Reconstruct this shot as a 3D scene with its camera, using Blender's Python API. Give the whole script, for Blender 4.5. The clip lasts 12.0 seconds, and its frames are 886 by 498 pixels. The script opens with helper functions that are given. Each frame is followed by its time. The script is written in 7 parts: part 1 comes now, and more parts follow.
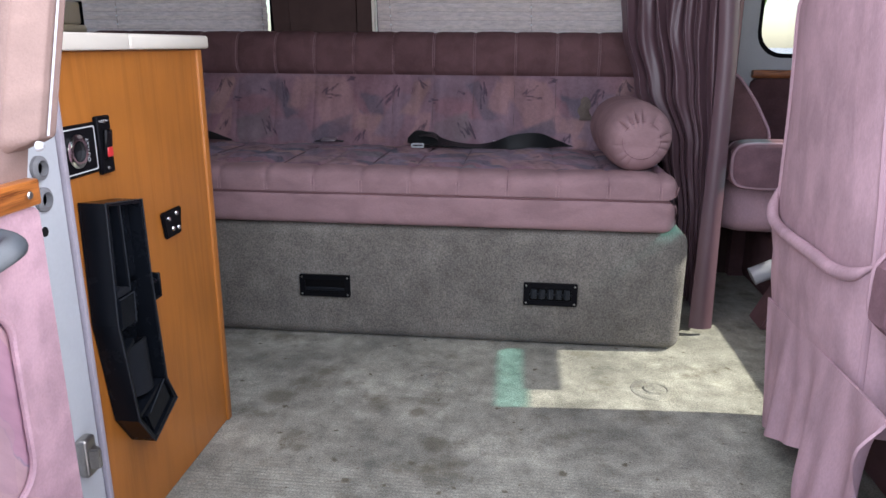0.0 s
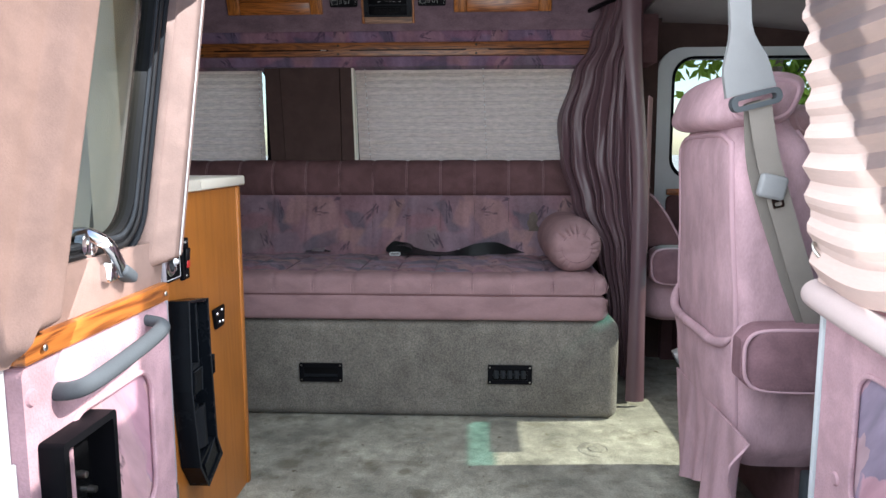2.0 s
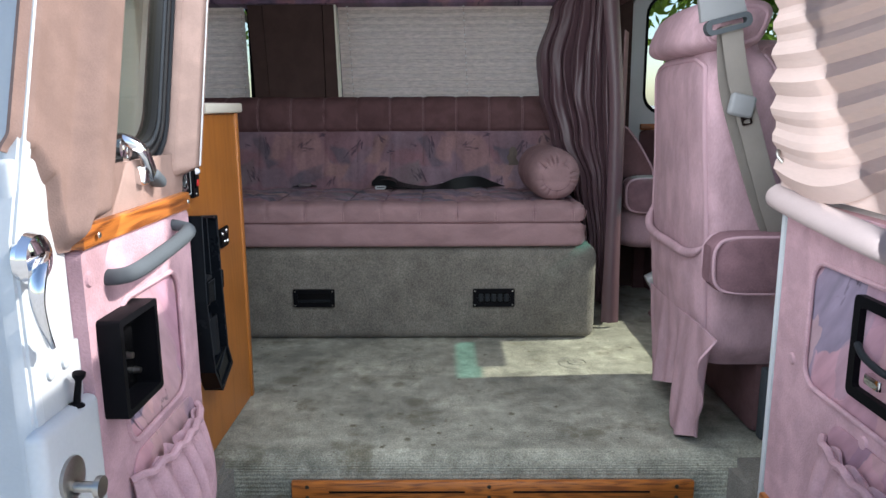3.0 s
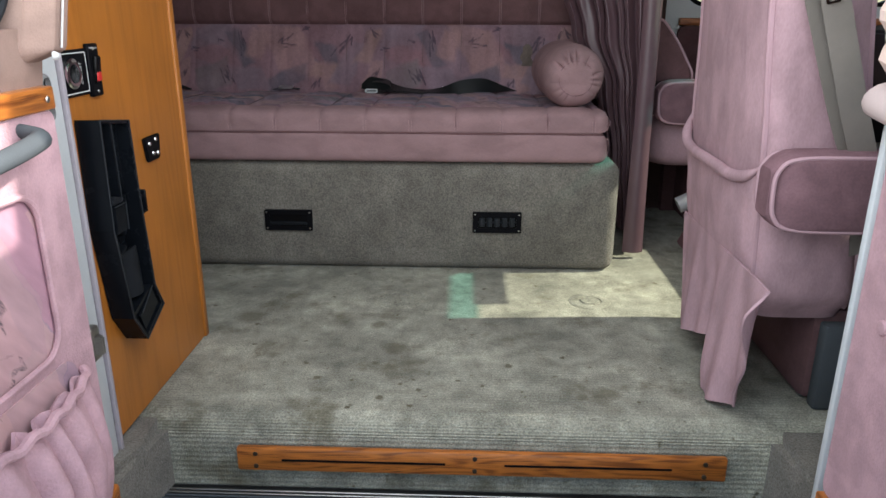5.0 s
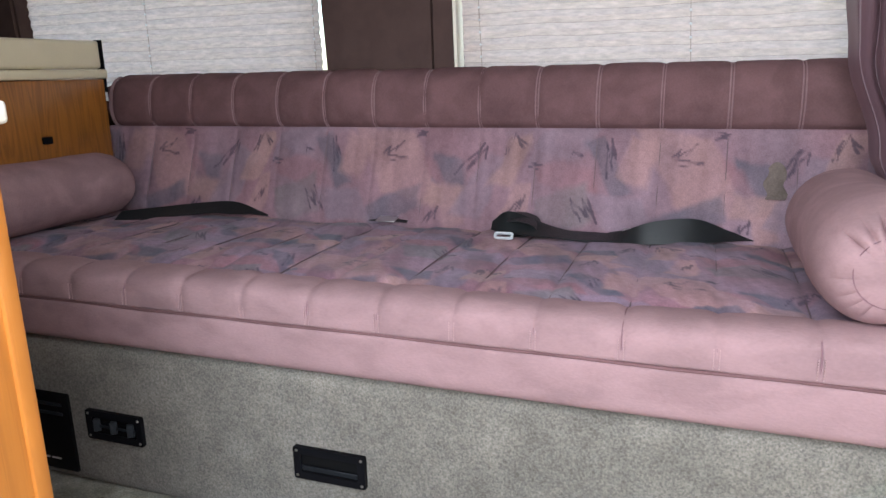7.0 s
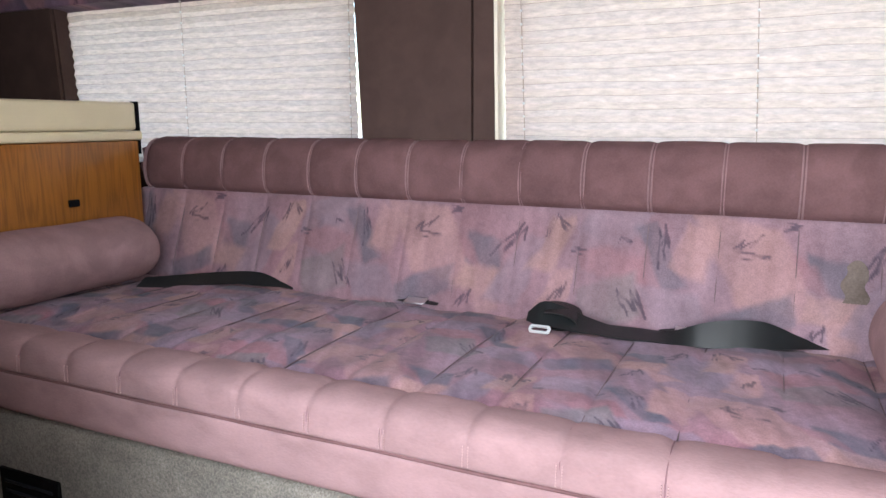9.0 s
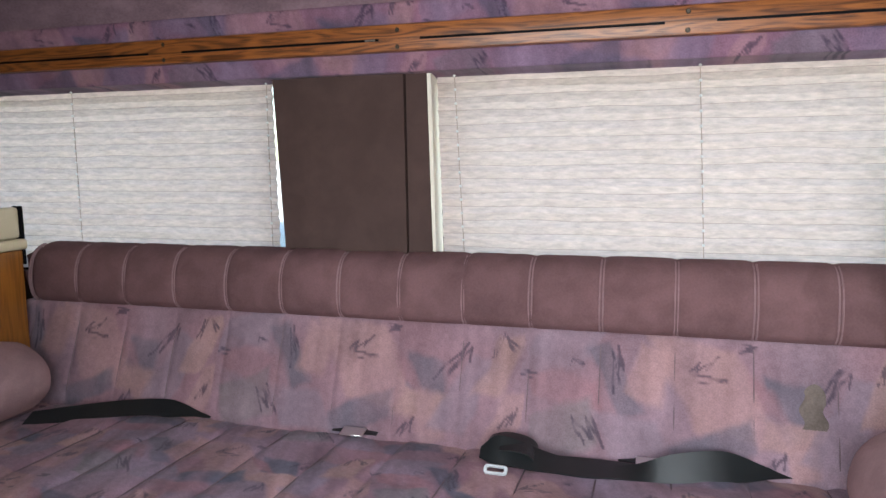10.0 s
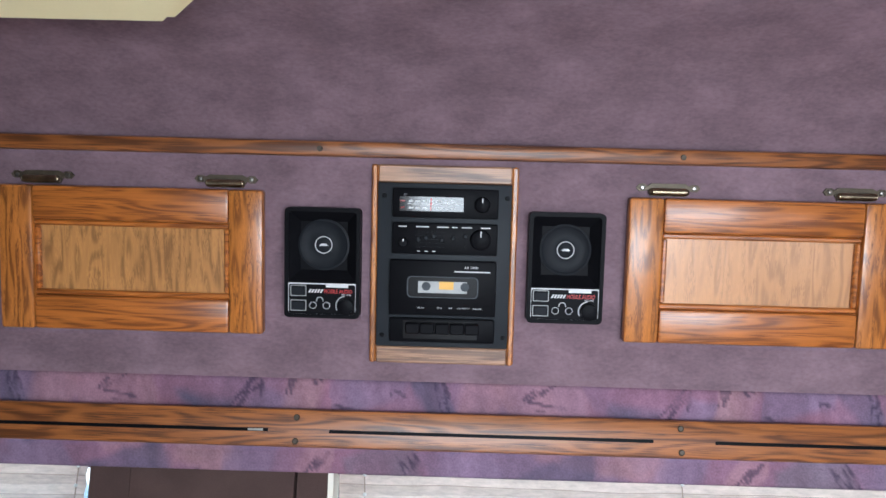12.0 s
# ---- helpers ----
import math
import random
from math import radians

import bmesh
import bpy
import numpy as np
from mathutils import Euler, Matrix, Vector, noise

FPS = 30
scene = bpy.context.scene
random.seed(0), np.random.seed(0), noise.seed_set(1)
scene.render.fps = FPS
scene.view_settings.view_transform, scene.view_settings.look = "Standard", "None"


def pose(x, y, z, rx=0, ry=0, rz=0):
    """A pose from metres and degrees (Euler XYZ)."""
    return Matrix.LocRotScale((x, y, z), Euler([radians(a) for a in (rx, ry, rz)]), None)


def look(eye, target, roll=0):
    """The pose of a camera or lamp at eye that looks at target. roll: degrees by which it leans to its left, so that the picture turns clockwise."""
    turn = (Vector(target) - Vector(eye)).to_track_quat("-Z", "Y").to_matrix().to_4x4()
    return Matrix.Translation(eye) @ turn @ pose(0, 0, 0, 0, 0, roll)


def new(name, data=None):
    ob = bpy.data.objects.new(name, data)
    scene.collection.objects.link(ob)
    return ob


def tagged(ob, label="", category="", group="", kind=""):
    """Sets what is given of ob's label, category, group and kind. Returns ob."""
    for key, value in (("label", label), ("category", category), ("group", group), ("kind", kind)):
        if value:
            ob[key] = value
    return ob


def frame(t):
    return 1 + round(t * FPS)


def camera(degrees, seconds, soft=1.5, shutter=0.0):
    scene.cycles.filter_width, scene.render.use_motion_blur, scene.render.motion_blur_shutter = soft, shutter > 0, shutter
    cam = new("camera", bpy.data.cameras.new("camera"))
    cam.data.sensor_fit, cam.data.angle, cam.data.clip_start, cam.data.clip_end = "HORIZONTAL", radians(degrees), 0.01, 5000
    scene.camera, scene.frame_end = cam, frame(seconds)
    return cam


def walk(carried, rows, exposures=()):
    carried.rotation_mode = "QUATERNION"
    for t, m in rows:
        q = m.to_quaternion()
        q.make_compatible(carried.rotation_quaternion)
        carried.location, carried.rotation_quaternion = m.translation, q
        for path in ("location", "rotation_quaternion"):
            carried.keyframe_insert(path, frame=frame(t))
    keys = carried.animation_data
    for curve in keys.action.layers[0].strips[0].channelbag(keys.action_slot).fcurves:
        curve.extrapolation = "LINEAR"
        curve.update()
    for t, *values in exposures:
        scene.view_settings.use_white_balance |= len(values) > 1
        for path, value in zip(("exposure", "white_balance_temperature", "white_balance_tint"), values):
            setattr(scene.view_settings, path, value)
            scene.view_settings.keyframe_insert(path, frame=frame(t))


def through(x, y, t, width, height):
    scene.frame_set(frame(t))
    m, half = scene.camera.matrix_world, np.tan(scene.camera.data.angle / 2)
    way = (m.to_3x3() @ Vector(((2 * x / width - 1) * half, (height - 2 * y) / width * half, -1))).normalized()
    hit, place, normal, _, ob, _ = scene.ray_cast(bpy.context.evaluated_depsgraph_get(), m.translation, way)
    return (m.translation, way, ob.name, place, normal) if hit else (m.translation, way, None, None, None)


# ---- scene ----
cam = camera(63.4, 12.0)
PATH = [
    (0, (0.174, 0.124, 0.705), (-0.031, 2.036, 0.155), 0.3),
    (0.5, (0.142, 0.062, 0.734), (0.017, 2.015, 0.319), 0.1),
    (1, (0.161, -0.031, 0.757), (0.046, 1.941, 0.446), 0.0),
    (1.5, (0.191, -0.155, 0.767), (0.077, 1.824, 0.504), 0.0),
    (2, (0.162, -0.25, 0.765), (0.066, 1.73, 0.5), -0.1),
    (2.5, (0.127, -0.327, 0.747), (0.066, 1.647, 0.437), -0.2),
    (3, (0.116, -0.359, 0.711), (0.104, 1.601, 0.316), -0.3),
    (3.2, (0.117, -0.358, 0.698), (0.125, 1.594, 0.264), -0.1),
    (4.8, (0.182, -0.13, 0.662), (0.142, 1.761, 0.012), 0.4),
    (5, (0.186, -0.048, 0.661), (0.112, 1.847, 0.027), 0.1),
    (5.5, (0.178, 0.202, 0.681), (-0.02, 2.099, 0.081), -0.2),
    (6, (0.204, 0.477, 0.729), (-0.146, 2.361, 0.158), -1.0),
    (6.5, (0.237, 0.674, 0.716), (-0.259, 2.547, 0.222), -0.9),
    (7, (0.231, 0.863, 0.733), (-0.437, 2.685, 0.251), -1.3),
    (7.5, (0.227, 0.973, 0.75), (-0.61, 2.733, 0.299), -1.4),
    (7.7, (0.234, 1.014, 0.754), (-0.668, 2.748, 0.33), -1.2),
    (9.5, (0.218, 1.006, 0.806), (-0.512, 2.838, 0.476), -0.1),
    (10, (0.114, 1.096, 0.915), (-0.453, 2.998, 0.663), -0.6),
    (10.5, (-0.012, 1.216, 1.008), (-0.349, 3.186, 1.076), 0.0),
    (11, (-0.094, 1.312, 1.111), (-0.231, 3.292, 1.362), 0.2),
    (11.5, (-0.119, 1.38, 1.148), (-0.209, 3.34, 1.537), 0.8),
    (12, (-0.139, 1.385, 1.153), (-0.165, 3.335, 1.592), 1.7),
]
EXPOSURES = [(0, 1.3, 6250, 20), (0.5, 1.48, 6350, 17), (1, 1.44, 6300, 12), (1.5, 1.4, 6350, 12), (2.5, 1.1, 6400, 10), (3.2, 0.95, 6350, 10), (5, 1.09, 6700, 9), (5.5, 1.3, 6450, 20), (6, 1.73, 5950, 22), (6.5, 2.16, 6250, 16), (7.5, 2.73, 6600, 11), (9.5, 2.94, 6700, 13), (10, 2.68, 6600, 10), (10.5, 2.58, 6800, 6), (11, 2.53, 7300, 8), (11.5, 2.78, 7900, 11), (12, 2.95, 5950, 8)]
walk(cam, [(t, look(eye, target, roll)) for t, eye, target, roll in PATH], EXPOSURES)

SKY, SUN, DOORWAY = 0.15, 3.4, 5.0

# ---- light ----
scene.view_settings.exposure = 0.0
world = bpy.data.worlds.new("sky")
scene.world = world
world.use_nodes = True
wn = world.node_tree
sky = wn.nodes.new("ShaderNodeTexSky")
sky.sky_type = 'NISHITA'
sky.sun_disc = False
sky.sun_elevation = radians(39.5)
sky.sun_rotation = radians(90)
wn.links.new(sky.outputs[0], wn.nodes["Background"].inputs[0])
wn.nodes["Background"].inputs[1].default_value = SKY
sun = new("sun", bpy.data.lights.new("sun", 'SUN'))
sun.data.energy = SUN
sun.data.angle = radians(0.5)
sun.data.color = (1.0, 0.96, 0.90)
SUN_DIR = Vector((math.cos(radians(39.5)), 0.05, math.sin(radians(39.5))))
sun.matrix_world = look(SUN_DIR * 20, (0, 0, 0))

def skylight(name, eye, target, width, height, watts):
    """The sky's light where it comes in through an opening."""
    la = new(name, bpy.data.lights.new(name, 'AREA'))
    la.data.shape, la.data.size, la.data.size_y, la.data.energy = 'RECTANGLE', width, height, watts
    la.data.color = (0.90, 0.965, 1.0)
    la.matrix_world = look(eye, target)
    return la


skylight("doorway_light", (0.15, 0.78, 0.88), (0.15, 1.70, 0.10), 0.98, 0.92, DOORWAY)

# ---- materials ----
def nodes_of(m):
    return m.node_tree.nodes, m.node_tree.links


def mat(name, color, rough=0.6, metal=0.0, spread=0.12, scale=6.0, fine=120.0, bump=0.15, sheen=0.0, coat=0.0, spec=0.5, stretch=(1, 1, 1), nap=0.0):
    """A surface with blotches at a large scale and grain with relief at a fine one."""
    m = bpy.data.materials.new(name)
    m.use_nodes = True
    n, l = nodes_of(m)
    b = n["Principled BSDF"]
    b.inputs["Roughness"].default_value = rough
    b.inputs["Metallic"].default_value = metal
    b.inputs["Specular IOR Level"].default_value = spec
    if sheen:
        b.inputs["Sheen Weight"].default_value = sheen
        b.inputs["Sheen Roughness"].default_value = 0.45
        b.inputs["Sheen Tint"].default_value = (min(1, color[0] * 1.6), min(1, color[1] * 1.6), min(1, color[2] * 1.6), 1)
    if coat:
        b.inputs["Coat Weight"].default_value = coat
        b.inputs["Coat Roughness"].default_value = 0.15
    tc = n.new("ShaderNodeTexCoord")
    mp = n.new("ShaderNodeMapping")
    mp.inputs["Scale"].default_value = stretch
    l.new(tc.outputs["Object"], mp.inputs[0])
    big = n.new("ShaderNodeTexNoise")
    big.inputs["Scale"].default_value = scale
    big.inputs["Detail"].default_value = 5
    big.inputs["Roughness"].default_value = 0.62
    l.new(mp.outputs[0], big.inputs["Vector"])
    small = n.new("ShaderNodeTexNoise")
    small.inputs["Scale"].default_value = fine
    small.inputs["Detail"].default_value = 3
    l.new(mp.outputs[0], small.inputs["Vector"])
    ramp = n.new("ShaderNodeValToRGB")
    ramp.color_ramp.elements[0].position = 0.3
    ramp.color_ramp.elements[1].position = 0.72
    lo = [c * (1 - spread) for c in color]
    hi = [min(1, c * (1 + spread)) for c in color]
    ramp.color_ramp.elements[0].color = (*lo, 1)
    ramp.color_ramp.elements[1].color = (*hi, 1)
    mixv = n.new("ShaderNodeMath")
    mixv.operation = 'MULTIPLY_ADD'
    mixv.inputs[1].default_value = 0.35
    l.new(small.outputs["Fac"], mixv.inputs[0])
    sc = n.new("ShaderNodeMath")
    sc.operation = 'MULTIPLY'
    sc.inputs[1].default_value = 0.65
    l.new(big.outputs["Fac"], sc.inputs[0])
    l.new(sc.outputs[0], mixv.inputs[2])
    l.new(mixv.outputs[0], ramp.inputs[0])
    if nap:
        # pile brushed this way and that
        br = n.new("ShaderNodeTexNoise")
        br.inputs["Scale"].default_value = 20.0
        br.inputs["Detail"].default_value = 6
        br.inputs["Distortion"].default_value = 0.35
        l.new(mp.outputs[0], br.inputs["Vector"])
        nr = n.new("ShaderNodeMapRange")
        nr.inputs["From Min"].default_value = 0.40
        nr.inputs["From Max"].default_value = 0.60
        nr.inputs["To Min"].default_value = 1 - nap
        nr.inputs["To Max"].default_value = 1 + nap
        l.new(br.outputs["Fac"], nr.inputs[0])
        sv = n.new("ShaderNodeVectorMath")
        sv.operation = 'SCALE'
        l.new(ramp.outputs[0], sv.inputs[0])
        l.new(nr.outputs[0], sv.inputs["Scale"])
        l.new(sv.outputs[0], b.inputs["Base Color"])
    else:
        l.new(ramp.outputs[0], b.inputs["Base Color"])
    if bump:
        bp = n.new("ShaderNodeBump")
        bp.inputs["Strength"].default_value = bump
        bp.inputs["Distance"].default_value = 0.002
        l.new(small.outputs["Fac"], bp.inputs["Height"])
        l.new(bp.outputs[0], b.inputs["Normal"])
    rr = n.new("ShaderNodeMapRange")
    rr.inputs["To Min"].default_value = max(0.02, rough - 0.08)
    rr.inputs["To Max"].default_value = min(1, rough + 0.08)
    l.new(big.outputs["Fac"], rr.inputs[0])
    l.new(rr.outputs[0], b.inputs["Roughness"])
    return m


def wood(name, dark, light, rough=0.32, axis='X', scale=14.0, fine=1.0, coat=0.2, ring=2.2, contrast=1.0, lean=0.0):
    """Varnished wood: bands of growth rings along one axis, with fine dark pores that gather in them. lean: turns the axis about x."""
    m = bpy.data.materials.new(name)
    m.use_nodes = True
    n, l = nodes_of(m)
    b = n["Principled BSDF"]
    b.inputs["Roughness"].default_value = rough
    b.inputs["Coat Weight"].default_value = coat
    b.inputs["Coat Roughness"].default_value = 0.2
    tc = n.new("ShaderNodeTexCoord")
    info = n.new("ShaderNodeObjectInfo")
    comb = n.new("ShaderNodeCombineXYZ")
    for k in range(3):
        l.new(info.outputs["Random"], comb.inputs[k])
    turn = n.new("ShaderNodeMapping")
    turn.inputs["Rotation"].default_value = (lean, 0, 0)
    l.new(tc.outputs["Object"], turn.inputs[0])
    shift = n.new("ShaderNodeVectorMath")
    shift.operation = 'MULTIPLY_ADD'
    shift.inputs[1].default_value = (3.1, 2.3, 1.7)
    l.new(comb.outputs[0], shift.inputs[0])
    l.new(turn.outputs[0], shift.inputs[2])
    def stretched(k, along):
        mp = n.new("ShaderNodeMapping")
        s = {'X': (along, 1, 1), 'Y': (1, along, 1), 'Z': (1, 1, along)}[axis]
        mp.inputs["Scale"].default_value = [v * k for v in s]
        l.new(shift.outputs[0], mp.inputs[0])
        return mp.outputs[0]
    def calc(op, x, y, z=None):
        q = n.new("ShaderNodeMath")
        q.operation = op
        for k, v in enumerate((x, y, z)):
            if v is None:
                continue
            if isinstance(v, (int, float)):
                q.inputs[k].default_value = v
            else:
                l.new(v, q.inputs[k])
        return q.outputs[0]
    def ranged(v, lo, hi, a, c):
        r = n.new("ShaderNodeMapRange")
        for k, w in (("From Min", lo), ("From Max", hi), ("To Min", a), ("To Max", c)):
            r.inputs[k].default_value = w
        l.new(v, r.inputs[0])
        return r.outputs[0]
    def cloud(vec, scale_, detail):
        t = n.new("ShaderNodeTexNoise")
        t.inputs["Scale"].default_value = scale_
        t.inputs["Detail"].default_value = detail
        l.new(vec, t.inputs["Vector"])
        return t.outputs["Fac"]
    rings = calc('SINE', calc('MULTIPLY', cloud(stretched(scale, 0.11), ring, 0.8), 42.0), 0)
    band = ranged(rings, -0.7, 0.9, 0.0, 1.0)
    pores = cloud(stretched(1500.0 * fine, 0.020), 1.0, 1.0)
    lines = ranged(pores, 0.50, 0.44, 0.0, 1.0)
    # long thin lines that run together, thicker where the rings are dark
    flow = cloud(stretched(120.0 * fine, 0.035), 1.0, 2.0)
    long_lines = ranged(calc('ABSOLUTE', calc('SUBTRACT', flow, 0.47), 0), 0.090, 0.020, 0.0, 1.0)
    mask = calc('MULTIPLY', calc('MAXIMUM', lines, long_lines), calc('MULTIPLY_ADD', band, 0.70, 0.30))
    tone = n.new("ShaderNodeMix")
    tone.data_type = 'RGBA'
    mid = [d + (h - d) * (1 - 0.17 * contrast) for d, h in zip(dark, light)]
    tone.inputs["A"].default_value = (*light, 1)
    tone.inputs["B"].default_value = (*mid, 1)
    l.new(band, tone.inputs["Factor"])
    grain = n.new("ShaderNodeMix")
    grain.data_type = 'RGBA'
    grain.inputs["B"].default_value = (*dark, 1)
    l.new(calc('MULTIPLY', mask, min(1.0, 0.68 * contrast)), grain.inputs["Factor"])
    l.new(tone.outputs["Result"], grain.inputs["A"])
    worn = n.new("ShaderNodeVectorMath")
    worn.operation = 'SCALE'
    l.new(grain.outputs["Result"], worn.inputs[0])
    l.new(ranged(cloud(shift.outputs[0], 9.0, 3), 0.3, 0.7, 0.90, 1.10), worn.inputs["Scale"])
    l.new(worn.outputs[0], b.inputs["Base Color"])
    bp = n.new("ShaderNodeBump")
    bp.inputs["Strength"].default_value = 0.12
    bp.inputs["Distance"].default_value = -0.0008
    l.new(mask, bp.inputs["Height"])
    l.new(bp.outputs[0], b.inputs["Normal"])
    return m


def carpet(name, color, dirt, spilt=(), wear=1.0):
    """Worn cut pile: mottled at several scales, with brown stains, trodden paler patches and spilled spots (x, y, radius)."""
    m = bpy.data.materials.new(name)
    m.use_nodes = True
    n, l = nodes_of(m)
    b = n["Principled BSDF"]
    b.inputs["Roughness"].default_value = 1.0
    b.inputs["Specular IOR Level"].default_value = 0.03
    b.inputs["Sheen Weight"].default_value = 0.12
    tc = n.new("ShaderNodeTexCoord")
    def layer(scale, detail, lo, hi, a, c):
        t = n.new("ShaderNodeTexNoise")
        t.inputs["Scale"].default_value = scale
        t.inputs["Detail"].default_value = detail
        t.inputs["Roughness"].default_value = 0.65
        l.new(tc.outputs["Object"], t.inputs["Vector"])
        r = n.new("ShaderNodeMapRange")
        r.inputs["From Min"].default_value = lo
        r.inputs["From Max"].default_value = hi
        r.inputs["To Min"].default_value = a
        r.inputs["To Max"].default_value = c
        l.new(t.outputs["Fac"], r.inputs[0])
        return r.outputs[0], t.outputs["Fac"]
    worn, _ = layer(4.5, 5, 0.34, 0.66, 1 - 0.38 * wear, 1 + 0.30 * wear)
    blot, _ = layer(21.0, 6, 0.32, 0.68, 1 - 0.30 * wear, 1 + 0.26 * wear)
    pile, pf = layer(310.0, 3, 0.30, 0.70, 0.58, 1.42)
    v = worn
    for o in (blot, pile):
        mm = n.new("ShaderNodeMath")
        mm.operation = 'MULTIPLY'
        l.new(v, mm.inputs[0])
        l.new(o, mm.inputs[1])
        v = mm.outputs[0]
    base = n.new("ShaderNodeVectorMath")
    base.operation = 'SCALE'
    base.inputs[0].default_value = color
    l.new(v, base.inputs["Scale"])
    stain, _ = layer(6.5, 6, 0.55, 0.68, 0.0, 0.62 * dirt)
    spots, _ = layer(30.0, 2.5, 0.66, 0.73, 0.0, 0.85 * dirt)
    mx = n.new("ShaderNodeMath")
    mx.operation = 'MAXIMUM'
    l.new(stain, mx.inputs[0])
    l.new(spots, mx.inputs[1])
    mix = n.new("ShaderNodeMix")
    mix.data_type = 'RGBA'
    mix.inputs["B"].default_value = (color[0] * 0.36, color[1] * 0.32, color[2] * 0.25, 1)
    soiled = mx.outputs[0]
    if spilt:
        wav = n.new("ShaderNodeTexNoise")
        wav.inputs["Scale"].default_value = 55.0
        l.new(tc.outputs["Object"], wav.inputs["Vector"])
        wob = n.new("ShaderNodeVectorMath")
        wob.operation = 'MULTIPLY_ADD'
        wob.inputs[1].default_value = (0.016, 0.016, 0)
        l.new(wav.outputs["Color"], wob.inputs[0])
        l.new(tc.outputs["Object"], wob.inputs[2])
    for x, y, r in spilt:
        far = n.new("ShaderNodeVectorMath")
        far.operation = 'DISTANCE'
        far.inputs[1].default_value = (x + 0.008, y + 0.008, 0)
        l.new(wob.outputs[0], far.inputs[0])
        rim = n.new("ShaderNodeMapRange")
        rim.inputs["From Min"].default_value = r * 1.15
        rim.inputs["From Max"].default_value = r * 0.55
        rim.inputs["To Max"].default_value = 0.85 if r < 0.012 else 0.62
        l.new(far.outputs["Value"], rim.inputs[0])
        top = n.new("ShaderNodeMath")
        top.operation = 'MAXIMUM'
        l.new(soiled, top.inputs[0])
        l.new(rim.outputs[0], top.inputs[1])
        soiled = top.outputs[0]
    l.new(soiled, mix.inputs["Factor"])
    l.new(base.outputs[0], mix.inputs["A"])
    l.new(mix.outputs["Result"], b.inputs["Base Color"])
    bp = n.new("ShaderNodeBump")
    bp.inputs["Strength"].default_value = 0.6
    bp.inputs["Distance"].default_value = 0.003
    l.new(pf, bp.inputs["Height"])
    l.new(bp.outputs[0], b.inputs["Normal"])
    return m


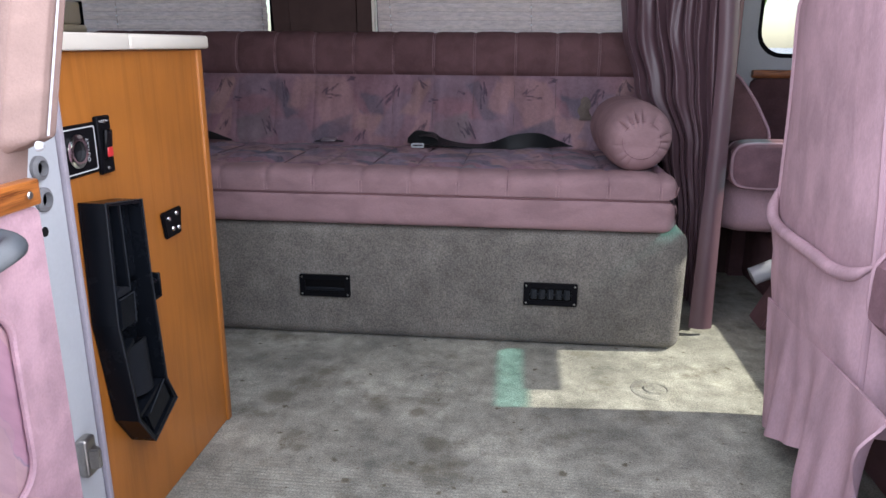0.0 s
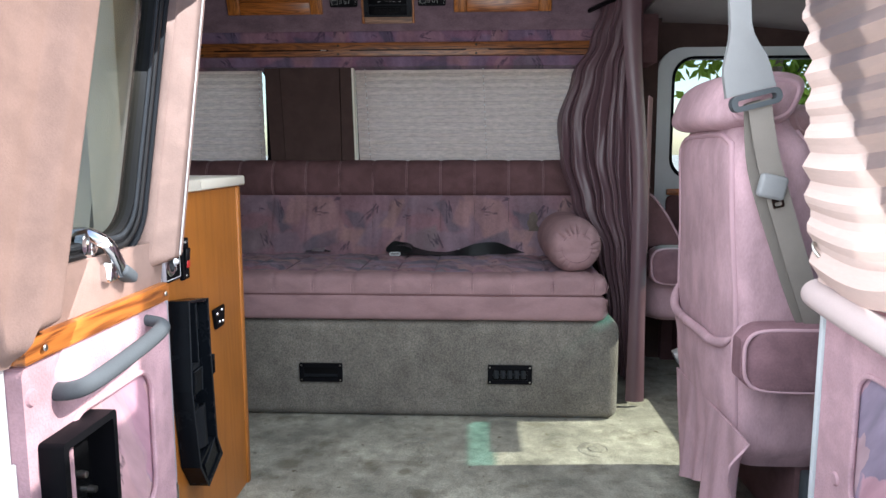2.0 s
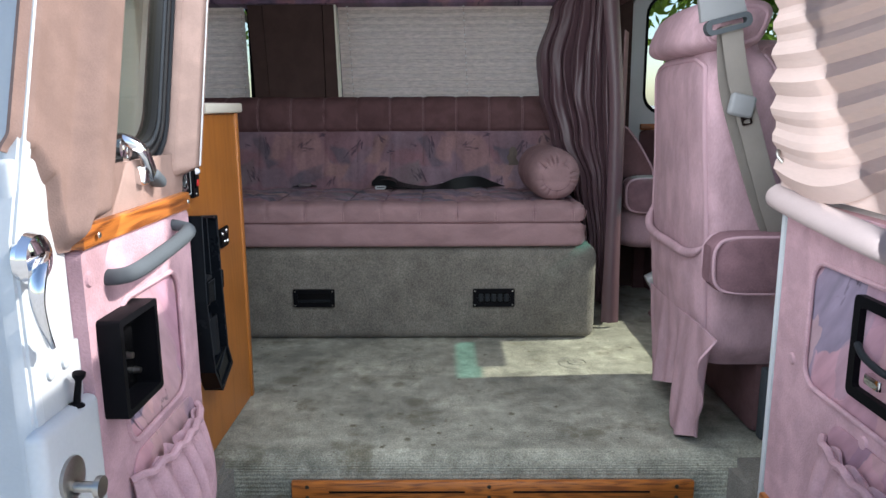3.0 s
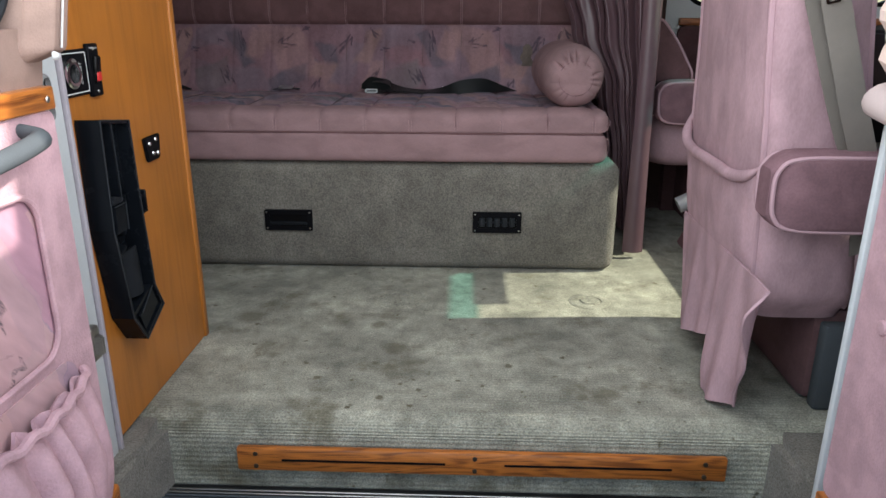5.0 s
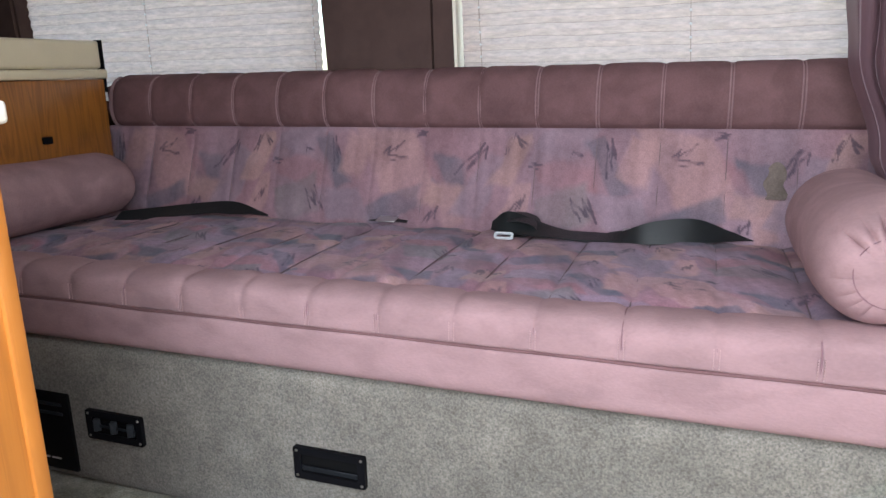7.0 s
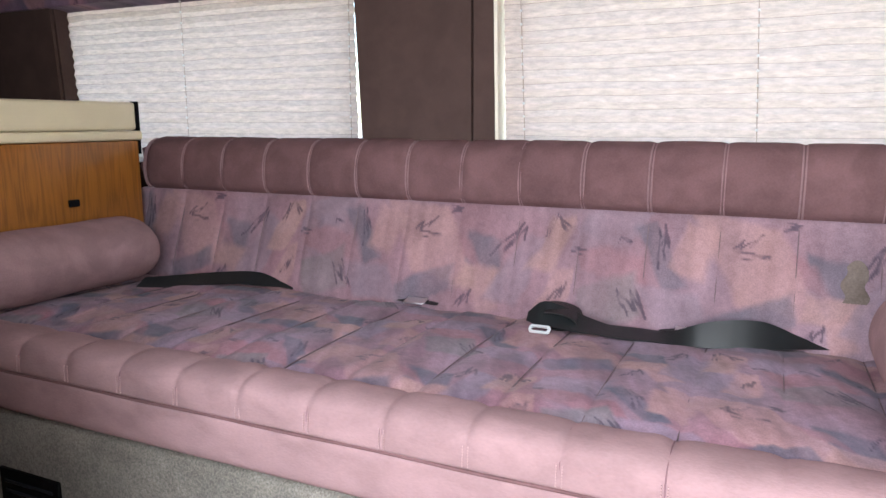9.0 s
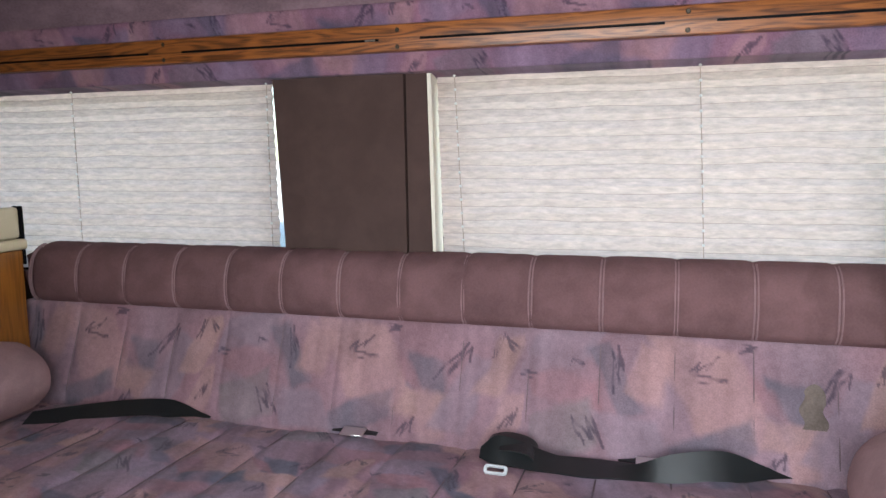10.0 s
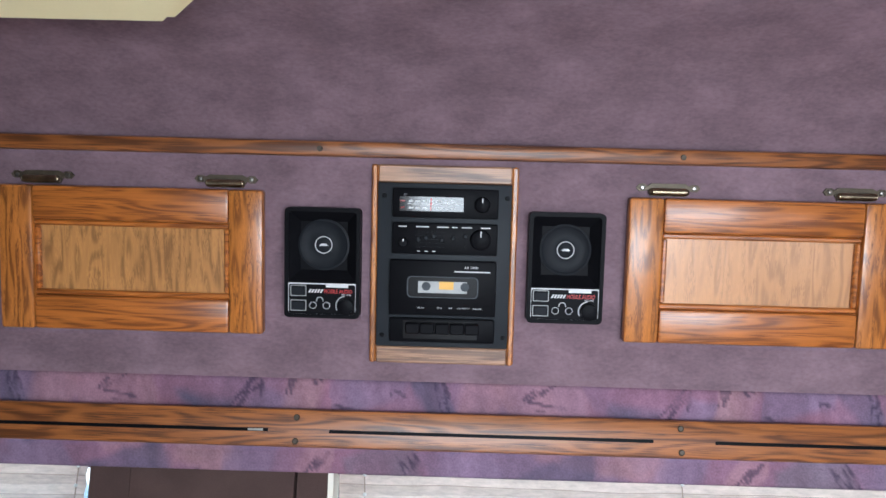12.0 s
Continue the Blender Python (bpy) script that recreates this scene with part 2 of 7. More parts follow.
def printed(name, scale=9.0, bright=1.0, tint=(1, 1, 1), stroke=1.0, dark=0.7):
    """Printed upholstery: washed patches of dusty pink, slate and tan with scribbled brush strokes."""
    m = bpy.data.materials.new(name)
    m.use_nodes = True
    n, l = nodes_of(m)
    b = n["Principled BSDF"]
    b.inputs["Roughness"].default_value = 0.92
    b.inputs["Specular IOR Level"].default_value = 0.12
    tc = n.new("ShaderNodeTexCoord")
    def calc(op, x, y=None, z=None):
        q = n.new("ShaderNodeMath")
        q.operation = op
        for k, v in enumerate((x, y, z)):
            if v is None:
                continue
            if isinstance(v, (int, float)):
                q.inputs[k].default_value = v
            else:
                l.new(v, q.inputs[k])
        return q.outputs[0]
    def ranged(v, lo, hi, a, c):
        r = n.new("ShaderNodeMapRange")
        for k, w in (("From Min", lo), ("From Max", hi), ("To Min", a), ("To Max", c)):
            r.inputs[k].default_value = w
        l.new(v, r.inputs[0])
        return r.outputs[0]
    def cloud(vec, s, detail, out="Fac"):
        t = n.new("ShaderNodeTexNoise")
        t.inputs["Scale"].default_value = s
        t.inputs["Detail"].default_value = detail
        l.new(vec, t.inputs["Vector"])
        return t.outputs[out]
    def blend(kind, fac, a, c):
        q = n.new("ShaderNodeMix")
        q.data_type = 'RGBA'
        q.blend_type = kind
        for key, v in (("Factor", fac), ("A", a), ("B", c)):
            if isinstance(v, (int, float)):
                q.inputs[key].default_value = v
            elif isinstance(v, tuple):
                q.inputs[key].default_value = v
            else:
                l.new(v, q.inputs[key])
        return q.outputs["Result"]
    # the cloth laid flat: along x, and down its own slope
    sep = n.new("ShaderNodeSeparateXYZ")
    l.new(tc.outputs["Object"], sep.inputs[0])
    flat = n.new("ShaderNodeCombineXYZ")
    l.new(calc('MULTIPLY_ADD', sep.outputs[1], 0.6, sep.outputs[0]), flat.inputs[0])
    l.new(calc('ADD', sep.outputs[1], sep.outputs[2]), flat.inputs[1])
    wv = n.new("ShaderNodeVectorMath")
    wv.operation = 'MULTIPLY_ADD'
    wv.inputs[1].default_value = (0.045, 0.045, 0)
    l.new(cloud(flat.outputs[0], 13.0, 5, "Color"), wv.inputs[0])
    l.new(flat.outputs[0], wv.inputs[2])
    brushed = n.new("ShaderNodeVectorMath")
    brushed.operation = 'MULTIPLY_ADD'
    brushed.inputs[1].default_value = (0.014, 0.030, 0)
    bs = n.new("ShaderNodeMapping")
    bs.inputs["Scale"].default_value = (70, 28, 1)
    l.new(flat.outputs[0], bs.inputs[0])
    l.new(cloud(bs.outputs[0], 1.0, 4, "Color"), brushed.inputs[0])
    l.new(wv.outputs[0], brushed.inputs[2])
    def patches(s, smooth, shape):
        mp = n.new("ShaderNodeMapping")
        mp.inputs["Scale"].default_value = shape
        l.new(brushed.outputs[0], mp.inputs[0])
        vor = n.new("ShaderNodeTexVoronoi")
        vor.voronoi_dimensions = '2D'
        vor.feature = 'SMOOTH_F1'
        vor.inputs["Smoothness"].default_value = smooth
        vor.inputs["Scale"].default_value = s
        l.new(mp.outputs[0], vor.inputs["Vector"])
        cs = n.new("ShaderNodeSeparateColor")
        l.new(vor.outputs["Color"], cs.inputs[0])
        def tone(c):
            return (*[v * bright * w for v, w in zip(c, tint)], 1)
        c1 = blend('MIX', ranged(cs.outputs[0], 0.2, 0.8, 0, 1), tone((0.152, 0.136, 0.160)), tone((0.325, 0.205, 0.203)))
        c1 = blend('MIX', ranged(cs.outputs[1], 0.62, 0.85, 0, 0.8), c1, tone((0.345, 0.235, 0.195)))
        c1 = blend('MIX', ranged(cs.outputs[2], 0.60, 0.85, 0, 0.75), c1, tone((0.245, 0.150, 0.168)))
        return c1, cs.outputs[1]
    big, _ = patches(scale, 0.05, (1.45, 0.7, 1))
    little, pick = patches(scale * 2.1, 0.04, (1.5, 0.65, 1))
    col = blend('MIX', ranged(pick, 0.55, 0.65, 0.0, 0.65), big, little)
    col = blend('OVERLAY', 0.22, col, ranged(cloud(flat.outputs[0], 24.0, 6), 0.25, 0.75, 0.0, 1.0))
    smudge = ranged(cloud(wv.outputs[0], 15.0, 4), 0.60, 0.74, 0.0, 0.6)
    col = blend('MIX', smudge, col, (0.105 * bright, 0.092 * bright, 0.118 * bright, 1))
    shaky = n.new("ShaderNodeVectorMath")
    shaky.operation = 'MULTIPLY_ADD'
    shaky.inputs[1].default_value = (0.030, 0.012, 0)
    l.new(cloud(flat.outputs[0], 30.0, 1, "Color"), shaky.inputs[0])
    l.new(wv.outputs[0], shaky.inputs[2])
    # scribbles: a zigzag in some of the cells, each at its own slant
    def scribble(s, wide, tall, thick, keep, slant):
        cell = n.new("ShaderNodeTexVoronoi")
        cell.voronoi_dimensions = '2D'
        cell.inputs["Scale"].default_value = s
        l.new(flat.outputs[0], cell.inputs["Vector"])
        cs = n.new("ShaderNodeSeparateColor")
        l.new(cell.outputs["Color"], cs.inputs[0])
        loc = n.new("ShaderNodeVectorMath")
        loc.operation = 'SUBTRACT'
        l.new(shaky.outputs[0], loc.inputs[0])
        l.new(cell.outputs["Position"], loc.inputs[1])
        rot = n.new("ShaderNodeVectorRotate")
        rot.rotation_type = 'Z_AXIS'
        off = n.new("ShaderNodeVectorMath")
        off.operation = 'SUBTRACT'
        off.inputs[1].default_value = (0.050, 0.050, 0)
        l.new(loc.outputs[0], off.inputs[0])
        l.new(off.outputs[0], rot.inputs["Vector"])
        l.new(ranged(cs.outputs[0], 0, 1, -slant, slant), rot.inputs["Angle"])
        uv = n.new("ShaderNodeSeparateXYZ")
        l.new(rot.outputs[0], uv.inputs[0])
        step = ranged(cs.outputs[2], 0, 1, 0.009, 0.020)
        zig = calc('MULTIPLY_ADD', calc('DIVIDE', calc('PINGPONG', uv.outputs[0], step), step), tall, -tall / 2)
        gap = calc('ABSOLUTE', calc('SUBTRACT', uv.outputs[1], zig))
        ends = ranged(calc('ABSOLUTE', uv.outputs[0]), wide * 0.2, wide, 1.0, 0.0)
        line = ranged(calc('DIVIDE', gap, calc('MULTIPLY_ADD', ends, 1.0, 0.15)), thick, thick * 1.8, 1.0, 0.0)
        some = calc('LESS_THAN', cs.outputs[1], keep)
        return calc('MULTIPLY', calc('MULTIPLY', line, ends), some)
    a1 = scribble(6.5, 0.042, 0.030, 0.0042 * stroke, 0.85, 0.6)
    a2 = scribble(8.5, 0.024, 0.055, 0.0055 * stroke, 0.65, 1.0)
    dry = ranged(cloud(flat.outputs[0], 130.0, 3), 0.40, 0.58, 0.05, 1.0)
    ink = calc('MULTIPLY', calc('MULTIPLY', calc('MAXIMUM', a1, a2), dry), dark)
    col = blend('MIX', ink, col, (0.062, 0.050, 0.068, 1))
    l.new(col, b.inputs["Base Color"])
    bp = n.new("ShaderNodeBump")
    bp.inputs["Strength"].default_value = 0.2
    bp.inputs["Distance"].default_value = 0.001
    l.new(cloud(tc.outputs["Object"], 600.0, 2), bp.inputs["Height"])
    l.new(bp.outputs[0], b.inputs["Normal"])
    return m


def woven(name, bright=1.0, tint=(1, 1, 1)):
    """Cloth whose printed colours lie in the mesh, under a fine weave."""
    m = bpy.data.materials.new(name)
    m.use_nodes = True
    n, l = nodes_of(m)
    b = n["Principled BSDF"]
    b.inputs["Roughness"].default_value = 0.92
    b.inputs["Specular IOR Level"].default_value = 0.12
    b.inputs["Sheen Weight"].default_value = 0.08
    at = n.new("ShaderNodeAttribute")
    at.attribute_name = "print"
    tc = n.new("ShaderNodeTexCoord")
    fibre = n.new("ShaderNodeTexNoise")
    fibre.inputs["Scale"].default_value = 420.0
    fibre.inputs["Detail"].default_value = 3
    l.new(tc.outputs["Object"], fibre.inputs["Vector"])
    r = n.new("ShaderNodeMapRange")
    for k, w in (("From Min", 0.3), ("From Max", 0.7), ("To Min", 0.86 * bright), ("To Max", 1.14 * bright)):
        r.inputs[k].default_value = w
    l.new(fibre.outputs["Fac"], r.inputs[0])
    dyed = n.new("ShaderNodeVectorMath")
    dyed.operation = 'MULTIPLY'
    dyed.inputs[1].default_value = tint
    l.new(at.outputs["Color"], dyed.inputs[0])
    sv = n.new("ShaderNodeVectorMath")
    sv.operation = 'SCALE'
    l.new(dyed.outputs[0], sv.inputs[0])
    l.new(r.outputs[0], sv.inputs["Scale"])
    l.new(sv.outputs[0], b.inputs["Base Color"])
    bp = n.new("ShaderNodeBump")
    bp.inputs["Strength"].default_value = 0.25
    bp.inputs["Distance"].default_value = 0.001
    l.new(fibre.outputs["Fac"], bp.inputs["Height"])
    l.new(bp.outputs[0], b.inputs["Normal"])
    return m


def sheer(name, color, through=0.55, grain=(3, 60, 60), low=0.76):
    """Cloth that lets part of the light through, with slubs in the weave."""
    m = bpy.data.materials.new(name)
    m.use_nodes = True
    n, l = nodes_of(m)
    n.remove(n["Principled BSDF"])
    tc = n.new("ShaderNodeTexCoord")
    mp = n.new("ShaderNodeMapping")
    mp.inputs["Scale"].default_value = grain
    l.new(tc.outputs["Object"], mp.inputs[0])
    slub = n.new("ShaderNodeTexNoise")
    slub.inputs["Scale"].default_value = 4.0
    slub.inputs["Detail"].default_value = 6
    slub.inputs["Roughness"].default_value = 0.7
    l.new(mp.outputs[0], slub.inputs["Vector"])
    ramp = n.new("ShaderNodeValToRGB")
    ramp.color_ramp.elements[0].position = 0.3
    ramp.color_ramp.elements[0].color = (*[c * low for c in color], 1)
    ramp.color_ramp.elements[1].position = 0.7
    ramp.color_ramp.elements[1].color = (*color, 1)
    l.new(slub.outputs["Fac"], ramp.inputs[0])
    d = n.new("ShaderNodeBsdfDiffuse")
    t = n.new("ShaderNodeBsdfTranslucent")
    l.new(ramp.outputs[0], d.inputs[0])
    l.new(ramp.outputs[0], t.inputs[0])
    mix = n.new("ShaderNodeMixShader")
    mix.inputs[0].default_value = through
    l.new(d.outputs[0], mix.inputs[1])
    l.new(t.outputs[0], mix.inputs[2])
    l.new(mix.outputs[0], n["Material Output"].inputs[0])
    return m


def glass(name, tint=(0.95, 1, 0.98), rough=0.0):
    m = bpy.data.materials.new(name)
    m.use_nodes = True
    n, l = nodes_of(m)
    n.remove(n["Principled BSDF"])
    g = n.new("ShaderNodeBsdfGlossy")
    g.inputs["Roughness"].default_value = 0.02
    t = n.new("ShaderNodeBsdfTransparent")
    t.inputs[0].default_value = (*tint, 1)
    fr = n.new("ShaderNodeLayerWeight")
    fr.inputs[0].default_value = 0.5
    pw = n.new("ShaderNodeMath")
    pw.operation = 'POWER'
    pw.inputs[1].default_value = 4.0
    l.new(fr.outputs["Facing"], pw.inputs[0])
    sc = n.new("ShaderNodeMath")
    sc.operation = 'MULTIPLY_ADD'
    sc.inputs[1].default_value = 0.6
    sc.inputs[2].default_value = 0.03
    l.new(pw.outputs[0], sc.inputs[0])
    mix = n.new("ShaderNodeMixShader")
    l.new(sc.outputs[0], mix.inputs[0])
    l.new(t.outputs[0], mix.inputs[1])
    l.new(g.outputs[0], mix.inputs[2])
    l.new(mix.outputs[0], n["Material Output"].inputs[0])
    return m


VELVET = mat("mauve_velvet", (0.276, 0.172, 0.178), 0.9, spread=0.13, scale=8, fine=300, bump=0.3, sheen=0.12, spec=0.08, nap=0.09, stretch=(0.6, 1, 1.2))
VELVET_PALE = mat("pale_mauve_velvet", (0.405, 0.262, 0.292), 0.9, spread=0.18, scale=11, fine=300, bump=0.3, sheen=0.15, spec=0.08, nap=0.11, stretch=(1, 1, 0.5))
VELVET_MID = mat("mid_mauve_velvet", (0.190, 0.108, 0.124), 0.9, spread=0.22, scale=8, fine=300, bump=0.3, sheen=0.12, spec=0.08, nap=0.12)
VELVET_DARK = mat("dark_mauve_velvet", (0.136, 0.073, 0.076), 0.9, spread=0.2, scale=7, fine=300, bump=0.25, sheen=0.15, spec=0.08, nap=0.10)
SEAM = mat("velvet_seam", (0.225, 0.138, 0.145), 0.9, spread=0.2, scale=40, fine=500, sheen=0.1, spec=0.08)
PIPING = mat("mauve_piping", (0.41, 0.262, 0.295), 0.8, spread=0.08, scale=20, fine=500, sheen=0.2, spec=0.15)
SEAM_PALE = mat("pale_stitching", (0.36, 0.235, 0.24), 0.9, spread=0.1, scale=40, fine=500, spec=0.08)
SATIN = mat("mauve_curtain_satin", (0.108, 0.060, 0.071), 0.42, spread=0.16, scale=5, fine=500, bump=0.05, sheen=0.35, spec=0.5)
PANEL_PINK = mat("pink_door_fleece", (0.46, 0.29, 0.322), 0.95, spread=0.16, scale=9, fine=300, bump=0.5, sheen=0.15, spec=0.1, nap=0.10)
TAN = mat("tan_pink_vinyl", (0.245, 0.166, 0.142), 0.85, spread=0.14, scale=8, fine=500, bump=0.25, spec=0.1, nap=0.07)
SPOTS = [(-0.242, 1.549, 0.020), (-0.012, 1.394, 0.020), (0.038, 1.282, 0.028), (-0.098, 1.151, 0.009), (0.004, 1.214, 0.008), (0.028, 1.083, 0.009), (0.060, 1.134, 0.005), (0.083, 1.152, 0.006), (0.097, 1.112, 0.005), (0.166, 1.152, 0.005), (0.266, 1.212, 0.008), (0.393, 1.098, 0.012), (0.442, 1.115, 0.022), (-0.304, 1.427, 0.036), (-0.030, 1.144, 0.005), (0.212, 1.133, 0.005), (-0.134, 1.209, 0.006)]
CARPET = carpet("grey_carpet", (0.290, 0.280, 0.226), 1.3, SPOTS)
# upright carpet: less worn, and darkened in its colour for shade
CARPET_SHADED = carpet("grey_carpet_shaded_upright", (0.168, 0.154, 0.133), 0.15, wear=0.5)
HEADLINER = mat("mauve_headliner", (0.185, 0.122, 0.143), 0.95, spread=0.30, scale=24, fine=260, bump=0.5, sheen=0.2, spec=0.08, nap=0.09, stretch=(0.6, 1, 1))
HEAD_DARK = mat("brown_wall_fabric", (0.068, 0.043, 0.039), 0.95, spread=0.16, scale=12, fine=500, bump=0.2, spec=0.08, nap=0.06)
HEAD_GREY = mat("grey_cab_headliner", (0.30, 0.27, 0.27), 0.95, spread=0.08, scale=12, fine=600, bump=0.12, spec=0.08)
PRINT = woven("printed_upholstery", 0.92, (1.03, 0.955, 0.985))
PRINT_SEAT = woven("printed_seat_upholstery", 0.98, (1.0, 0.95, 1.05))
PRINT_BAND = woven("printed_band", 0.80, (0.98, 0.86, 1.10))
PRINT_DOOR = printed("printed_door_cloth", scale=8.0, bright=1.6, tint=(1.06, 0.95, 1.08), stroke=1.1, dark=0.8)
OAK = wood("honey_oak", (0.115, 0.030, 0.008), (0.48, 0.152, 0.028), axis='X', scale=24, rough=0.34, coat=0.22, contrast=1.15, fine=0.9)
OAK_GREY = wood("greyed_oak", (0.13, 0.066, 0.040), (0.42, 0.225, 0.125), axis='X', rough=0.42, coat=0.08, contrast=1.5, fine=0.9)
OAK_DARK = wood("brown_oak", (0.070, 0.021, 0.007), (0.31, 0.105, 0.026), axis='X', scale=24, rough=0.4, coat=0.08, contrast=1.3, fine=0.9)
OAK_Y = wood("honey_oak_crosswise", (0.13, 0.034, 0.008), (0.48, 0.158, 0.030), axis='Y', coat=0.1, contrast=1.4, fine=0.7)
OAK_Z = wood("honey_oak_upright", (0.10, 0.034, 0.007), (0.30, 0.112, 0.018), axis='Z', coat=0.2, contrast=0.7, fine=0.8)
OAK_S = wood("honey_oak_sloping", (0.125, 0.038, 0.010), (0.52, 0.182, 0.036), axis='Z', scale=24, lean=-0.424, rough=0.32, coat=0.22, contrast=1.15, fine=0.9)
# oak made paler in its colour to carry the varnish's reflection
OAK_SHEEN = wood("oak_paled_for_sheen", (0.20, 0.095, 0.050), (0.55, 0.275, 0.120), axis='Z', lean=-0.424, rough=0.3, coat=0.3, contrast=0.55, fine=0.8, scale=20)
OAK_FADED = wood("faded_oak", (0.13, 0.055, 0.024), (0.52, 0.245, 0.078), axis='Z', lean=-0.424, rough=0.34, coat=0.25, contrast=0.85, fine=0.9, scale=22)
VENEER = wood("orange_veneer", (0.27, 0.088, 0.012), (0.405, 0.140, 0.021), rough=0.42, axis='Z', scale=6, fine=0.6, coat=0.12, contrast=0.6)
BLACK = mat("black_plastic", (0.0055, 0.0055, 0.0068), 0.42, spread=0.25, scale=20, fine=900, bump=0.06, spec=0.045)
BLACK_GLOSS = mat("gloss_black_plastic", (0.005, 0.005, 0.0056), 0.2, spread=0.2, scale=20, fine=900, bump=0.0, spec=0.12)
DIAL_GLASS = mat("dark_dial_glass", (0.012, 0.012, 0.013), 0.08, spread=0.05, scale=20, fine=300, bump=0, spec=0.5)
CHARCOAL = mat("charcoal_plastic", (0.0135, 0.015, 0.018), 0.45, spread=0.2, scale=20, fine=900, bump=0.08, spec=0.07)
SLATE_PLASTIC = mat("slate_plastic", (0.024, 0.027, 0.031), 0.45, spread=0.15, scale=20, fine=900, bump=0.08, spec=0.10)
GREY_PLASTIC = mat("grey_plastic", (0.066, 0.074, 0.082), 0.7, spread=0.10, scale=15, fine=700, bump=0.1, spec=0.2)
PALE_PLASTIC = mat("pale_grey_plastic", (0.40, 0.40, 0.41), 0.4, spread=0.05, scale=15, fine=700, bump=0.05)
CREAM = mat("cream_laminate", (0.68, 0.63, 0.54), 0.4, spread=0.04, scale=12, fine=400, bump=0.03)
CREAM_LAMP = mat("cream_lamp_plastic", (0.80, 0.69, 0.40), 0.35, spread=0.03, scale=10, fine=300, bump=0.02)
WHITE_PAINT = mat("white_vehicle_paint", (0.54, 0.565, 0.585), 0.35, spread=0.06, scale=8, fine=200, bump=0.02, coat=0.3)
CHROME = mat("chrome", (0.75, 0.75, 0.76), 0.1, metal=1.0, spread=0.05, scale=20, fine=300, bump=0.01)
STEEL = mat("dull_steel", (0.42, 0.40, 0.37), 0.35, metal=1.0, spread=0.15, scale=40, fine=300, bump=0.04)
BRASS_DARK = mat("darkened_brass", (0.085, 0.066, 0.044), 0.5, metal=0.5, spread=0.35, scale=80, fine=400, bump=0.05)
BRONZE = mat("antique_brass", (0.36, 0.295, 0.195), 0.30, metal=1.0, spread=0.35, scale=60, fine=400, bump=0.05)
SEAM_DARK = mat("sunk_seam", (0.150, 0.108, 0.118), 0.95, spread=0.2, scale=40, fine=500, spec=0.05)
BUCKLE = mat("bright_buckle_steel", (0.82, 0.82, 0.82), 0.38, metal=1.0, spread=0.05, scale=20, fine=300, bump=0.02)
SCREW = mat("dark_brass_screw", (0.055, 0.042, 0.030), 0.5, metal=0.6, spread=0.2, scale=60, fine=300, bump=0.02)
CREAM_AGED = mat("aged_cream_laminate", (0.60, 0.535, 0.385), 0.4, spread=0.06, scale=12, fine=400, bump=0.03)
OLIVE = mat("olive_print_patch", (0.145, 0.113, 0.098), 0.95, spread=0.35, scale=30, fine=300, bump=0.1, spec=0.05)
HOLDER_BLACK = mat("moulded_black_plastic", (0.0050, 0.0062, 0.0085), 0.26, spread=0.3, scale=14, fine=700, bump=0.05, spec=0.12)
RUBBER = mat("black_rubber", (0.010, 0.010, 0.011), 0.5, spread=0.2, scale=30, fine=500, bump=0.1, spec=0.2)
WEBBING = mat("black_webbing", (0.010, 0.012, 0.013), 0.36, spread=0.2, scale=40, fine=900, bump=0.25)
WEB_GREY = mat("beige_webbing", (0.195, 0.170, 0.150), 0.8, spread=0.14, scale=20, fine=900, bump=0.3)
BELT_GREY = mat("grey_belt_sleeve", (0.205, 0.205, 0.21), 0.55, spread=0.08, scale=15, fine=700, bump=0.08, spec=0.3)
SHADE = sheer("pleated_shade_cloth", (0.735, 0.605, 0.560), 0.60, grain=(9, 24, 34), low=0.64)
# dark tone for the painted shadow in the pleats, and for the cords
CREASE_SHADOW_CORD = mat("crease_shadow_and_cord", (0.36, 0.28, 0.24), 0.95, spread=0.2, scale=30, fine=300, bump=0, spec=0.05)
DOOR_SHADE = sheer("pink_pleated_shade_cloth", (0.62, 0.470, 0.425), 0.16, grain=(10, 10, 60), low=0.92)
PANE = glass("window_pane", (0.80, 0.84, 0.83))
PANE_DARK = glass("tinted_pane", (0.82, 0.77, 0.66))
PANE_BAND = glass("teal_sunband_pane", (0.36, 0.72, 0.68))
PANE_FRONT = glass("green_windshield_pane", (0.97, 1.0, 0.94))
AMBER = mat("amber_print", (0.75, 0.42, 0.08), 0.5, spread=0.05, bump=0)
SILVER_PRINT = mat("silver_print", (0.62, 0.62, 0.62), 0.5, spread=0.02, bump=0)
GREY_PRINT = mat("grey_print", (0.33, 0.33, 0.32), 0.4, spread=0.1, scale=80, bump=0)
RED_PRINT = mat("red_print", (0.55, 0.03, 0.03), 0.4, spread=0.02, bump=0)
LEAF = sheer("foliage", (0.26, 0.38, 0.06), 0.45, grain=(2, 2, 2))
BARK = mat("bark", (0.10, 0.07, 0.05), 0.9, spread=0.3, scale=8, fine=60, bump=0.5)
ASPHALT = mat("concrete_yard", (0.45, 0.44, 0.415), 0.9, spread=0.2, scale=2, fine=90, bump=0.4)
GREY_LILAC = mat("grey_lilac_seal", (0.33, 0.30, 0.33), 0.8, spread=0.1, scale=30, fine=300, bump=0.1, spec=0.1)
PALE_PINK = mat("pale_pink_vinyl", (0.42, 0.335, 0.325), 0.7, spread=0.07, scale=10, fine=500, bump=0.1, spec=0.2)
TEAL_PAINT = mat("teal_paint", (0.02, 0.35, 0.33), 0.3, spread=0.05, bump=0)
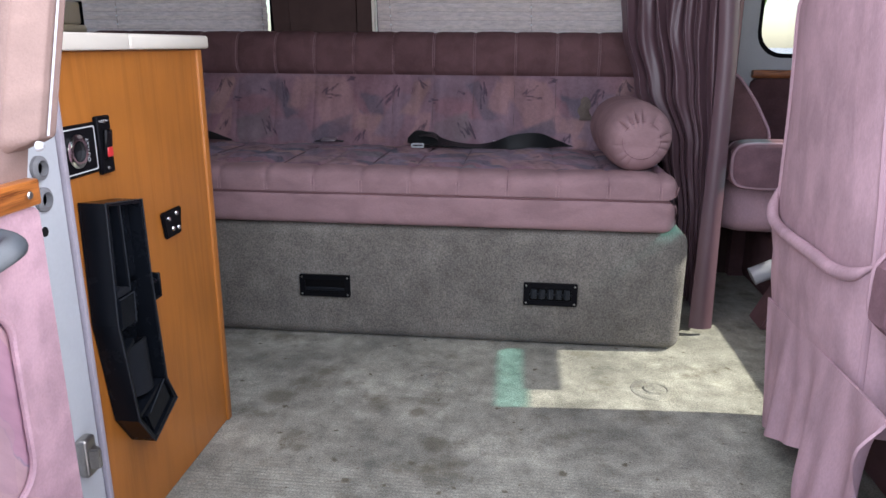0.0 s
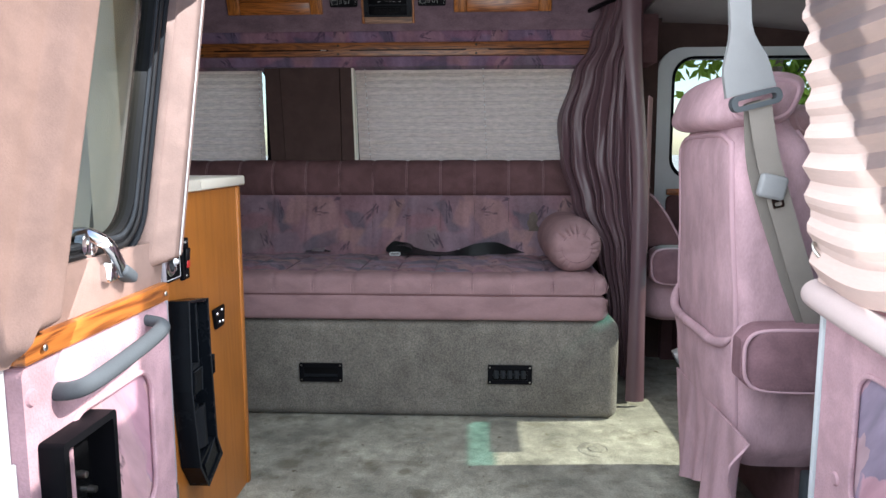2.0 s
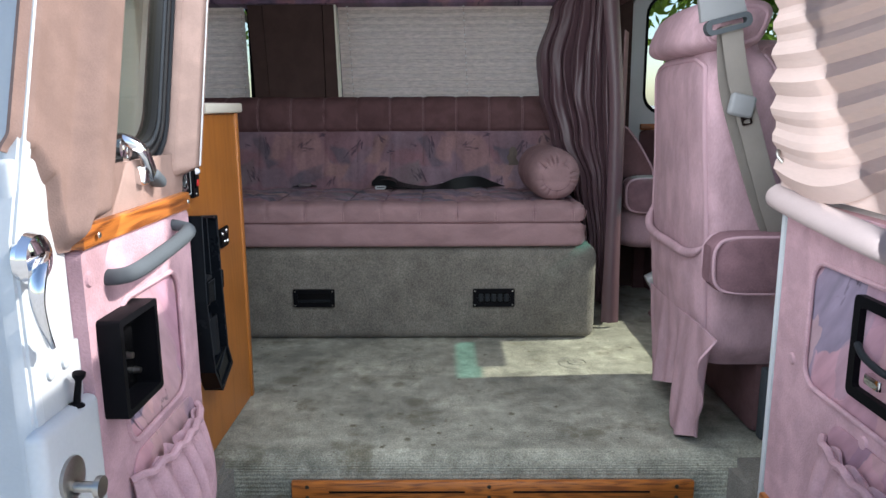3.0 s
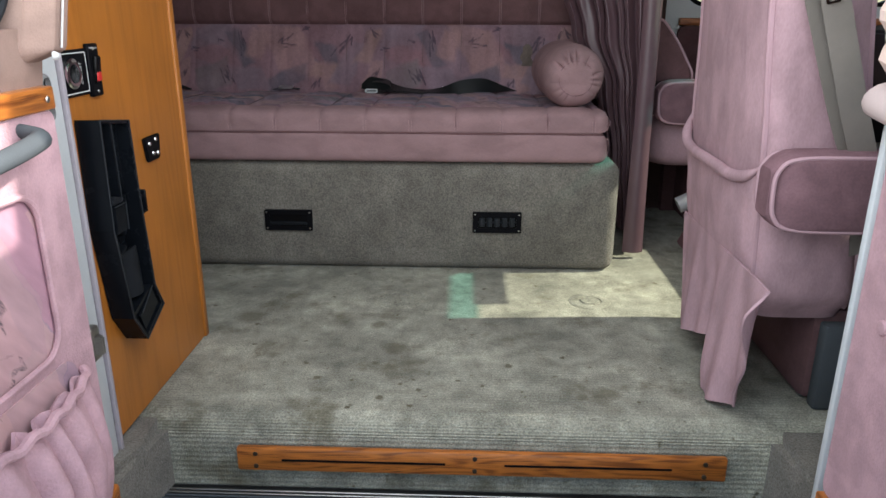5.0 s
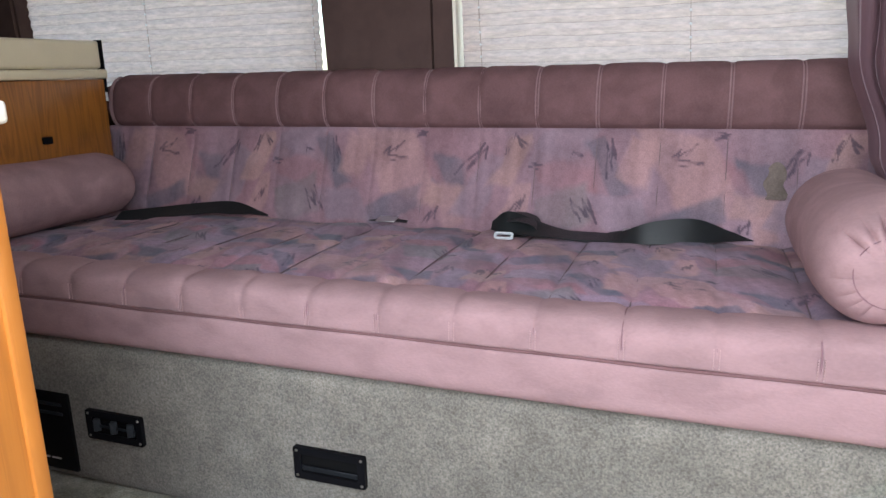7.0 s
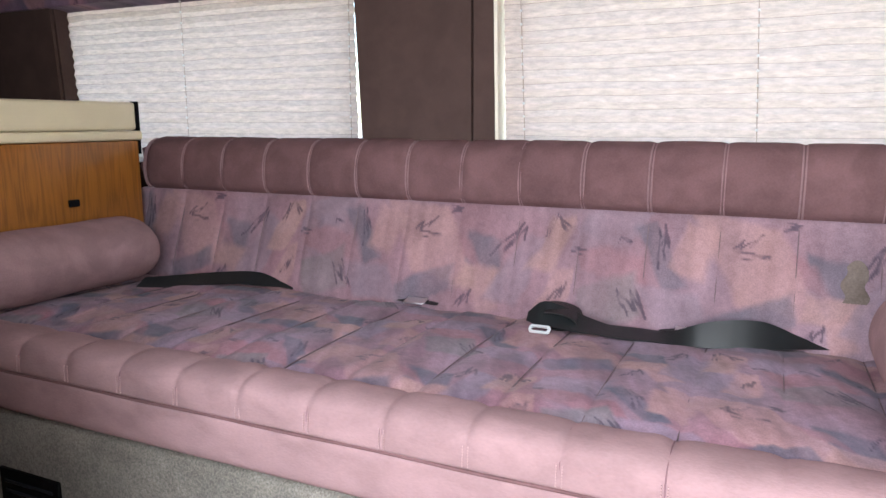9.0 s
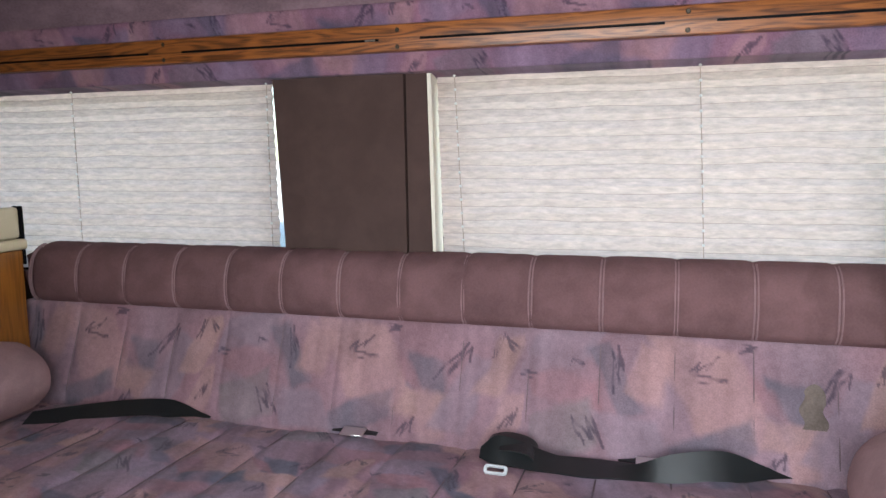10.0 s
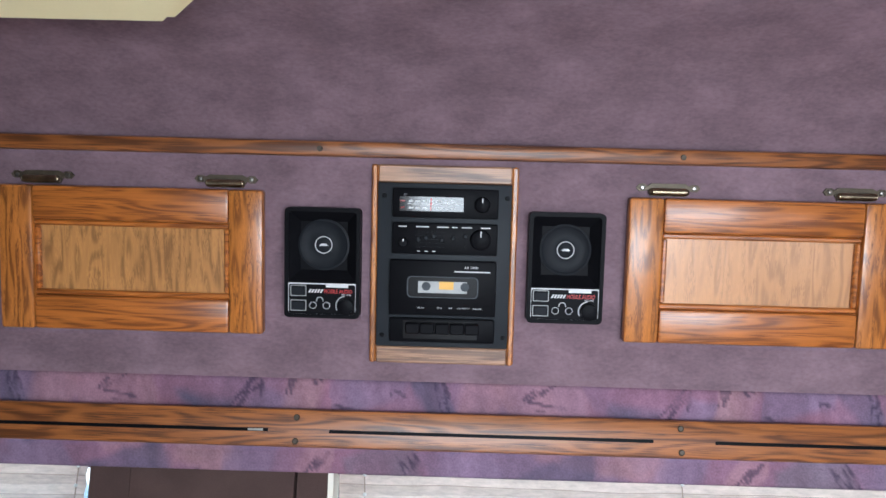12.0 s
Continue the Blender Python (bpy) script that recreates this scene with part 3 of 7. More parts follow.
YELLOW = mat("yellow_paint", (0.75, 0.42, 0.04), 0.5, spread=0.1, bump=0)

# ---- mesh helpers ----
BASES = {}


def thing(name, at, label, category, group="", kind=""):
    """An empty at the base of a thing, to hold its parts."""
    ob = new(name)
    ob.empty_display_size = 0.05
    ob.location = at
    BASES[ob] = Matrix.Translation(at).inverted()
    return tagged(ob, label, category, group, kind)


def part(name, bm, material, parent=None, label="", smooth=True, angle=40):
    me = bpy.data.meshes.new(name)
    bmesh.ops.recalc_face_normals(bm, faces=bm.faces)
    bm.to_mesh(me)
    bm.free()
    me.materials.append(material)
    ob = new(name, me)
    if smooth:
        me.shade_smooth()
        lim = math.cos(radians(angle))
        sharp = me.attributes.new("sharp_edge", 'BOOLEAN', 'EDGE')
        normals = [p.normal.copy() for p in me.polygons]
        sides = {}
        for p in me.polygons:
            for k in p.edge_keys:
                sides.setdefault(k, []).append(p.index)
        for e in me.edges:
            f = sides.get(e.key, ())
            sharp.data[e.index].value = len(f) == 2 and normals[f[0]].dot(normals[f[1]]) < lim
    if parent is not None:
        ob.parent = parent
        ob.matrix_parent_inverse = BASES.get(parent, Matrix())
    if label:
        ob["label"] = label
    return ob


def solo(name, bm, material, label, category, group="", kind="", smooth=True):
    return tagged(part(name, bm, material, smooth=smooth), label, category, group, kind)


def box(x0, x1, y0, y1, z0, z1, r=0.0, seg=2, bm=None, turn=None):
    """A block with rounded edges; turn: a matrix about its centre."""
    own = bmesh.new()
    c = Vector(((x0 + x1) / 2, (y0 + y1) / 2, (z0 + z1) / 2))
    m = Matrix.Translation(c) @ (turn or Matrix()) @ Matrix.Diagonal((x1 - x0, y1 - y0, z1 - z0, 1))
    bmesh.ops.create_cube(own, size=1, matrix=Matrix.Diagonal((x1 - x0, y1 - y0, z1 - z0, 1)))
    if r:
        bmesh.ops.bevel(own, geom=own.edges[:], offset=r, segments=seg, affect='EDGES', profile=0.5)
    bmesh.ops.transform(own, matrix=Matrix.Translation(c) @ (turn or Matrix()), verts=own.verts)
    return joined(own, bm)


def joined(own, bm):
    """Adds own to bm, where bm is given."""
    if bm is None:
        return own
    made = [bm.verts.new(v.co) for v in own.verts]
    own.verts.index_update()
    for f in own.faces:
        bm.faces.new([made[v.index] for v in f.verts])
    own.free()
    return bm


def moved(bm, m):
    bmesh.ops.transform(bm, matrix=m, verts=bm.verts)
    return bm


def rod(a, b, r0, r1=None, seg=16, bm=None, cap=True):
    """A round bar from a to b."""
    a, b = Vector(a), Vector(b)
    r1 = r0 if r1 is None else r1
    own = bmesh.new()
    d = b - a
    bmesh.ops.create_cone(own, cap_ends=cap, segments=seg, radius1=r0, radius2=r1, depth=d.length)
    moved(own, Matrix.Translation((a + b) / 2) @ d.to_track_quat('Z', 'Y').to_matrix().to_4x4())
    return joined(own, bm)


def turned(profile, at, axis, seg=24, bm=None):
    """A lathe form: profile of (radius, height) along axis from at."""
    own = bmesh.new()
    rings = []
    for r, h in profile:
        rings.append([own.verts.new((r * math.cos(k * 2 * math.pi / seg), r * math.sin(k * 2 * math.pi / seg), h)) for k in range(seg)] if r > 1e-6 else [own.verts.new((0, 0, h))])
    for p, q in zip(rings, rings[1:]):
        for k in range(seg):
            quad = [p[k % len(p)], p[(k + 1) % len(p)], q[(k + 1) % len(q)], q[k % len(q)]]
            quad = list(dict.fromkeys(quad))
            if len(quad) > 2:
                own.faces.new(quad)
    moved(own, Matrix.Translation(at) @ Vector(axis).to_track_quat('Z', 'Y').to_matrix().to_4x4())
    return joined(own, bm)


def tube(points, r, seg=10, bm=None, flat=1.0):
    """A round cord through points."""
    own = bmesh.new()
    pts = [Vector(p) for p in points]
    rings = []
    side = None
    for i, p in enumerate(pts):
        d = (pts[min(i + 1, len(pts) - 1)] - pts[max(i - 1, 0)]).normalized()
        if side is None:
            side = d.orthogonal().normalized()
        side = (side - d * side.dot(d)).normalized()
        up = d.cross(side)
        w = r[i] if isinstance(r, list) else r
        rings.append([own.verts.new(p + w * (side * math.cos(a) + up * math.sin(a) * flat)) for a in [k * 2 * math.pi / seg for k in range(seg)]])
    for p, q in zip(rings, rings[1:]):
        for k in range(seg):
            own.faces.new([p[k], p[(k + 1) % seg], q[(k + 1) % seg], q[k]])
    own.faces.new(rings[0][::-1])
    own.faces.new(rings[-1])
    return joined(own, bm)


def spline(points, n=8):
    """More points along a smooth curve through the given ones."""
    p = [Vector(v) for v in points]
    out = []
    for i in range(len(p) - 1):
        a, b, c, d = p[max(i - 1, 0)], p[i], p[i + 1], p[min(i + 2, len(p) - 1)]
        for k in range(n):
            t = k / n
            out.append(0.5 * (2 * b + (c - a) * t + (2 * a - 5 * b + 4 * c - d) * t * t + (3 * b - a - 3 * c + d) * t ** 3))
    return out + [p[-1]]


def sheet(f, nu, nv, bm=None, thick=0.0, close=False):
    """A surface f(u, v) over the unit square; thick gives it a back."""
    own = bmesh.new()
    g = [[own.verts.new(f(i / nu, j / nv)) for j in range(nv + 1)] for i in range(nu + 1)]
    for i in range(nu):
        for j in range(nv):
            own.faces.new([g[i][j], g[i + 1][j], g[i + 1][j + 1], g[i][j + 1]])
    if thick:
        bmesh.ops.recalc_face_normals(own, faces=own.faces)
        bmesh.ops.solidify(own, geom=own.faces[:], thickness=thick)
    return joined(own, bm)


def prism(outline, axis, a, b, bm=None, r=0.0):
    """An outline (pairs) pushed out along an axis from a to b. Pairs are the other two axes in the order xyz."""
    own = bmesh.new()
    def at(p, h):
        return {'x': (h, p[0], p[1]), 'y': (p[0], h, p[1]), 'z': (p[0], p[1], h)}[axis]
    lo = [own.verts.new(at(p, a)) for p in outline]
    hi = [own.verts.new(at(p, b)) for p in outline]
    n = len(outline)
    for k in range(n):
        own.faces.new([lo[k], lo[(k + 1) % n], hi[(k + 1) % n], hi[k]])
    own.faces.new(lo[::-1])
    own.faces.new(hi)
    if r:
        bmesh.ops.bevel(own, geom=own.edges[:], offset=r, segments=2, affect='EDGES')
    return joined(own, bm)


def rounded(x0, x1, z0, z1, r, n=6):
    """The outline of a rectangle with round corners."""
    out = []
    for cx, cz, s in ((x1 - r, z1 - r, 0), (x0 + r, z1 - r, 90), (x0 + r, z0 + r, 180), (x1 - r, z0 + r, 270)):
        for k in range(n + 1):
            a = radians(s + 90 * k / n)
            out.append((cx + r * math.cos(a), cz + r * math.sin(a)))
    return out


def frame_ring(outer, inner, axis, a, b, bm=None):
    """A plate with a hole: two outlines of equal count, pushed out from a to b."""
    own = bmesh.new()
    def at(p, h):
        return {'x': (h, p[0], p[1]), 'y': (p[0], h, p[1]), 'z': (p[0], p[1], h)}[axis]
    n = len(outer)
    v = [[own.verts.new(at(p, h)) for p in o] for o, h in ((outer, a), (outer, b), (inner, b), (inner, a))]
    for k in range(n):
        j = (k + 1) % n
        for s in range(4):
            p, q = v[s], v[(s + 1) % 4]
            own.faces.new([p[k], p[j], q[j], q[k]])
    return joined(own, bm)


def smooth_to(x, a, b):
    t = min(1, max(0, (x - a) / (b - a)))
    return t * t * (3 - 2 * t)

# ---- the setting ----
# concrete yard round the van
g = sheet(lambda u, v: ((u - 0.5) * 900, (v - 0.5) * 900, -0.62), 6, 6)
solo("ground", g, ASPHALT, "pale concrete yard under the parked van", "ground", kind="structure", smooth=False)

# carpeted floor with a rolled edge over the step
def floor_at(u, v):
    x = -2.1 + 3.6 * u
    s = v * 1.575
    if s < 0.10:
        return (x, 1.004, -0.135 + s)
    if s < 0.20:
        a = (s - 0.10) / 0.10 * math.pi / 2
        return (x, 1.004 + 0.035 * (1 - math.cos(a)), -0.035 + 0.035 * math.sin(a))
    return (x, 1.039 + (s - 0.20), 0)


def ridged(u, v):
    x, y, z = floor_at(u, v)
    s = v * 1.575
    if s > 0.42:
        return (x, y, z + 0.0012 * noise.noise((x * 5, y * 5, 0)))
    k = 0.0006 * math.sin(s * 2 * math.pi / 0.0095) * smooth_to(0.42 - s, 0.0, 0.12)
    return (x, y - (k if s < 0.15 else 0), z + (k if s >= 0.10 else 0))
fl = bmesh.new()
sheet(lambda u, v: ridged(u, v * 0.27), 30, 190, bm=fl)
sheet(lambda u, v: ridged(u, 0.27 + 0.73 * v), 60, 40, bm=fl)
floor = solo("floor", fl, CARPET, "worn grey carpet on the van floor with stains", "carpet", kind="structure")

def dent(x, y, r, name_label):
    d = thing("floor_socket", (x, y, 0), name_label, "floor mount", "table mounts under the carpet")
    part("ring", turned([(r * 1.9, 0.0004), (r * 1.8, 0.0022), (r * 1.05, 0.0026), (r, 0.0008), (r * 0.92, 0.0012), (r * 0.8, 0.0042), (0, 0.0046)], (x, y, 0), (0, 0, 1), 40), CARPET, d)


dent(0.018, 1.545, 0.034, "round table mount showing through the grey carpet")
dent(0.474, 1.548, 0.026, "small round table mount showing through the grey carpet")
WALL_OUT, WALL_IN = 2.47, 2.425


def wall_with_holes(x0, x1, z0, z1, holes, y0, y1):
    """An upright wall along x with rectangular holes."""
    bm = bmesh.new()
    xs = sorted({x0, x1, *[h[0] for h in holes], *[h[1] for h in holes]})
    for a, b in zip(xs, xs[1:]):
        cuts = sorted((h[2], h[3]) for h in holes if h[0] <= a + 1e-6 and h[1] >= b - 1e-6)
        z = z0
        for c, d in cuts + [(z1, z1)]:
            if c > z + 1e-6:
                box(a, b, y0, y1, z, c, bm=bm)
            z = d
    return bm


WIN = ((-1.66, -0.612, 0.66, 1.09), (-0.296, 0.66, 0.66, 1.09), (0.85, 1.55, 0.62, 1.11))
solo("wall_driver_side", wall_with_holes(-2.1, 2.3, -0.45, 1.9, WIN, WALL_IN, WALL_OUT), HEAD_DARK, "brown fabric side wall behind the sofa bench", "wall", kind="structure", smooth=False)
solo("outer_driver_side", wall_with_holes(-2.15, 2.3, -0.45, 1.9, WIN, 2.471, 2.485), WHITE_PAINT, "white painted outer side of the van", "van body", kind="structure", smooth=False)
# passenger side: door opening between the pillars
solo("wall_passenger_side", wall_with_holes(-2.1, 2.3, -0.45, 1.9, ((-2.1, -0.385, 0.58, 1.9), (-0.385, 0.70, -0.45, 1.30), (0.95, 1.5, 0.6, 1.06)), 0.80, 0.85), HEAD_DARK, "side wall round the open side doors", "wall", kind="structure", smooth=False)
skin = thing("outer_side", (0, 0.79, -0.3), "white painted outer side of the van", "van body", kind="structure")
part("panel", prism([(0.786, -0.45), (0.799, -0.45), (0.799, 0.58), (1.085, 1.40), (1.072, 1.40), (0.786, 0.58)], 'x', -2.15, -0.43), WHITE_PAINT, skin)
part("inner_lining", prism([(0.800, 0.60), (1.090, 1.40), (1.096, 1.40), (0.806, 0.60)], 'x', -2.1, -0.44), HEAD_DARK, skin, "brown fabric lining")
part("side_window", prism([(0.789, 0.60), (0.995, 1.19), (0.990, 1.19), (0.784, 0.60)], 'x', -2.0, -0.70), BLACK_GLOSS, skin, "dark tinted glass")
part("panel", wall_with_holes(0.76, 2.3, -0.45, 1.9, ((0.95, 1.5, 0.6, 1.06),), 0.786, 0.799), WHITE_PAINT, skin, smooth=False)
part("panel", box(-0.43, 0.76, 0.786, 0.799, 1.30, 1.9, 0.004), WHITE_PAINT, skin)
solo("wall_rear", box(-2.15, -2.1, 0.8, 2.47, -0.45, 1.9), HEAD_DARK, "brown fabric rear wall of the van", "wall", kind="structure")

# outer skin of the driver side pillars seen through the windows is left to the panes
for k, (a, b, c, d) in enumerate(WIN[:2]):
    win = thing("window_%d" % (k + 1), ((a + b) / 2, 2.46, c), "side window behind a pleated shade", "window", kind="structure")
    part("pane", box(a, b, 2.452, 2.458, c, d), PANE, win, smooth=False).visible_shadow = False
    part("window_frame", frame_ring(rounded(a - 0.01, b + 0.01, c - 0.01, d + 0.01, 0.03), rounded(a + 0.018, b - 0.018, c + 0.018, d - 0.018, 0.03), 'y', 2.444, 2.466), BLACK, win)

# raised roof: curved headliner from the overhead console up and over
def roof_at(u, v):
    x = -2.1 + 2.85 * u
    pts = HEAD
    s = v * (len(pts) - 1)
    i = min(int(s), len(pts) - 2)
    p = pts[i].lerp(pts[i + 1], s - i)
    return (x, p[0], p[1])


HEAD = spline([Vector((2.242, 1.486, 0)), Vector((2.14, 1.556, 0)), Vector((2.0, 1.592, 0)), Vector((1.82, 1.632, 0)), Vector((1.60, 1.645, 0)), Vector((1.35, 1.635, 0)), Vector((1.15, 1.585, 0)), Vector((1.02, 1.48, 0)), Vector((0.93, 1.30, 0)), Vector((0.86, 1.20, 0))], 5)
solo("ceiling", sheet(roof_at, 24, len(HEAD) - 1, thick=0.01), HEADLINER, "mauve fabric headliner curving over the cabin", "headliner", kind="structure")
# cab: lower ceiling, front, windshield
cab = bmesh.new()
sheet(lambda u, v: (0.72 + 0.70 * u, 0.82 + 1.66 * v, 1.235 + 0.03 * math.sin(math.pi * v) - 0.05 * u * u), 12, 12, bm=cab, thick=0.012)
solo("ceiling_cab", cab, HEAD_GREY, "grey fabric headliner over the cab seats", "headliner", kind="structure")
solo("bulkhead", box(0.715, 0.735, 0.82, 2.45, 1.245, 1.95), HEADLINER, "mauve fabric drop where the raised roof ends", "headliner", kind="structure")
solo("roof_outside", box(-2.2, 0.75, 0.78, 2.5, 1.93, 1.96), WHITE_PAINT, "white painted roof of the van", "roof", kind="structure")
# windshield: slanted pane between header and dash
ws = thing("windshield", (1.9, 1.65, 0.7), "slanted windshield with a teal shade band along the top", "windshield", kind="structure")
def ws_pane(z0, z1):
    def xat(z):
        return 1.50 + (1.17 - z) * 1.05
    return prism([(xat(z0), z0), (xat(z1), z1), (xat(z1) + 0.008, z1), (xat(z0) + 0.008, z0)], 'y', 1.12, 2.37)
part("pane", ws_pane(0.62, 1.117), PANE_FRONT, ws, smooth=False)
part("shade_band", ws_pane(1.117, 1.16), PANE_BAND, ws, "teal tinted band", smooth=False)
for a, b in ((0.82, 1.12), (2.37, 2.47)):
    part("pillar", prism([(1.5, 1.2), (1.44, 1.2), (2.02, 0.6), (2.12, 0.6)], 'y', a, b), PALE_PLASTIC, ws)
mir = thing("rear_view_mirror", (1.50, 1.66, 1.04), "black rear view mirror hanging from the windshield", "mirror")
part("housing", box(1.48, 1.495, 1.60, 1.84, 0.997, 1.063, 0.008), BLACK, mir)
part("stem", rod((1.495, 1.72, 1.03), (1.56, 1.72, 1.12), 0.006), BLACK, mir)
part("header", box(1.36, 1.530, 0.82, 2.47, 1.144, 1.22, 0.004), HEAD_GREY, ws)
dash = thing("dashboard", (1.75, 1.65, 0), "dark grey dashboard below the windshield", "dashboard")
part("body", prism([(1.42, 0.10), (1.36, 0.50), (1.42, 0.60), (1.60, 0.66), (2.2, 0.64), (2.2, -0.3), (1.5, -0.3)], 'y', 0.86, 2.42, r=0.01), CHARCOAL, dash)
part("engine_cover", box(1.14, 1.42, 1.48, 1.86, 0.0, 0.34, 0.04), CARPET_SHADED, dash)
solo("front_wall", box(2.2, 2.3, 0.8, 2.47, -0.45, 0.66), WHITE_PAINT, "white front of the van", "wall", kind="structure")

# step well below the side doors
step = thing("step_well", (0.1, 0.9, -0.2), "step well with a ribbed black rubber tread", "step", kind="structure")
part("tread", box(-0.40, 0.77, 0.70, 1.004, -0.165, -0.134, 0.004), RUBBER, step)
for k in range(5):
    part("rib", box(-0.36, 0.72, 0.985 - k * 0.0085, 0.989 - k * 0.0085, -0.135, -0.131, 0.001, 1), STEEL if k in (0, 1) else GREY_PLASTIC, step, smooth=False)
for k in range(7):
    part("rib", box(-0.36, 0.72, 0.90 - k * 0.0085, 0.904 - k * 0.0085, -0.135, -0.131, 0.001, 1), GREY_PLASTIC, step, smooth=False)
part("side_carpet", prism([(-0.50, 0.80), (-0.352, 0.80), (-0.338, 0.92), (-0.325, 1.03), (-0.50, 1.03)], 'z', -0.20, -0.006, r=0.02), CARPET_SHADED, step)
part("side_carpet", prism([(0.86, 0.80), (0.722, 0.80), (0.705, 0.92), (0.69, 1.03), (0.86, 1.03)], 'z', -0.20, -0.006, r=0.02), CARPET_SHADED, step)
kick = thing("kick_strip", (0.2, 0.998, -0.09), "slotted honey oak strip screwed to the carpeted step riser", "wood trim")
part("board", box(-0.208, 0.622, 0.990, 1.003, -0.094, -0.049, 0.004), OAK, kick)
for a, b in ((-0.13, 0.15), (0.25, 0.53)):
    part("slot", box(a, b, 0.9885, 0.994, -0.073, -0.0695), BLACK, kick, smooth=False)
for x in (-0.175, 0.20, 0.585):
    for z in (-0.060, -0.084):
        part("screw", turned([(0, 0.002), (0.004, 0.0015), (0.0045, 0)], (x, 0.990, z), (0, -1, 0), 10), SCREW, kick)

# ---- sofa bench ----
# the printed cloth: washed blocks and brush strokes that come again every repeat
REPEAT, DROP = 0.609, 0.235
GRAIN = np.random.default_rng(5).random((128, 128))
DYES = {"pink": (0.325, 0.208, 0.203), "tan": (0.325, 0.213, 0.198), "rose": (0.262, 0.152, 0.168), "slate": (0.140, 0.126, 0.152), "lilac": (0.232, 0.180, 0.212), "grey": (0.190, 0.160, 0.168)}
BLOCKS = [
    ("pink", -0.055, 0.075, 0.470, 0.606), ("slate", -0.060, 0.070, 0.425, 0.474), ("slate", 0.088, 0.163, 0.496, 0.556),
    ("rose", 0.075, 0.108, 0.506, 0.545), ("tan", 0.080, 0.168, 0.455, 0.496), ("pink", 0.118, 0.165, 0.41, 0.470),
    ("lilac", 0.168, 0.235, 0.43, 0.57), ("tan", 0.238, 0.290, 0.500, 0.602), ("pink", 0.250, 0.304, 0.41, 0.505),
    ("rose", -0.292, -0.175, 0.492, 0.552), ("grey", -0.290, -0.180, 0.415, 0.497), ("lilac", -0.300, -0.190, 0.550, 0.612),
    ("slate", -0.172, -0.128, 0.480, 0.608), ("pink", -0.125, -0.062, 0.510, 0.600), ("lilac", -0.170, -0.066, 0.415, 0.485),
]
# brush strokes: across, up, width, height, how many swings, lean
STROKES = [
    (-0.006, 0.571, 0.034, 0.026, 5, 0.4), (0.008, 0.551, 0.060, 0.010, 2, -0.1), (0.060, 0.603, 0.030, 0.010, 4, 0.0),
    (0.188, 0.560, 0.040, 0.066, 4, 0.5), (0.258, 0.580, 0.014, 0.044, 3, 0.2), (0.284, 0.588, 0.010, 0.024, 2, -0.5),
    (0.280, 0.462, 0.020, 0.034, 5, 0.3), (-0.292, 0.541, 0.040, 0.012, 3, 0.1), (-0.192, 0.460, 0.026, 0.064, 5, -0.4),
    (-0.145, 0.560, 0.016, 0.086, 4, -0.1), (0.096, 0.432, 0.032, 0.042, 4, 0.4), (-0.215, 0.566, 0.022, 0.014, 2, -0.6),
]


def wash(x, y, seed):
    """Smooth noise from 0 to 1 over arrays of places."""
    x, y = x + seed * 17.3, y + seed * 5.9
    i, j = np.floor(x).astype(int), np.floor(y).astype(int)
    u, v = x - i, y - j
    u, v = u * u * (3 - 2 * u), v * v * (3 - 2 * v)
    a, b = GRAIN[i % 128, j % 128], GRAIN[(i + 1) % 128, j % 128]
    c, d = GRAIN[i % 128, (j + 1) % 128], GRAIN[(i + 1) % 128, (j + 1) % 128]
    return a + (b - a) * u + (c - a) * v + (a - b - c + d) * u * v


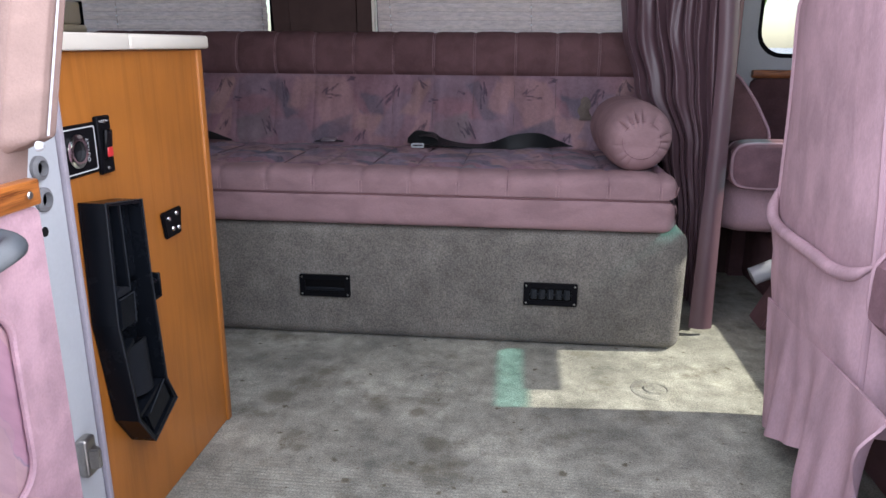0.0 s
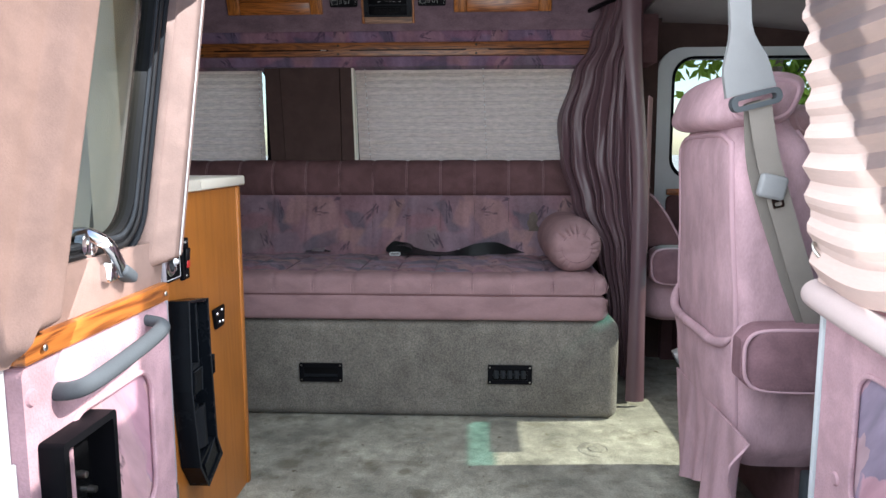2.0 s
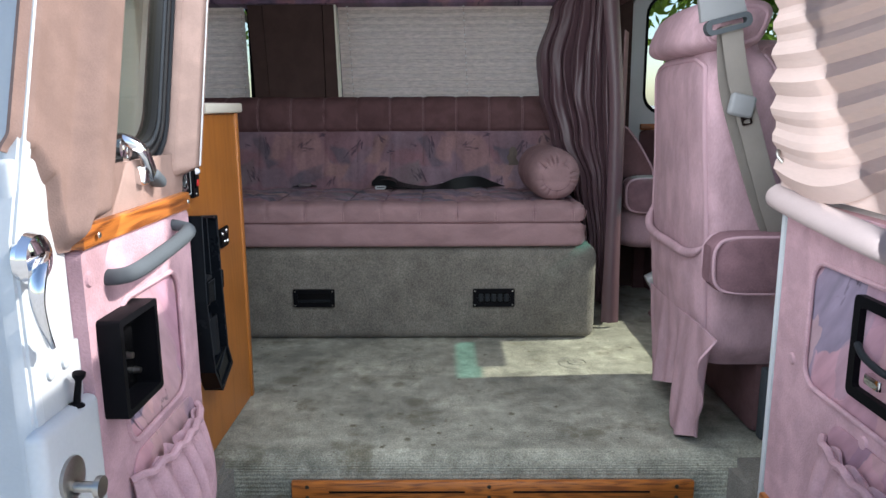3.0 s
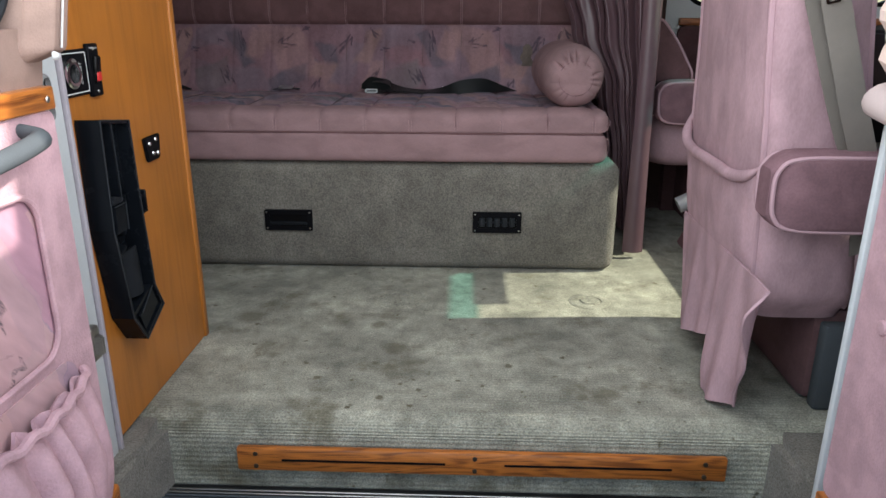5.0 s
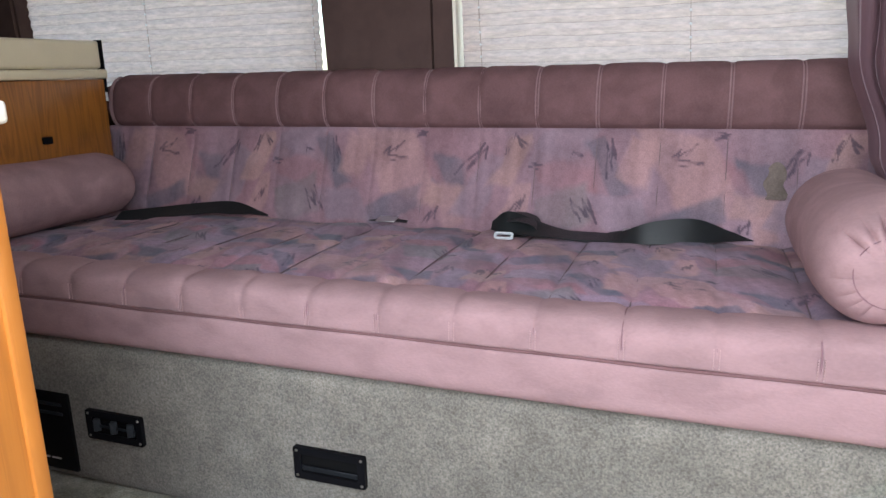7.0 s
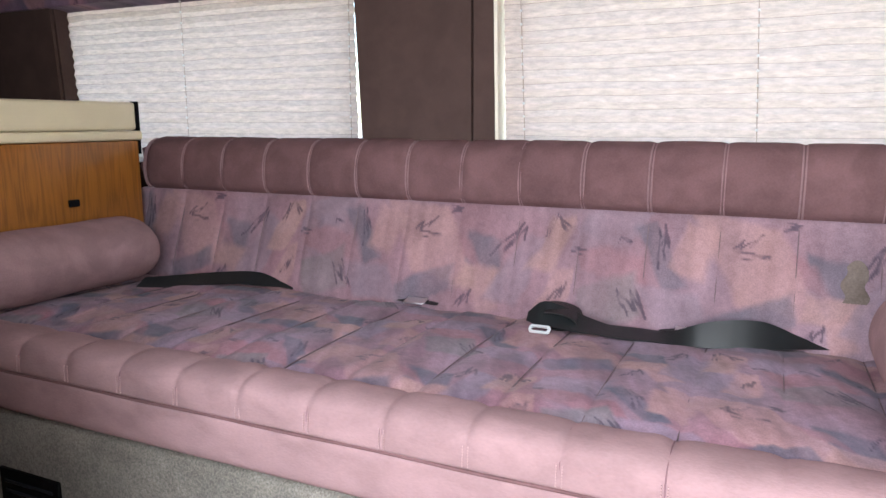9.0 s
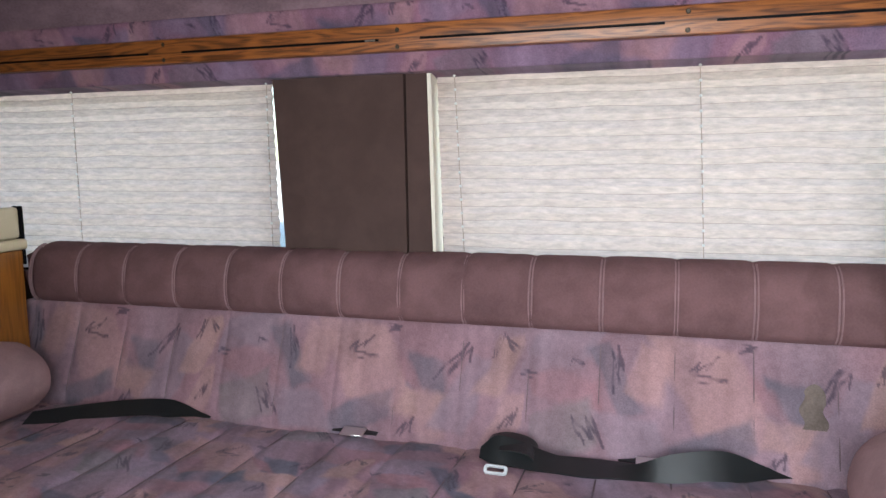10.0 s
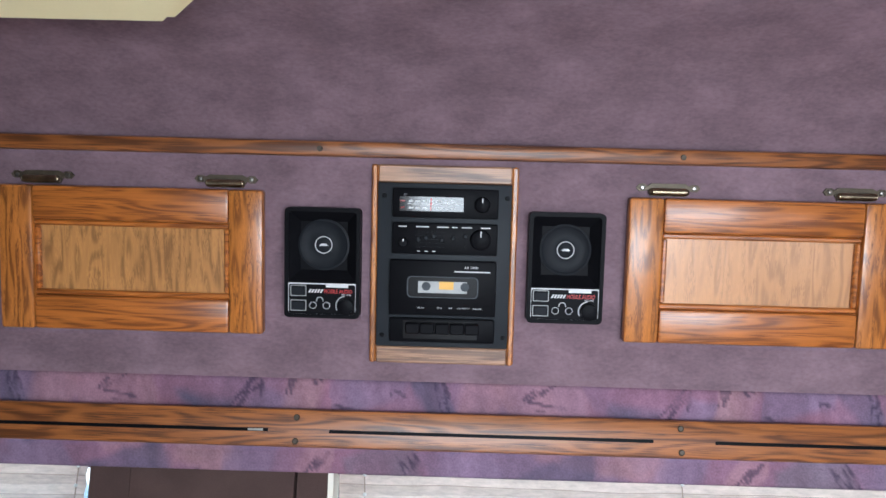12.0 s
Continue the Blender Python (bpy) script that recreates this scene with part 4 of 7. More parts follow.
def print_colour(x, z, slant=0.0, start=-0.405, vivid=1.05):
    """The colours of the cloth at places along it (x) and up it (z)."""
    row = np.floor((z - 0.405) / DROP)
    zz = z - row * DROP
    x = x + slant * z
    ragged = 0.011 * (wash(x * 26, z * 26, 1) - 0.5) + 0.006 * (wash(x * 90, z * 30, 2) - 0.5)
    q = (x + ragged - start + row * 0.233 + REPEAT / 2) % REPEAT - REPEAT / 2
    up = zz + 0.012 * (wash(x * 22, z * 22, 3) - 0.5) + 0.004 * (wash(x * 120, z * 40, 4) - 0.5)
    mix = wash(x * 9, z * 5, 6)[..., None]
    col = np.array(DYES["lilac"]) * (1 - mix) + np.array(DYES["rose"]) * mix
    for dye, a, b, c, d in BLOCKS:
        soft = 0.004 + 0.012 * wash(x * 13, z * 13, 7)
        s1, s2 = 0.55 * math.sin(a * 171 + c * 90), 0.40 * math.sin(b * 131 + d * 57)
        qs = q + s1 * (up - (c + d) / 2)
        us = up + s2 * (q - (a + b) / 2)
        inside = np.minimum(np.minimum(qs - a, b - qs), np.minimum(us - c, d - us)) / soft
        k = np.clip(inside + 0.5, 0, 1) * (0.45 + 0.5 * wash(x * 34, z * 12, 8))
        col = col + (np.array(DYES[dye]) - col) * k[..., None]
    # dry brush streaks up the cloth, and cloudy dye
    col = col * (0.90 + 0.20 * wash(x * 70, z * 7, 9))[..., None] * (0.84 + 0.32 * wash(x * 16, z * 16, 10))[..., None]
    col = col * (0.92 + 0.16 * wash(x * 150, z * 150, 13))[..., None]
    grey = np.array((0.235, 0.175, 0.190))
    col = np.maximum(0.02, grey + (col - grey) * vivid)
    ink = np.zeros_like(x)
    rnd = random.Random(3)
    for cx, cz, w, h, swings, lean in STROKES:
        pts = []
        for k in range(swings + 1):
            f = k / swings - 0.5
            up_down = (1 if k % 2 else -1) * rnd.uniform(0.35, 1.0) * 0.5
            pts.append((cx + w * (f + rnd.uniform(-0.12, 0.12)) + lean * h * up_down * 1.5, cz + h * (up_down + 0.25 * f)) if w < h * 1.6 else (cx + w * up_down, cz - h * f * 1.3 + lean * 0.01 * f))
        for (ax, az), (bx, bz) in zip(pts, pts[1:]):
            dx, dz = bx - ax, bz - az
            near = np.abs(q - (ax + bx) / 2) < abs(dx) / 2 + 0.008
            t = np.clip(((q - ax) * dx + (zz - az) * dz) / (dx * dx + dz * dz), 0, 1)
            gap = np.hypot(q - ax - t * dx, zz - az - t * dz)
            thick = rnd.uniform(0.0009, 0.0026) * (0.5 + 1.0 * wash(q * 60, zz * 60, 11))
            ink = np.maximum(ink, near * np.clip((thick - gap) / 0.0009 + 0.5, 0, 1))
    ink = ink * np.clip(wash(x * 90, z * 90, 12) * 2.0, 0.3, 1) * 0.74
    return col * (1 - ink[..., None]) + np.array((0.052, 0.042, 0.062)) * ink[..., None]


def resampled(knots, fine):
    """An even outline through knots of (y, z, weight); coarse where the weight is nothing."""
    dense = spline([Vector(p) for p in knots + knots[:1]], 40)
    out, run = [dense[0]], 0.0
    for a, b in zip(dense, dense[1:]):
        run += math.hypot(b[0] - a[0], b[1] - a[1])
        if run >= (fine if b[2] > 0.04 else 0.02):
            out.append(b)
            run = 0.0
    return np.array([(p[0], p[1], max(0.0, p[2])) for p in out])


def stuffed(name, knots, x0, x1, rim, seams, deep, wide, puff, material, parent, label="", fine=0.006, along=0.006, dye=None):
    """A stuffed form: an outline swept along x, with rounded ends, puckered at its seams."""
    prof = resampled(knots, fine)
    m = len(prof)
    nx = int((x1 - x0) / along)
    ends = rim * (np.arange(1, 7) / 6) ** 2
    xs = np.unique(np.concatenate([np.linspace(x0, x1, nx), x0 + ends, x1 - ends]))
    d = np.roll(prof[:, :2], -1, 0) - np.roll(prof[:, :2], 1, 0)
    nor = np.stack([d[:, 1], -d[:, 0]], 1) / np.maximum(1e-9, np.hypot(d[:, 0], d[:, 1]))[:, None]
    area = np.sum(np.roll(prof[:, 0], 1) * prof[:, 1] - prof[:, 0] * np.roll(prof[:, 1], 1))
    if area < 0:
        nor = -nor
    e = np.minimum(1, np.minimum(xs - x0, x1 - xs) / rim)
    shrink = rim * (1 - np.sqrt(np.maximum(0, 1 - (1 - e) ** 2)))
    dip = sum((deep * np.exp(-np.abs((xs - q) / wide) ** 1.3) for q in seams), np.zeros(len(xs)))
    X = np.repeat(xs[:, None], m, 1)
    Y, Z, W = (np.repeat(prof[None, :, k], len(xs), 0) for k in range(3))
    lumps = (wash(X * 14, (Y + Z) * 14, 20) - 0.5) + 0.4 * (wash(X * 45, (Y + Z) * 30, 21) - 0.5)
    off = -shrink[:, None] - dip[:, None] * W + puff * W * lumps
    co = np.stack([X, Y + nor[None, :, 0] * off, Z + nor[None, :, 1] * off], -1)
    i = np.arange(len(xs) - 1)[:, None] * m
    j = np.arange(m)[None, :]
    jn = (j + 1) % m
    quads = np.stack([i + j, i + m + j, i + m + jn, i + jn], -1).reshape(-1, 4)
    if area < 0:
        quads = quads[:, ::-1]
    faces = quads.tolist() + [list(range(m)), list(range((len(xs) - 1) * m, len(xs) * m))[::-1]]
    me = bpy.data.meshes.new(name)
    me.from_pydata(co.reshape(-1, 3).tolist(), [], faces)
    me.shade_smooth()
    me.materials.append(material)
    if dye:
        rgb = dye(X, Y, Z)
        at = me.color_attributes.new("print", 'FLOAT_COLOR', 'POINT')
        at.data.foreach_set("color", np.concatenate([rgb.reshape(-1, 3), np.ones((rgb.size // 3, 1))], 1).astype(np.float32).ravel())
    ob = new(name, me)
    ob.parent = parent
    ob.matrix_parent_inverse = BASES.get(parent, Matrix())
    if label:
        ob["label"] = label
    return ob


SEAMS = [0.029 + 0.1215 * k for k in range(-10, 5)]
ROLL_SEAMS = [0.0335 + 0.1137 * k for k in range(-11, 5)]
sofa = thing("sofa_bench", (-0.3, 2.05, 0), "mauve velvet and printed fabric sofa bench on a grey carpeted box", "sofa")
part("platform", box(-1.25, 0.568, 1.75, 2.40, 0, 0.292, 0.032, 5), CARPET_SHADED, sofa, "grey carpet covered box base")
# lower band of the cushion, then the rolled front, then the printed seat
stuffed("cushion_band", [(1.746, 0.294, 0.1), (1.738, 0.304, 0.6), (1.7360, 0.330, 0.6), (1.7365, 0.358, 0.4), (1.7380, 0.3655, 0.1), (1.745, 0.3668, 0), (1.80, 0.367, 0), (2.2, 0.367, 0), (2.2, 0.294, 0), (1.9, 0.294, 0)], -1.22, 0.53, 0.030, [], 0, 0.01, 0.006, VELVET, sofa)
stuffed("cushion_roll", [(1.745, 0.3675, 0), (1.7382, 0.3690, 0.1), (1.7368, 0.375, 0.4), (1.7362, 0.388, 0.7), (1.7375, 0.402, 1), (1.744, 0.415, 1), (1.760, 0.4235, 1), (1.785, 0.4265, 1), (1.812, 0.4235, 1), (1.828, 0.412, 0.8), (1.832, 0.395, 0.1), (1.83, 0.37, 0)], -1.22, 0.53, 0.032, ROLL_SEAMS, 0.0040, 0.008, 0.005, VELVET, sofa, fine=0.004, along=0.0035)
stuffed("seat_insert", [(1.824, 0.37, 0), (1.826, 0.404, 0.5), (1.842, 0.415, 1), (1.90, 0.419, 1), (2.02, 0.419, 1), (2.14, 0.416, 1), (2.24, 0.412, 1), (2.29, 0.40, 0.2), (2.29, 0.37, 0), (2.1, 0.36, 0)], -1.22, 0.53, 0.03, ROLL_SEAMS, 0.0050, 0.008, 0.010, PRINT_SEAT, sofa, "printed mauve and slate fabric", 0.0028, 0.0028, lambda x, y, z: print_colour(x * 1.15, y * 1.15, 0.3, 0.1, 1.5))
part("piping", tube([(x, 1.7385 - 0.0006 * math.sin(x * 9), 0.367 + 0.0008 * math.sin(x * 23)) for x in [-1.2 + 0.05 * k for k in range(35)] + [0.512]], 0.0024, 8), VELVET_DARK, sofa)
stuffed("back_insert", [(2.262, 0.40, 0.1), (2.262, 0.43, 0.5), (2.285, 0.50, 1), (2.312, 0.57, 1), (2.326, 0.612, 0.5), (2.345, 0.614, 0), (2.40, 0.612, 0), (2.40, 0.40, 0)], -1.235, 0.62, 0.03, SEAMS, 0.0035, 0.007, 0.006, PRINT, sofa, "printed mauve and slate fabric", 0.0024, 0.0022, lambda x, y, z: print_colour(x, z))
stuffed("back_crown", [(2.333, 0.612, 0.5), (2.315, 0.628, 1), (2.311, 0.660, 1), (2.317, 0.698, 1), (2.334, 0.726, 1), (2.362, 0.739, 1), (2.392, 0.738, 0.6), (2.412, 0.72, 0), (2.412, 0.63, 0), (2.38, 0.612, 0)], -1.225, 0.63, 0.065, SEAMS, 0.0045, 0.007, 0.003, VELVET_DARK, sofa, "darker brushed velvet crown", 0.005, 0.0035)


def back_y(z):
    return 2.262 + (z - 0.43) * 0.33 if z < 0.5 else 2.285 + (z - 0.50) * 0.386


part("olive_print", sheet(lambda u, v: (0.340 + 0.034 * u + 0.004 * math.sin(v * 9), back_y(0.492 + 0.066 * v) - 0.0065, 0.492 + 0.066 * v - 0.016 * v * (2 * u - 1) ** 2), 8, 10), OLIVE, sofa, "faded olive patch in the print")
# stitched seams: paired welts on the crown, thin folds on the print, dotted stitches on the roll
for q in SEAMS:
    if q > 0.60:
        continue
    part("seam", tube(spline([(q, 2.2655, 0.42), (q, 2.2690, 0.445), (q, 2.2890, 0.50), (q, 2.3160, 0.57), (q, 2.329, 0.608)], 4), 0.0009, 6), SEAM_DARK, sofa)
    for w in (-0.0028, 0.0028):
        part("welt", tube(spline([(q + w, 2.331, 0.616), (q + w, 2.3195, 0.630), (q + w, 2.3150, 0.660), (q + w, 2.3210, 0.697), (q + w, 2.3375, 0.7235), (q + w, 2.362, 0.7355)], 4), 0.0019, 6), SEAM, sofa)
for q in ROLL_SEAMS:
    if q > 0.50:
        continue
    part("seam", tube(spline([(q, 1.835, 0.4075), (q, 1.86, 0.4120), (q, 1.95, 0.4145), (q, 2.05, 0.4140), (q, 2.18, 0.4100), (q, 2.25, 0.4065)], 4), 0.0010, 6), SEAM_DARK, sofa)
    part("seam", tube(spline([(q, 1.7400, 0.380), (q, 1.7405, 0.397), (q, 1.7475, 0.4105), (q, 1.760, 0.4170), (q, 1.785, 0.4215), (q, 1.812, 0.4180)], 4), 0.0009, 6), VELVET_MID, sofa)
    dots = bmesh.new()
    for k in range(8):
        for w in (-0.0035, 0.0035):
            box(q + w - 0.0007, q + w + 0.0007, 1.7360 + 0.0002 * k, 1.7400, 0.3725 + 0.0034 * k, 0.3745 + 0.0034 * k, bm=dots)
    part("stitching", dots, SEAM_PALE, sofa, "pale dotted stitching", smooth=False)


def bolster(at, length, r, label, squash=1.0, tilt=0.0):
    """A round bolster along y with gathered ends."""
    b = thing("bolster_pillow", at, label, "pillow", "bolster pillows on the sofa")
    bm = bmesh.new()
    prof = [(0, -0.008), (0.25, -0.009), (0.42, -0.008), (0.50, -0.006), (0.57, -0.003), (0.64, 0.000), (0.71, 0.004), (0.78, 0.010), (0.85, 0.019), (0.91, 0.030), (0.955, 0.044), (0.985, 0.060), (1.0, 0.082)]
    prof += [(1.0 + 0.015 * math.sin(k), 0.082 + (length - 0.14) * k / 8) for k in range(1, 8)]
    prof += [(1.0, length - 0.05), (0.99, length - 0.028), (0.92, length - 0.010), (0.7, length - 0.002), (0, length)]
    seg = 288
    rings = []
    for rr, h in prof:
        ring = []
        for k in range(seg):
            a = 2 * math.pi * k / seg
            pleat = 0.0
            if 0.4 < rr and h < 0.07:
                grip = math.exp(-((rr - 0.62) / (0.10 if rr < 0.62 else 0.20)) ** 2)
                pleat = -0.0140 * grip * (abs(math.sin(a * 7 + 1.6 * math.sin(a * 3 + 0.6))) ** 0.6 - 0.75) * (0.30 + 0.70 * smooth_to(math.sin(a + 0.1), -0.45, 0.35))
            rad = r * rr * (1 + 0.02 * noise.noise((math.cos(a) * 2, math.sin(a) * 2, h * 8)))
            ring.append(bm.verts.new((math.cos(a) * rad, h + pleat, math.sin(a) * rad * squash)))
        rings.append(ring)
    for p, q in zip(rings, rings[1:]):
        for k in range(seg):
            bm.faces.new([p[k], p[(k + 1) % seg], q[(k + 1) % seg], q[k]])
    m = Matrix.Translation(at) @ Matrix.Rotation(radians(tilt), 4, 'Z')
    part("cover", moved(bm, m), VELVET, b)
    pipe = bmesh.new()
    pts = [(r * 0.53 * math.cos(a), -0.0050, r * 0.53 * squash * math.sin(a)) for a in [2 * math.pi * k / 40 for k in range(41)]]
    tube(pts, 0.0008, 6, bm=pipe)
    part("end_seam", moved(pipe, m), VELVET_MID, b)
    return b


bolster((0.441, 1.766, 0.500), 0.34, 0.079, "round mauve velvet bolster with gathered end on the sofa", 1.0, 1)
bolster((-1.112, 1.80, 0.493), 0.40, 0.098, "mauve velvet bolster against the wooden cabinet on the sofa", 0.74)


def vent(x0, x1, z0, z1, y, slats, label):
    v = thing("air_vent", ((x0 + x1) / 2, y, z0), label, "vent", "vents in the sofa base")
    w, h = x1 - x0, z1 - z0
    part("frame", frame_ring(rounded(x0, x1, z0, z1, 0.003, 3), rounded(x0 + 0.013, x1 - 0.013, z0 + 0.012, z1 - 0.012, 0.003, 3), 'y', y - 0.007, y + 0.002), BLACK, v)
    part("well", box(x0 + 0.012, x1 - 0.012, y - 0.0035, y - 0.001, z0 + 0.011, z1 - 0.011), BLACK_GLOSS, v, smooth=False)
    for k in range(slats):
        x = x0 + 0.024 + (w - 0.048) * k / max(1, slats - 1)
        part("fin", box(x - 0.006, x + 0.006, y - 0.0105, y - 0.0015, z0 + 0.017, z1 - 0.015, 0.001, 1, turn=Matrix.Rotation(radians(28), 4, 'Z')), SLATE_PLASTIC, v)
    if slats:
        part("bar", box(x0 + 0.014, x1 - 0.014, y - 0.008, y - 0.005, (z0 + z1) / 2 - 0.002, (z0 + z1) / 2 + 0.002), CHARCOAL, v)
    else:
        part("flap", box(x0 + 0.014, x1 - 0.014, y - 0.006, y - 0.0035, z0 + 0.014, z0 + 0.024, 0.001, 1, turn=Matrix.Rotation(radians(14), 4, 'X')), CHARCOAL, v)
    for x, z in ((x0 + 0.006, z0 + 0.006), (x1 - 0.006, z0 + 0.006), (x0 + 0.006, z1 - 0.006), (x1 - 0.006, z1 - 0.006)):
        part("screw", turned([(0, 0.0016), (0.002, 0.0012), (0.0026, 0)], (x, y - 0.007, z), (0, -1, 0), 8), STEEL, v)
    return v


vent(-0.352, -0.227, 0.108, 0.163, 1.749, 0, "black plastic air vent with a closed flap in the carpeted base")
vent(0.193, 0.319, 0.108, 0.163, 1.749, 5, "black plastic air vent with upright fins in the carpeted base")
vent(-0.777, -0.654, 0.108, 0.163, 1.749, 3, "black plastic air vent in the carpeted base beside the heater panel")
heat = thing("heater_panel", (-0.87, 1.748, 0.07), "glossy black heater control panel on the sofa base", "control panel")
part("plate", box(-0.965, -0.815, 1.742, 1.749, 0.03, 0.185, 0.003), BLACK_GLOSS, heat)
for k, w in enumerate((0.018, 0.030, 0.022)):
    part("print_bar", box(-0.945 + 0.036 * k, -0.945 + 0.036 * k + w, 1.7405, 1.7425, 0.052, 0.0545), GREY_PRINT, heat, smooth=False)
part("louvre", box(-0.950, -0.830, 1.7395, 1.7425, 0.160, 0.166, 0.001, 1), CHARCOAL, heat)
part("louvre", box(-0.950, -0.830, 1.7395, 1.7425, 0.142, 0.148, 0.001, 1), CHARCOAL, heat)

# ---- galley cabinet with the outlet, by the rear side door ----
galley = thing("galley_cabinet", (-0.8, 1.1, 0), "orange wood veneer galley cabinet with a worn edge strip", "cabinet")
part("body", box(-1.20, -0.374, 0.86, 1.322, 0, 0.694, 0.002, 1), VENEER, galley)
part("corner_strip", box(-0.392, -0.3695, 1.318, 1.336, 0, 0.694, 0.003), VENEER, galley, "lighter rounded edge strip")
ctop = thing("galley_countertop", (-0.8, 1.1, 0.695), "cream laminate countertop on the galley cabinet", "countertop")
part("slab", box(-1.22, -0.362, 0.86, 1.093, 0.695, 0.7165, 0.003, 3), CREAM, ctop)
part("slab", box(-1.22, -0.362, 1.0935, 1.350, 0.695, 0.7165, 0.005, 3), CREAM, ctop)

# rear cabinet at the end of the sofa
rear = thing("rear_cabinet", (-1.6, 2.1, 0), "honey oak rear cabinet beside the sofa with a cream top", "cabinet")
part("body", box(-1.95, -1.168, 1.70, 2.285, 0, 0.732, 0.003), OAK_Z, rear)
part("top", box(-1.97, -1.158, 1.68, 2.292, 0.733, 0.755, 0.006, 3), CREAM_AGED, rear, "aged cream laminate top")
part("raised_edge", box(-1.192, -1.168, 1.70, 2.285, 0.756, 0.822, 0.008, 3), CREAM_AGED, rear, "aged cream laminate upstand")
part("edge_trim", box(-1.190, -1.164, 2.286, 2.290, 0.70, 0.824, 0.0015), BLACK, rear, "dark edge moulding")
part("knob", box(-1.1675, -1.160, 2.08, 2.105, 0.592, 0.608, 0.002), BLACK, rear)

# ---- window shades, pillar and pelmet ----
def shade(x0, x1, lean0, lean1, strings, label):
    """A pleated cloth shade with cords; lean: how far each end drifts along x towards its foot."""
    s = thing("window_shade", ((x0 + x1) / 2, 2.405, 0.69), label, "window shade", "pleated window shades")
    z0, z1 = 0.672, 1.078
    n = 16
    def f(u, v):
        k = v * n
        y = 2.403 + 0.0050 * (1 - abs(2 * (k - math.floor(k)) - 1)) + 0.004 * (1 - v) + 0.003 * noise.noise((u * 5, v * 6, 7))
        a = x0 + lean0 * (1 - v)
        b = x1 + lean1 * (1 - v)
        return (a + (b - a) * u, y + 0.0012 * noise.noise((u * 14, v * 9, 3)), z0 + (z1 - z0) * v + 0.0032 * noise.noise((u * 9, v * n * 0.8, 1)) + 0.0012 * noise.noise((u * 40, v * n, 5)))
    part("cloth", sheet(f, 40, n * 2), SHADE, s, smooth=False)
    # a thin dark line in each fold stands for the pleat's shadow
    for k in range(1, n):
        part("crease", tube([Vector(f(q / 20, k / n)) + Vector((0, -0.0006, 0)) for q in range(21)], 0.0005, 4), CREASE_SHADOW_CORD, s)
    part("head_rail", box(x0, x1, 2.398, 2.414, 1.076, 1.09, 0.003), PALE_PLASTIC, s)
    for x in strings:
        part("cord", tube([(x + 0.02 * (1 - k / 10) * (1 if lean0 > 0 else 0), 2.4005, 0.68 + 0.04 * k) for k in range(11)], 0.0008, 5), CREASE_SHADOW_CORD, s)
        for k in range(n):
            z = z0 + (z1 - z0) * (k + 0.5) / n
            part("bead", turned([(0, -0.0028), (0.0022, -0.0015), (0.0028, 0), (0.0022, 0.0015), (0, 0.0028)], (x + 0.02 * (1 - (z - 0.68) / 0.4) * (1 if lean0 > 0 else 0), 2.3985, z), (0, 0, 1), 7), SILVER_PRINT, s)
    return s


shade(-1.60, -0.630, -0.03, 0.004, (-1.12, -0.640), "pale pleated cloth shade over the rear side window")
shade(-0.285, 0.68, 0.012, 0.012, (-0.250, 0.178), "pale pleated cloth shade over the side window behind the sofa")
pil = thing("window_pillar", (-0.45, 2.39, 0.7), "brown fabric covered pillar between two side windows", "pillar", kind="structure")
part("panel", prism([(-0.555, 1.10), (-0.535, 0.60), (-0.335, 0.60), (-0.338, 1.10)], 'y', 2.366, 2.424), HEAD_DARK, pil)
part("edge_panel", prism([(-0.612, 1.10), (-0.588, 0.60), (-0.538, 0.60), (-0.558, 1.10)], 'y', 2.372, 2.424), HEAD_DARK, pil)
part("edge_panel", prism([(-0.335, 1.10), (-0.332, 0.60), (-0.284, 0.60), (-0.296, 1.10)], 'y', 2.372, 2.424), HEAD_DARK, pil)
part("white_edge", prism([(-0.298, 1.085), (-0.286, 0.60), (-0.278, 0.60), (-0.288, 1.085)], 'y', 2.376, 2.424), CREAM, pil)
solo("rear_pillar", prism([(-1.75, 1.12), (-1.75, 0.6), (-1.500, 0.6), (-1.530, 1.12)], 'y', 2.36, 2.424, r=0.008), HEAD_DARK, "brown fabric covered pillar behind the rear window", "pillar", kind="structure")
solo("front_pillar", prism([(0.70, 1.24), (0.70, 0.3), (0.796, 0.3), (0.792, 1.10), (0.80, 1.24)], 'y', 2.36, 2.424), HEAD_DARK, "dark grey pillar between window and cab door", "pillar", kind="structure")

# pelmet with printed fabric and slotted oak board
pelmet = thing("pelmet", (-0.5, 2.33, 1.07), "printed fabric pelmet with a slotted oak board", "pelmet")
stuffed("band", [(2.348, 1.070, 0.3), (2.340, 1.10, 0.3), (2.334, 1.15, 0.3), (2.326, 1.1875, 0.3), (2.36, 1.188, 0), (2.424, 1.187, 0), (2.424, 1.070, 0), (2.39, 1.069, 0)], -2.0, 0.70, 0.002, [], 0, 0.01, 0, PRINT_BAND, pelmet, "printed mauve and slate fabric", 0.003, 0.003, lambda x, y, z: print_colour(x * 1.1, z * 1.1 - 0.020, 0.1, 0.2, 1.2))
part("board", box(-1.95, 0.66, 2.318, 2.335, 1.1025, 1.1497, 0.004), OAK_DARK, pelmet)
for x in (-1.30, -0.8155, -0.3305, 0.1545):
    for z in (1.110, 1.1392):
        part("screw", turned([(0, 0.001), (0.003, 0.0012), (0.0042, 0)], (x, 2.318, z), (0, -1, 0), 10), SCREW, pelmet)
    part("slot", box(x + 0.0425, x + 0.450, 2.3168, 2.3190, 1.1208, 1.1250), BLACK, pelmet, smooth=False)
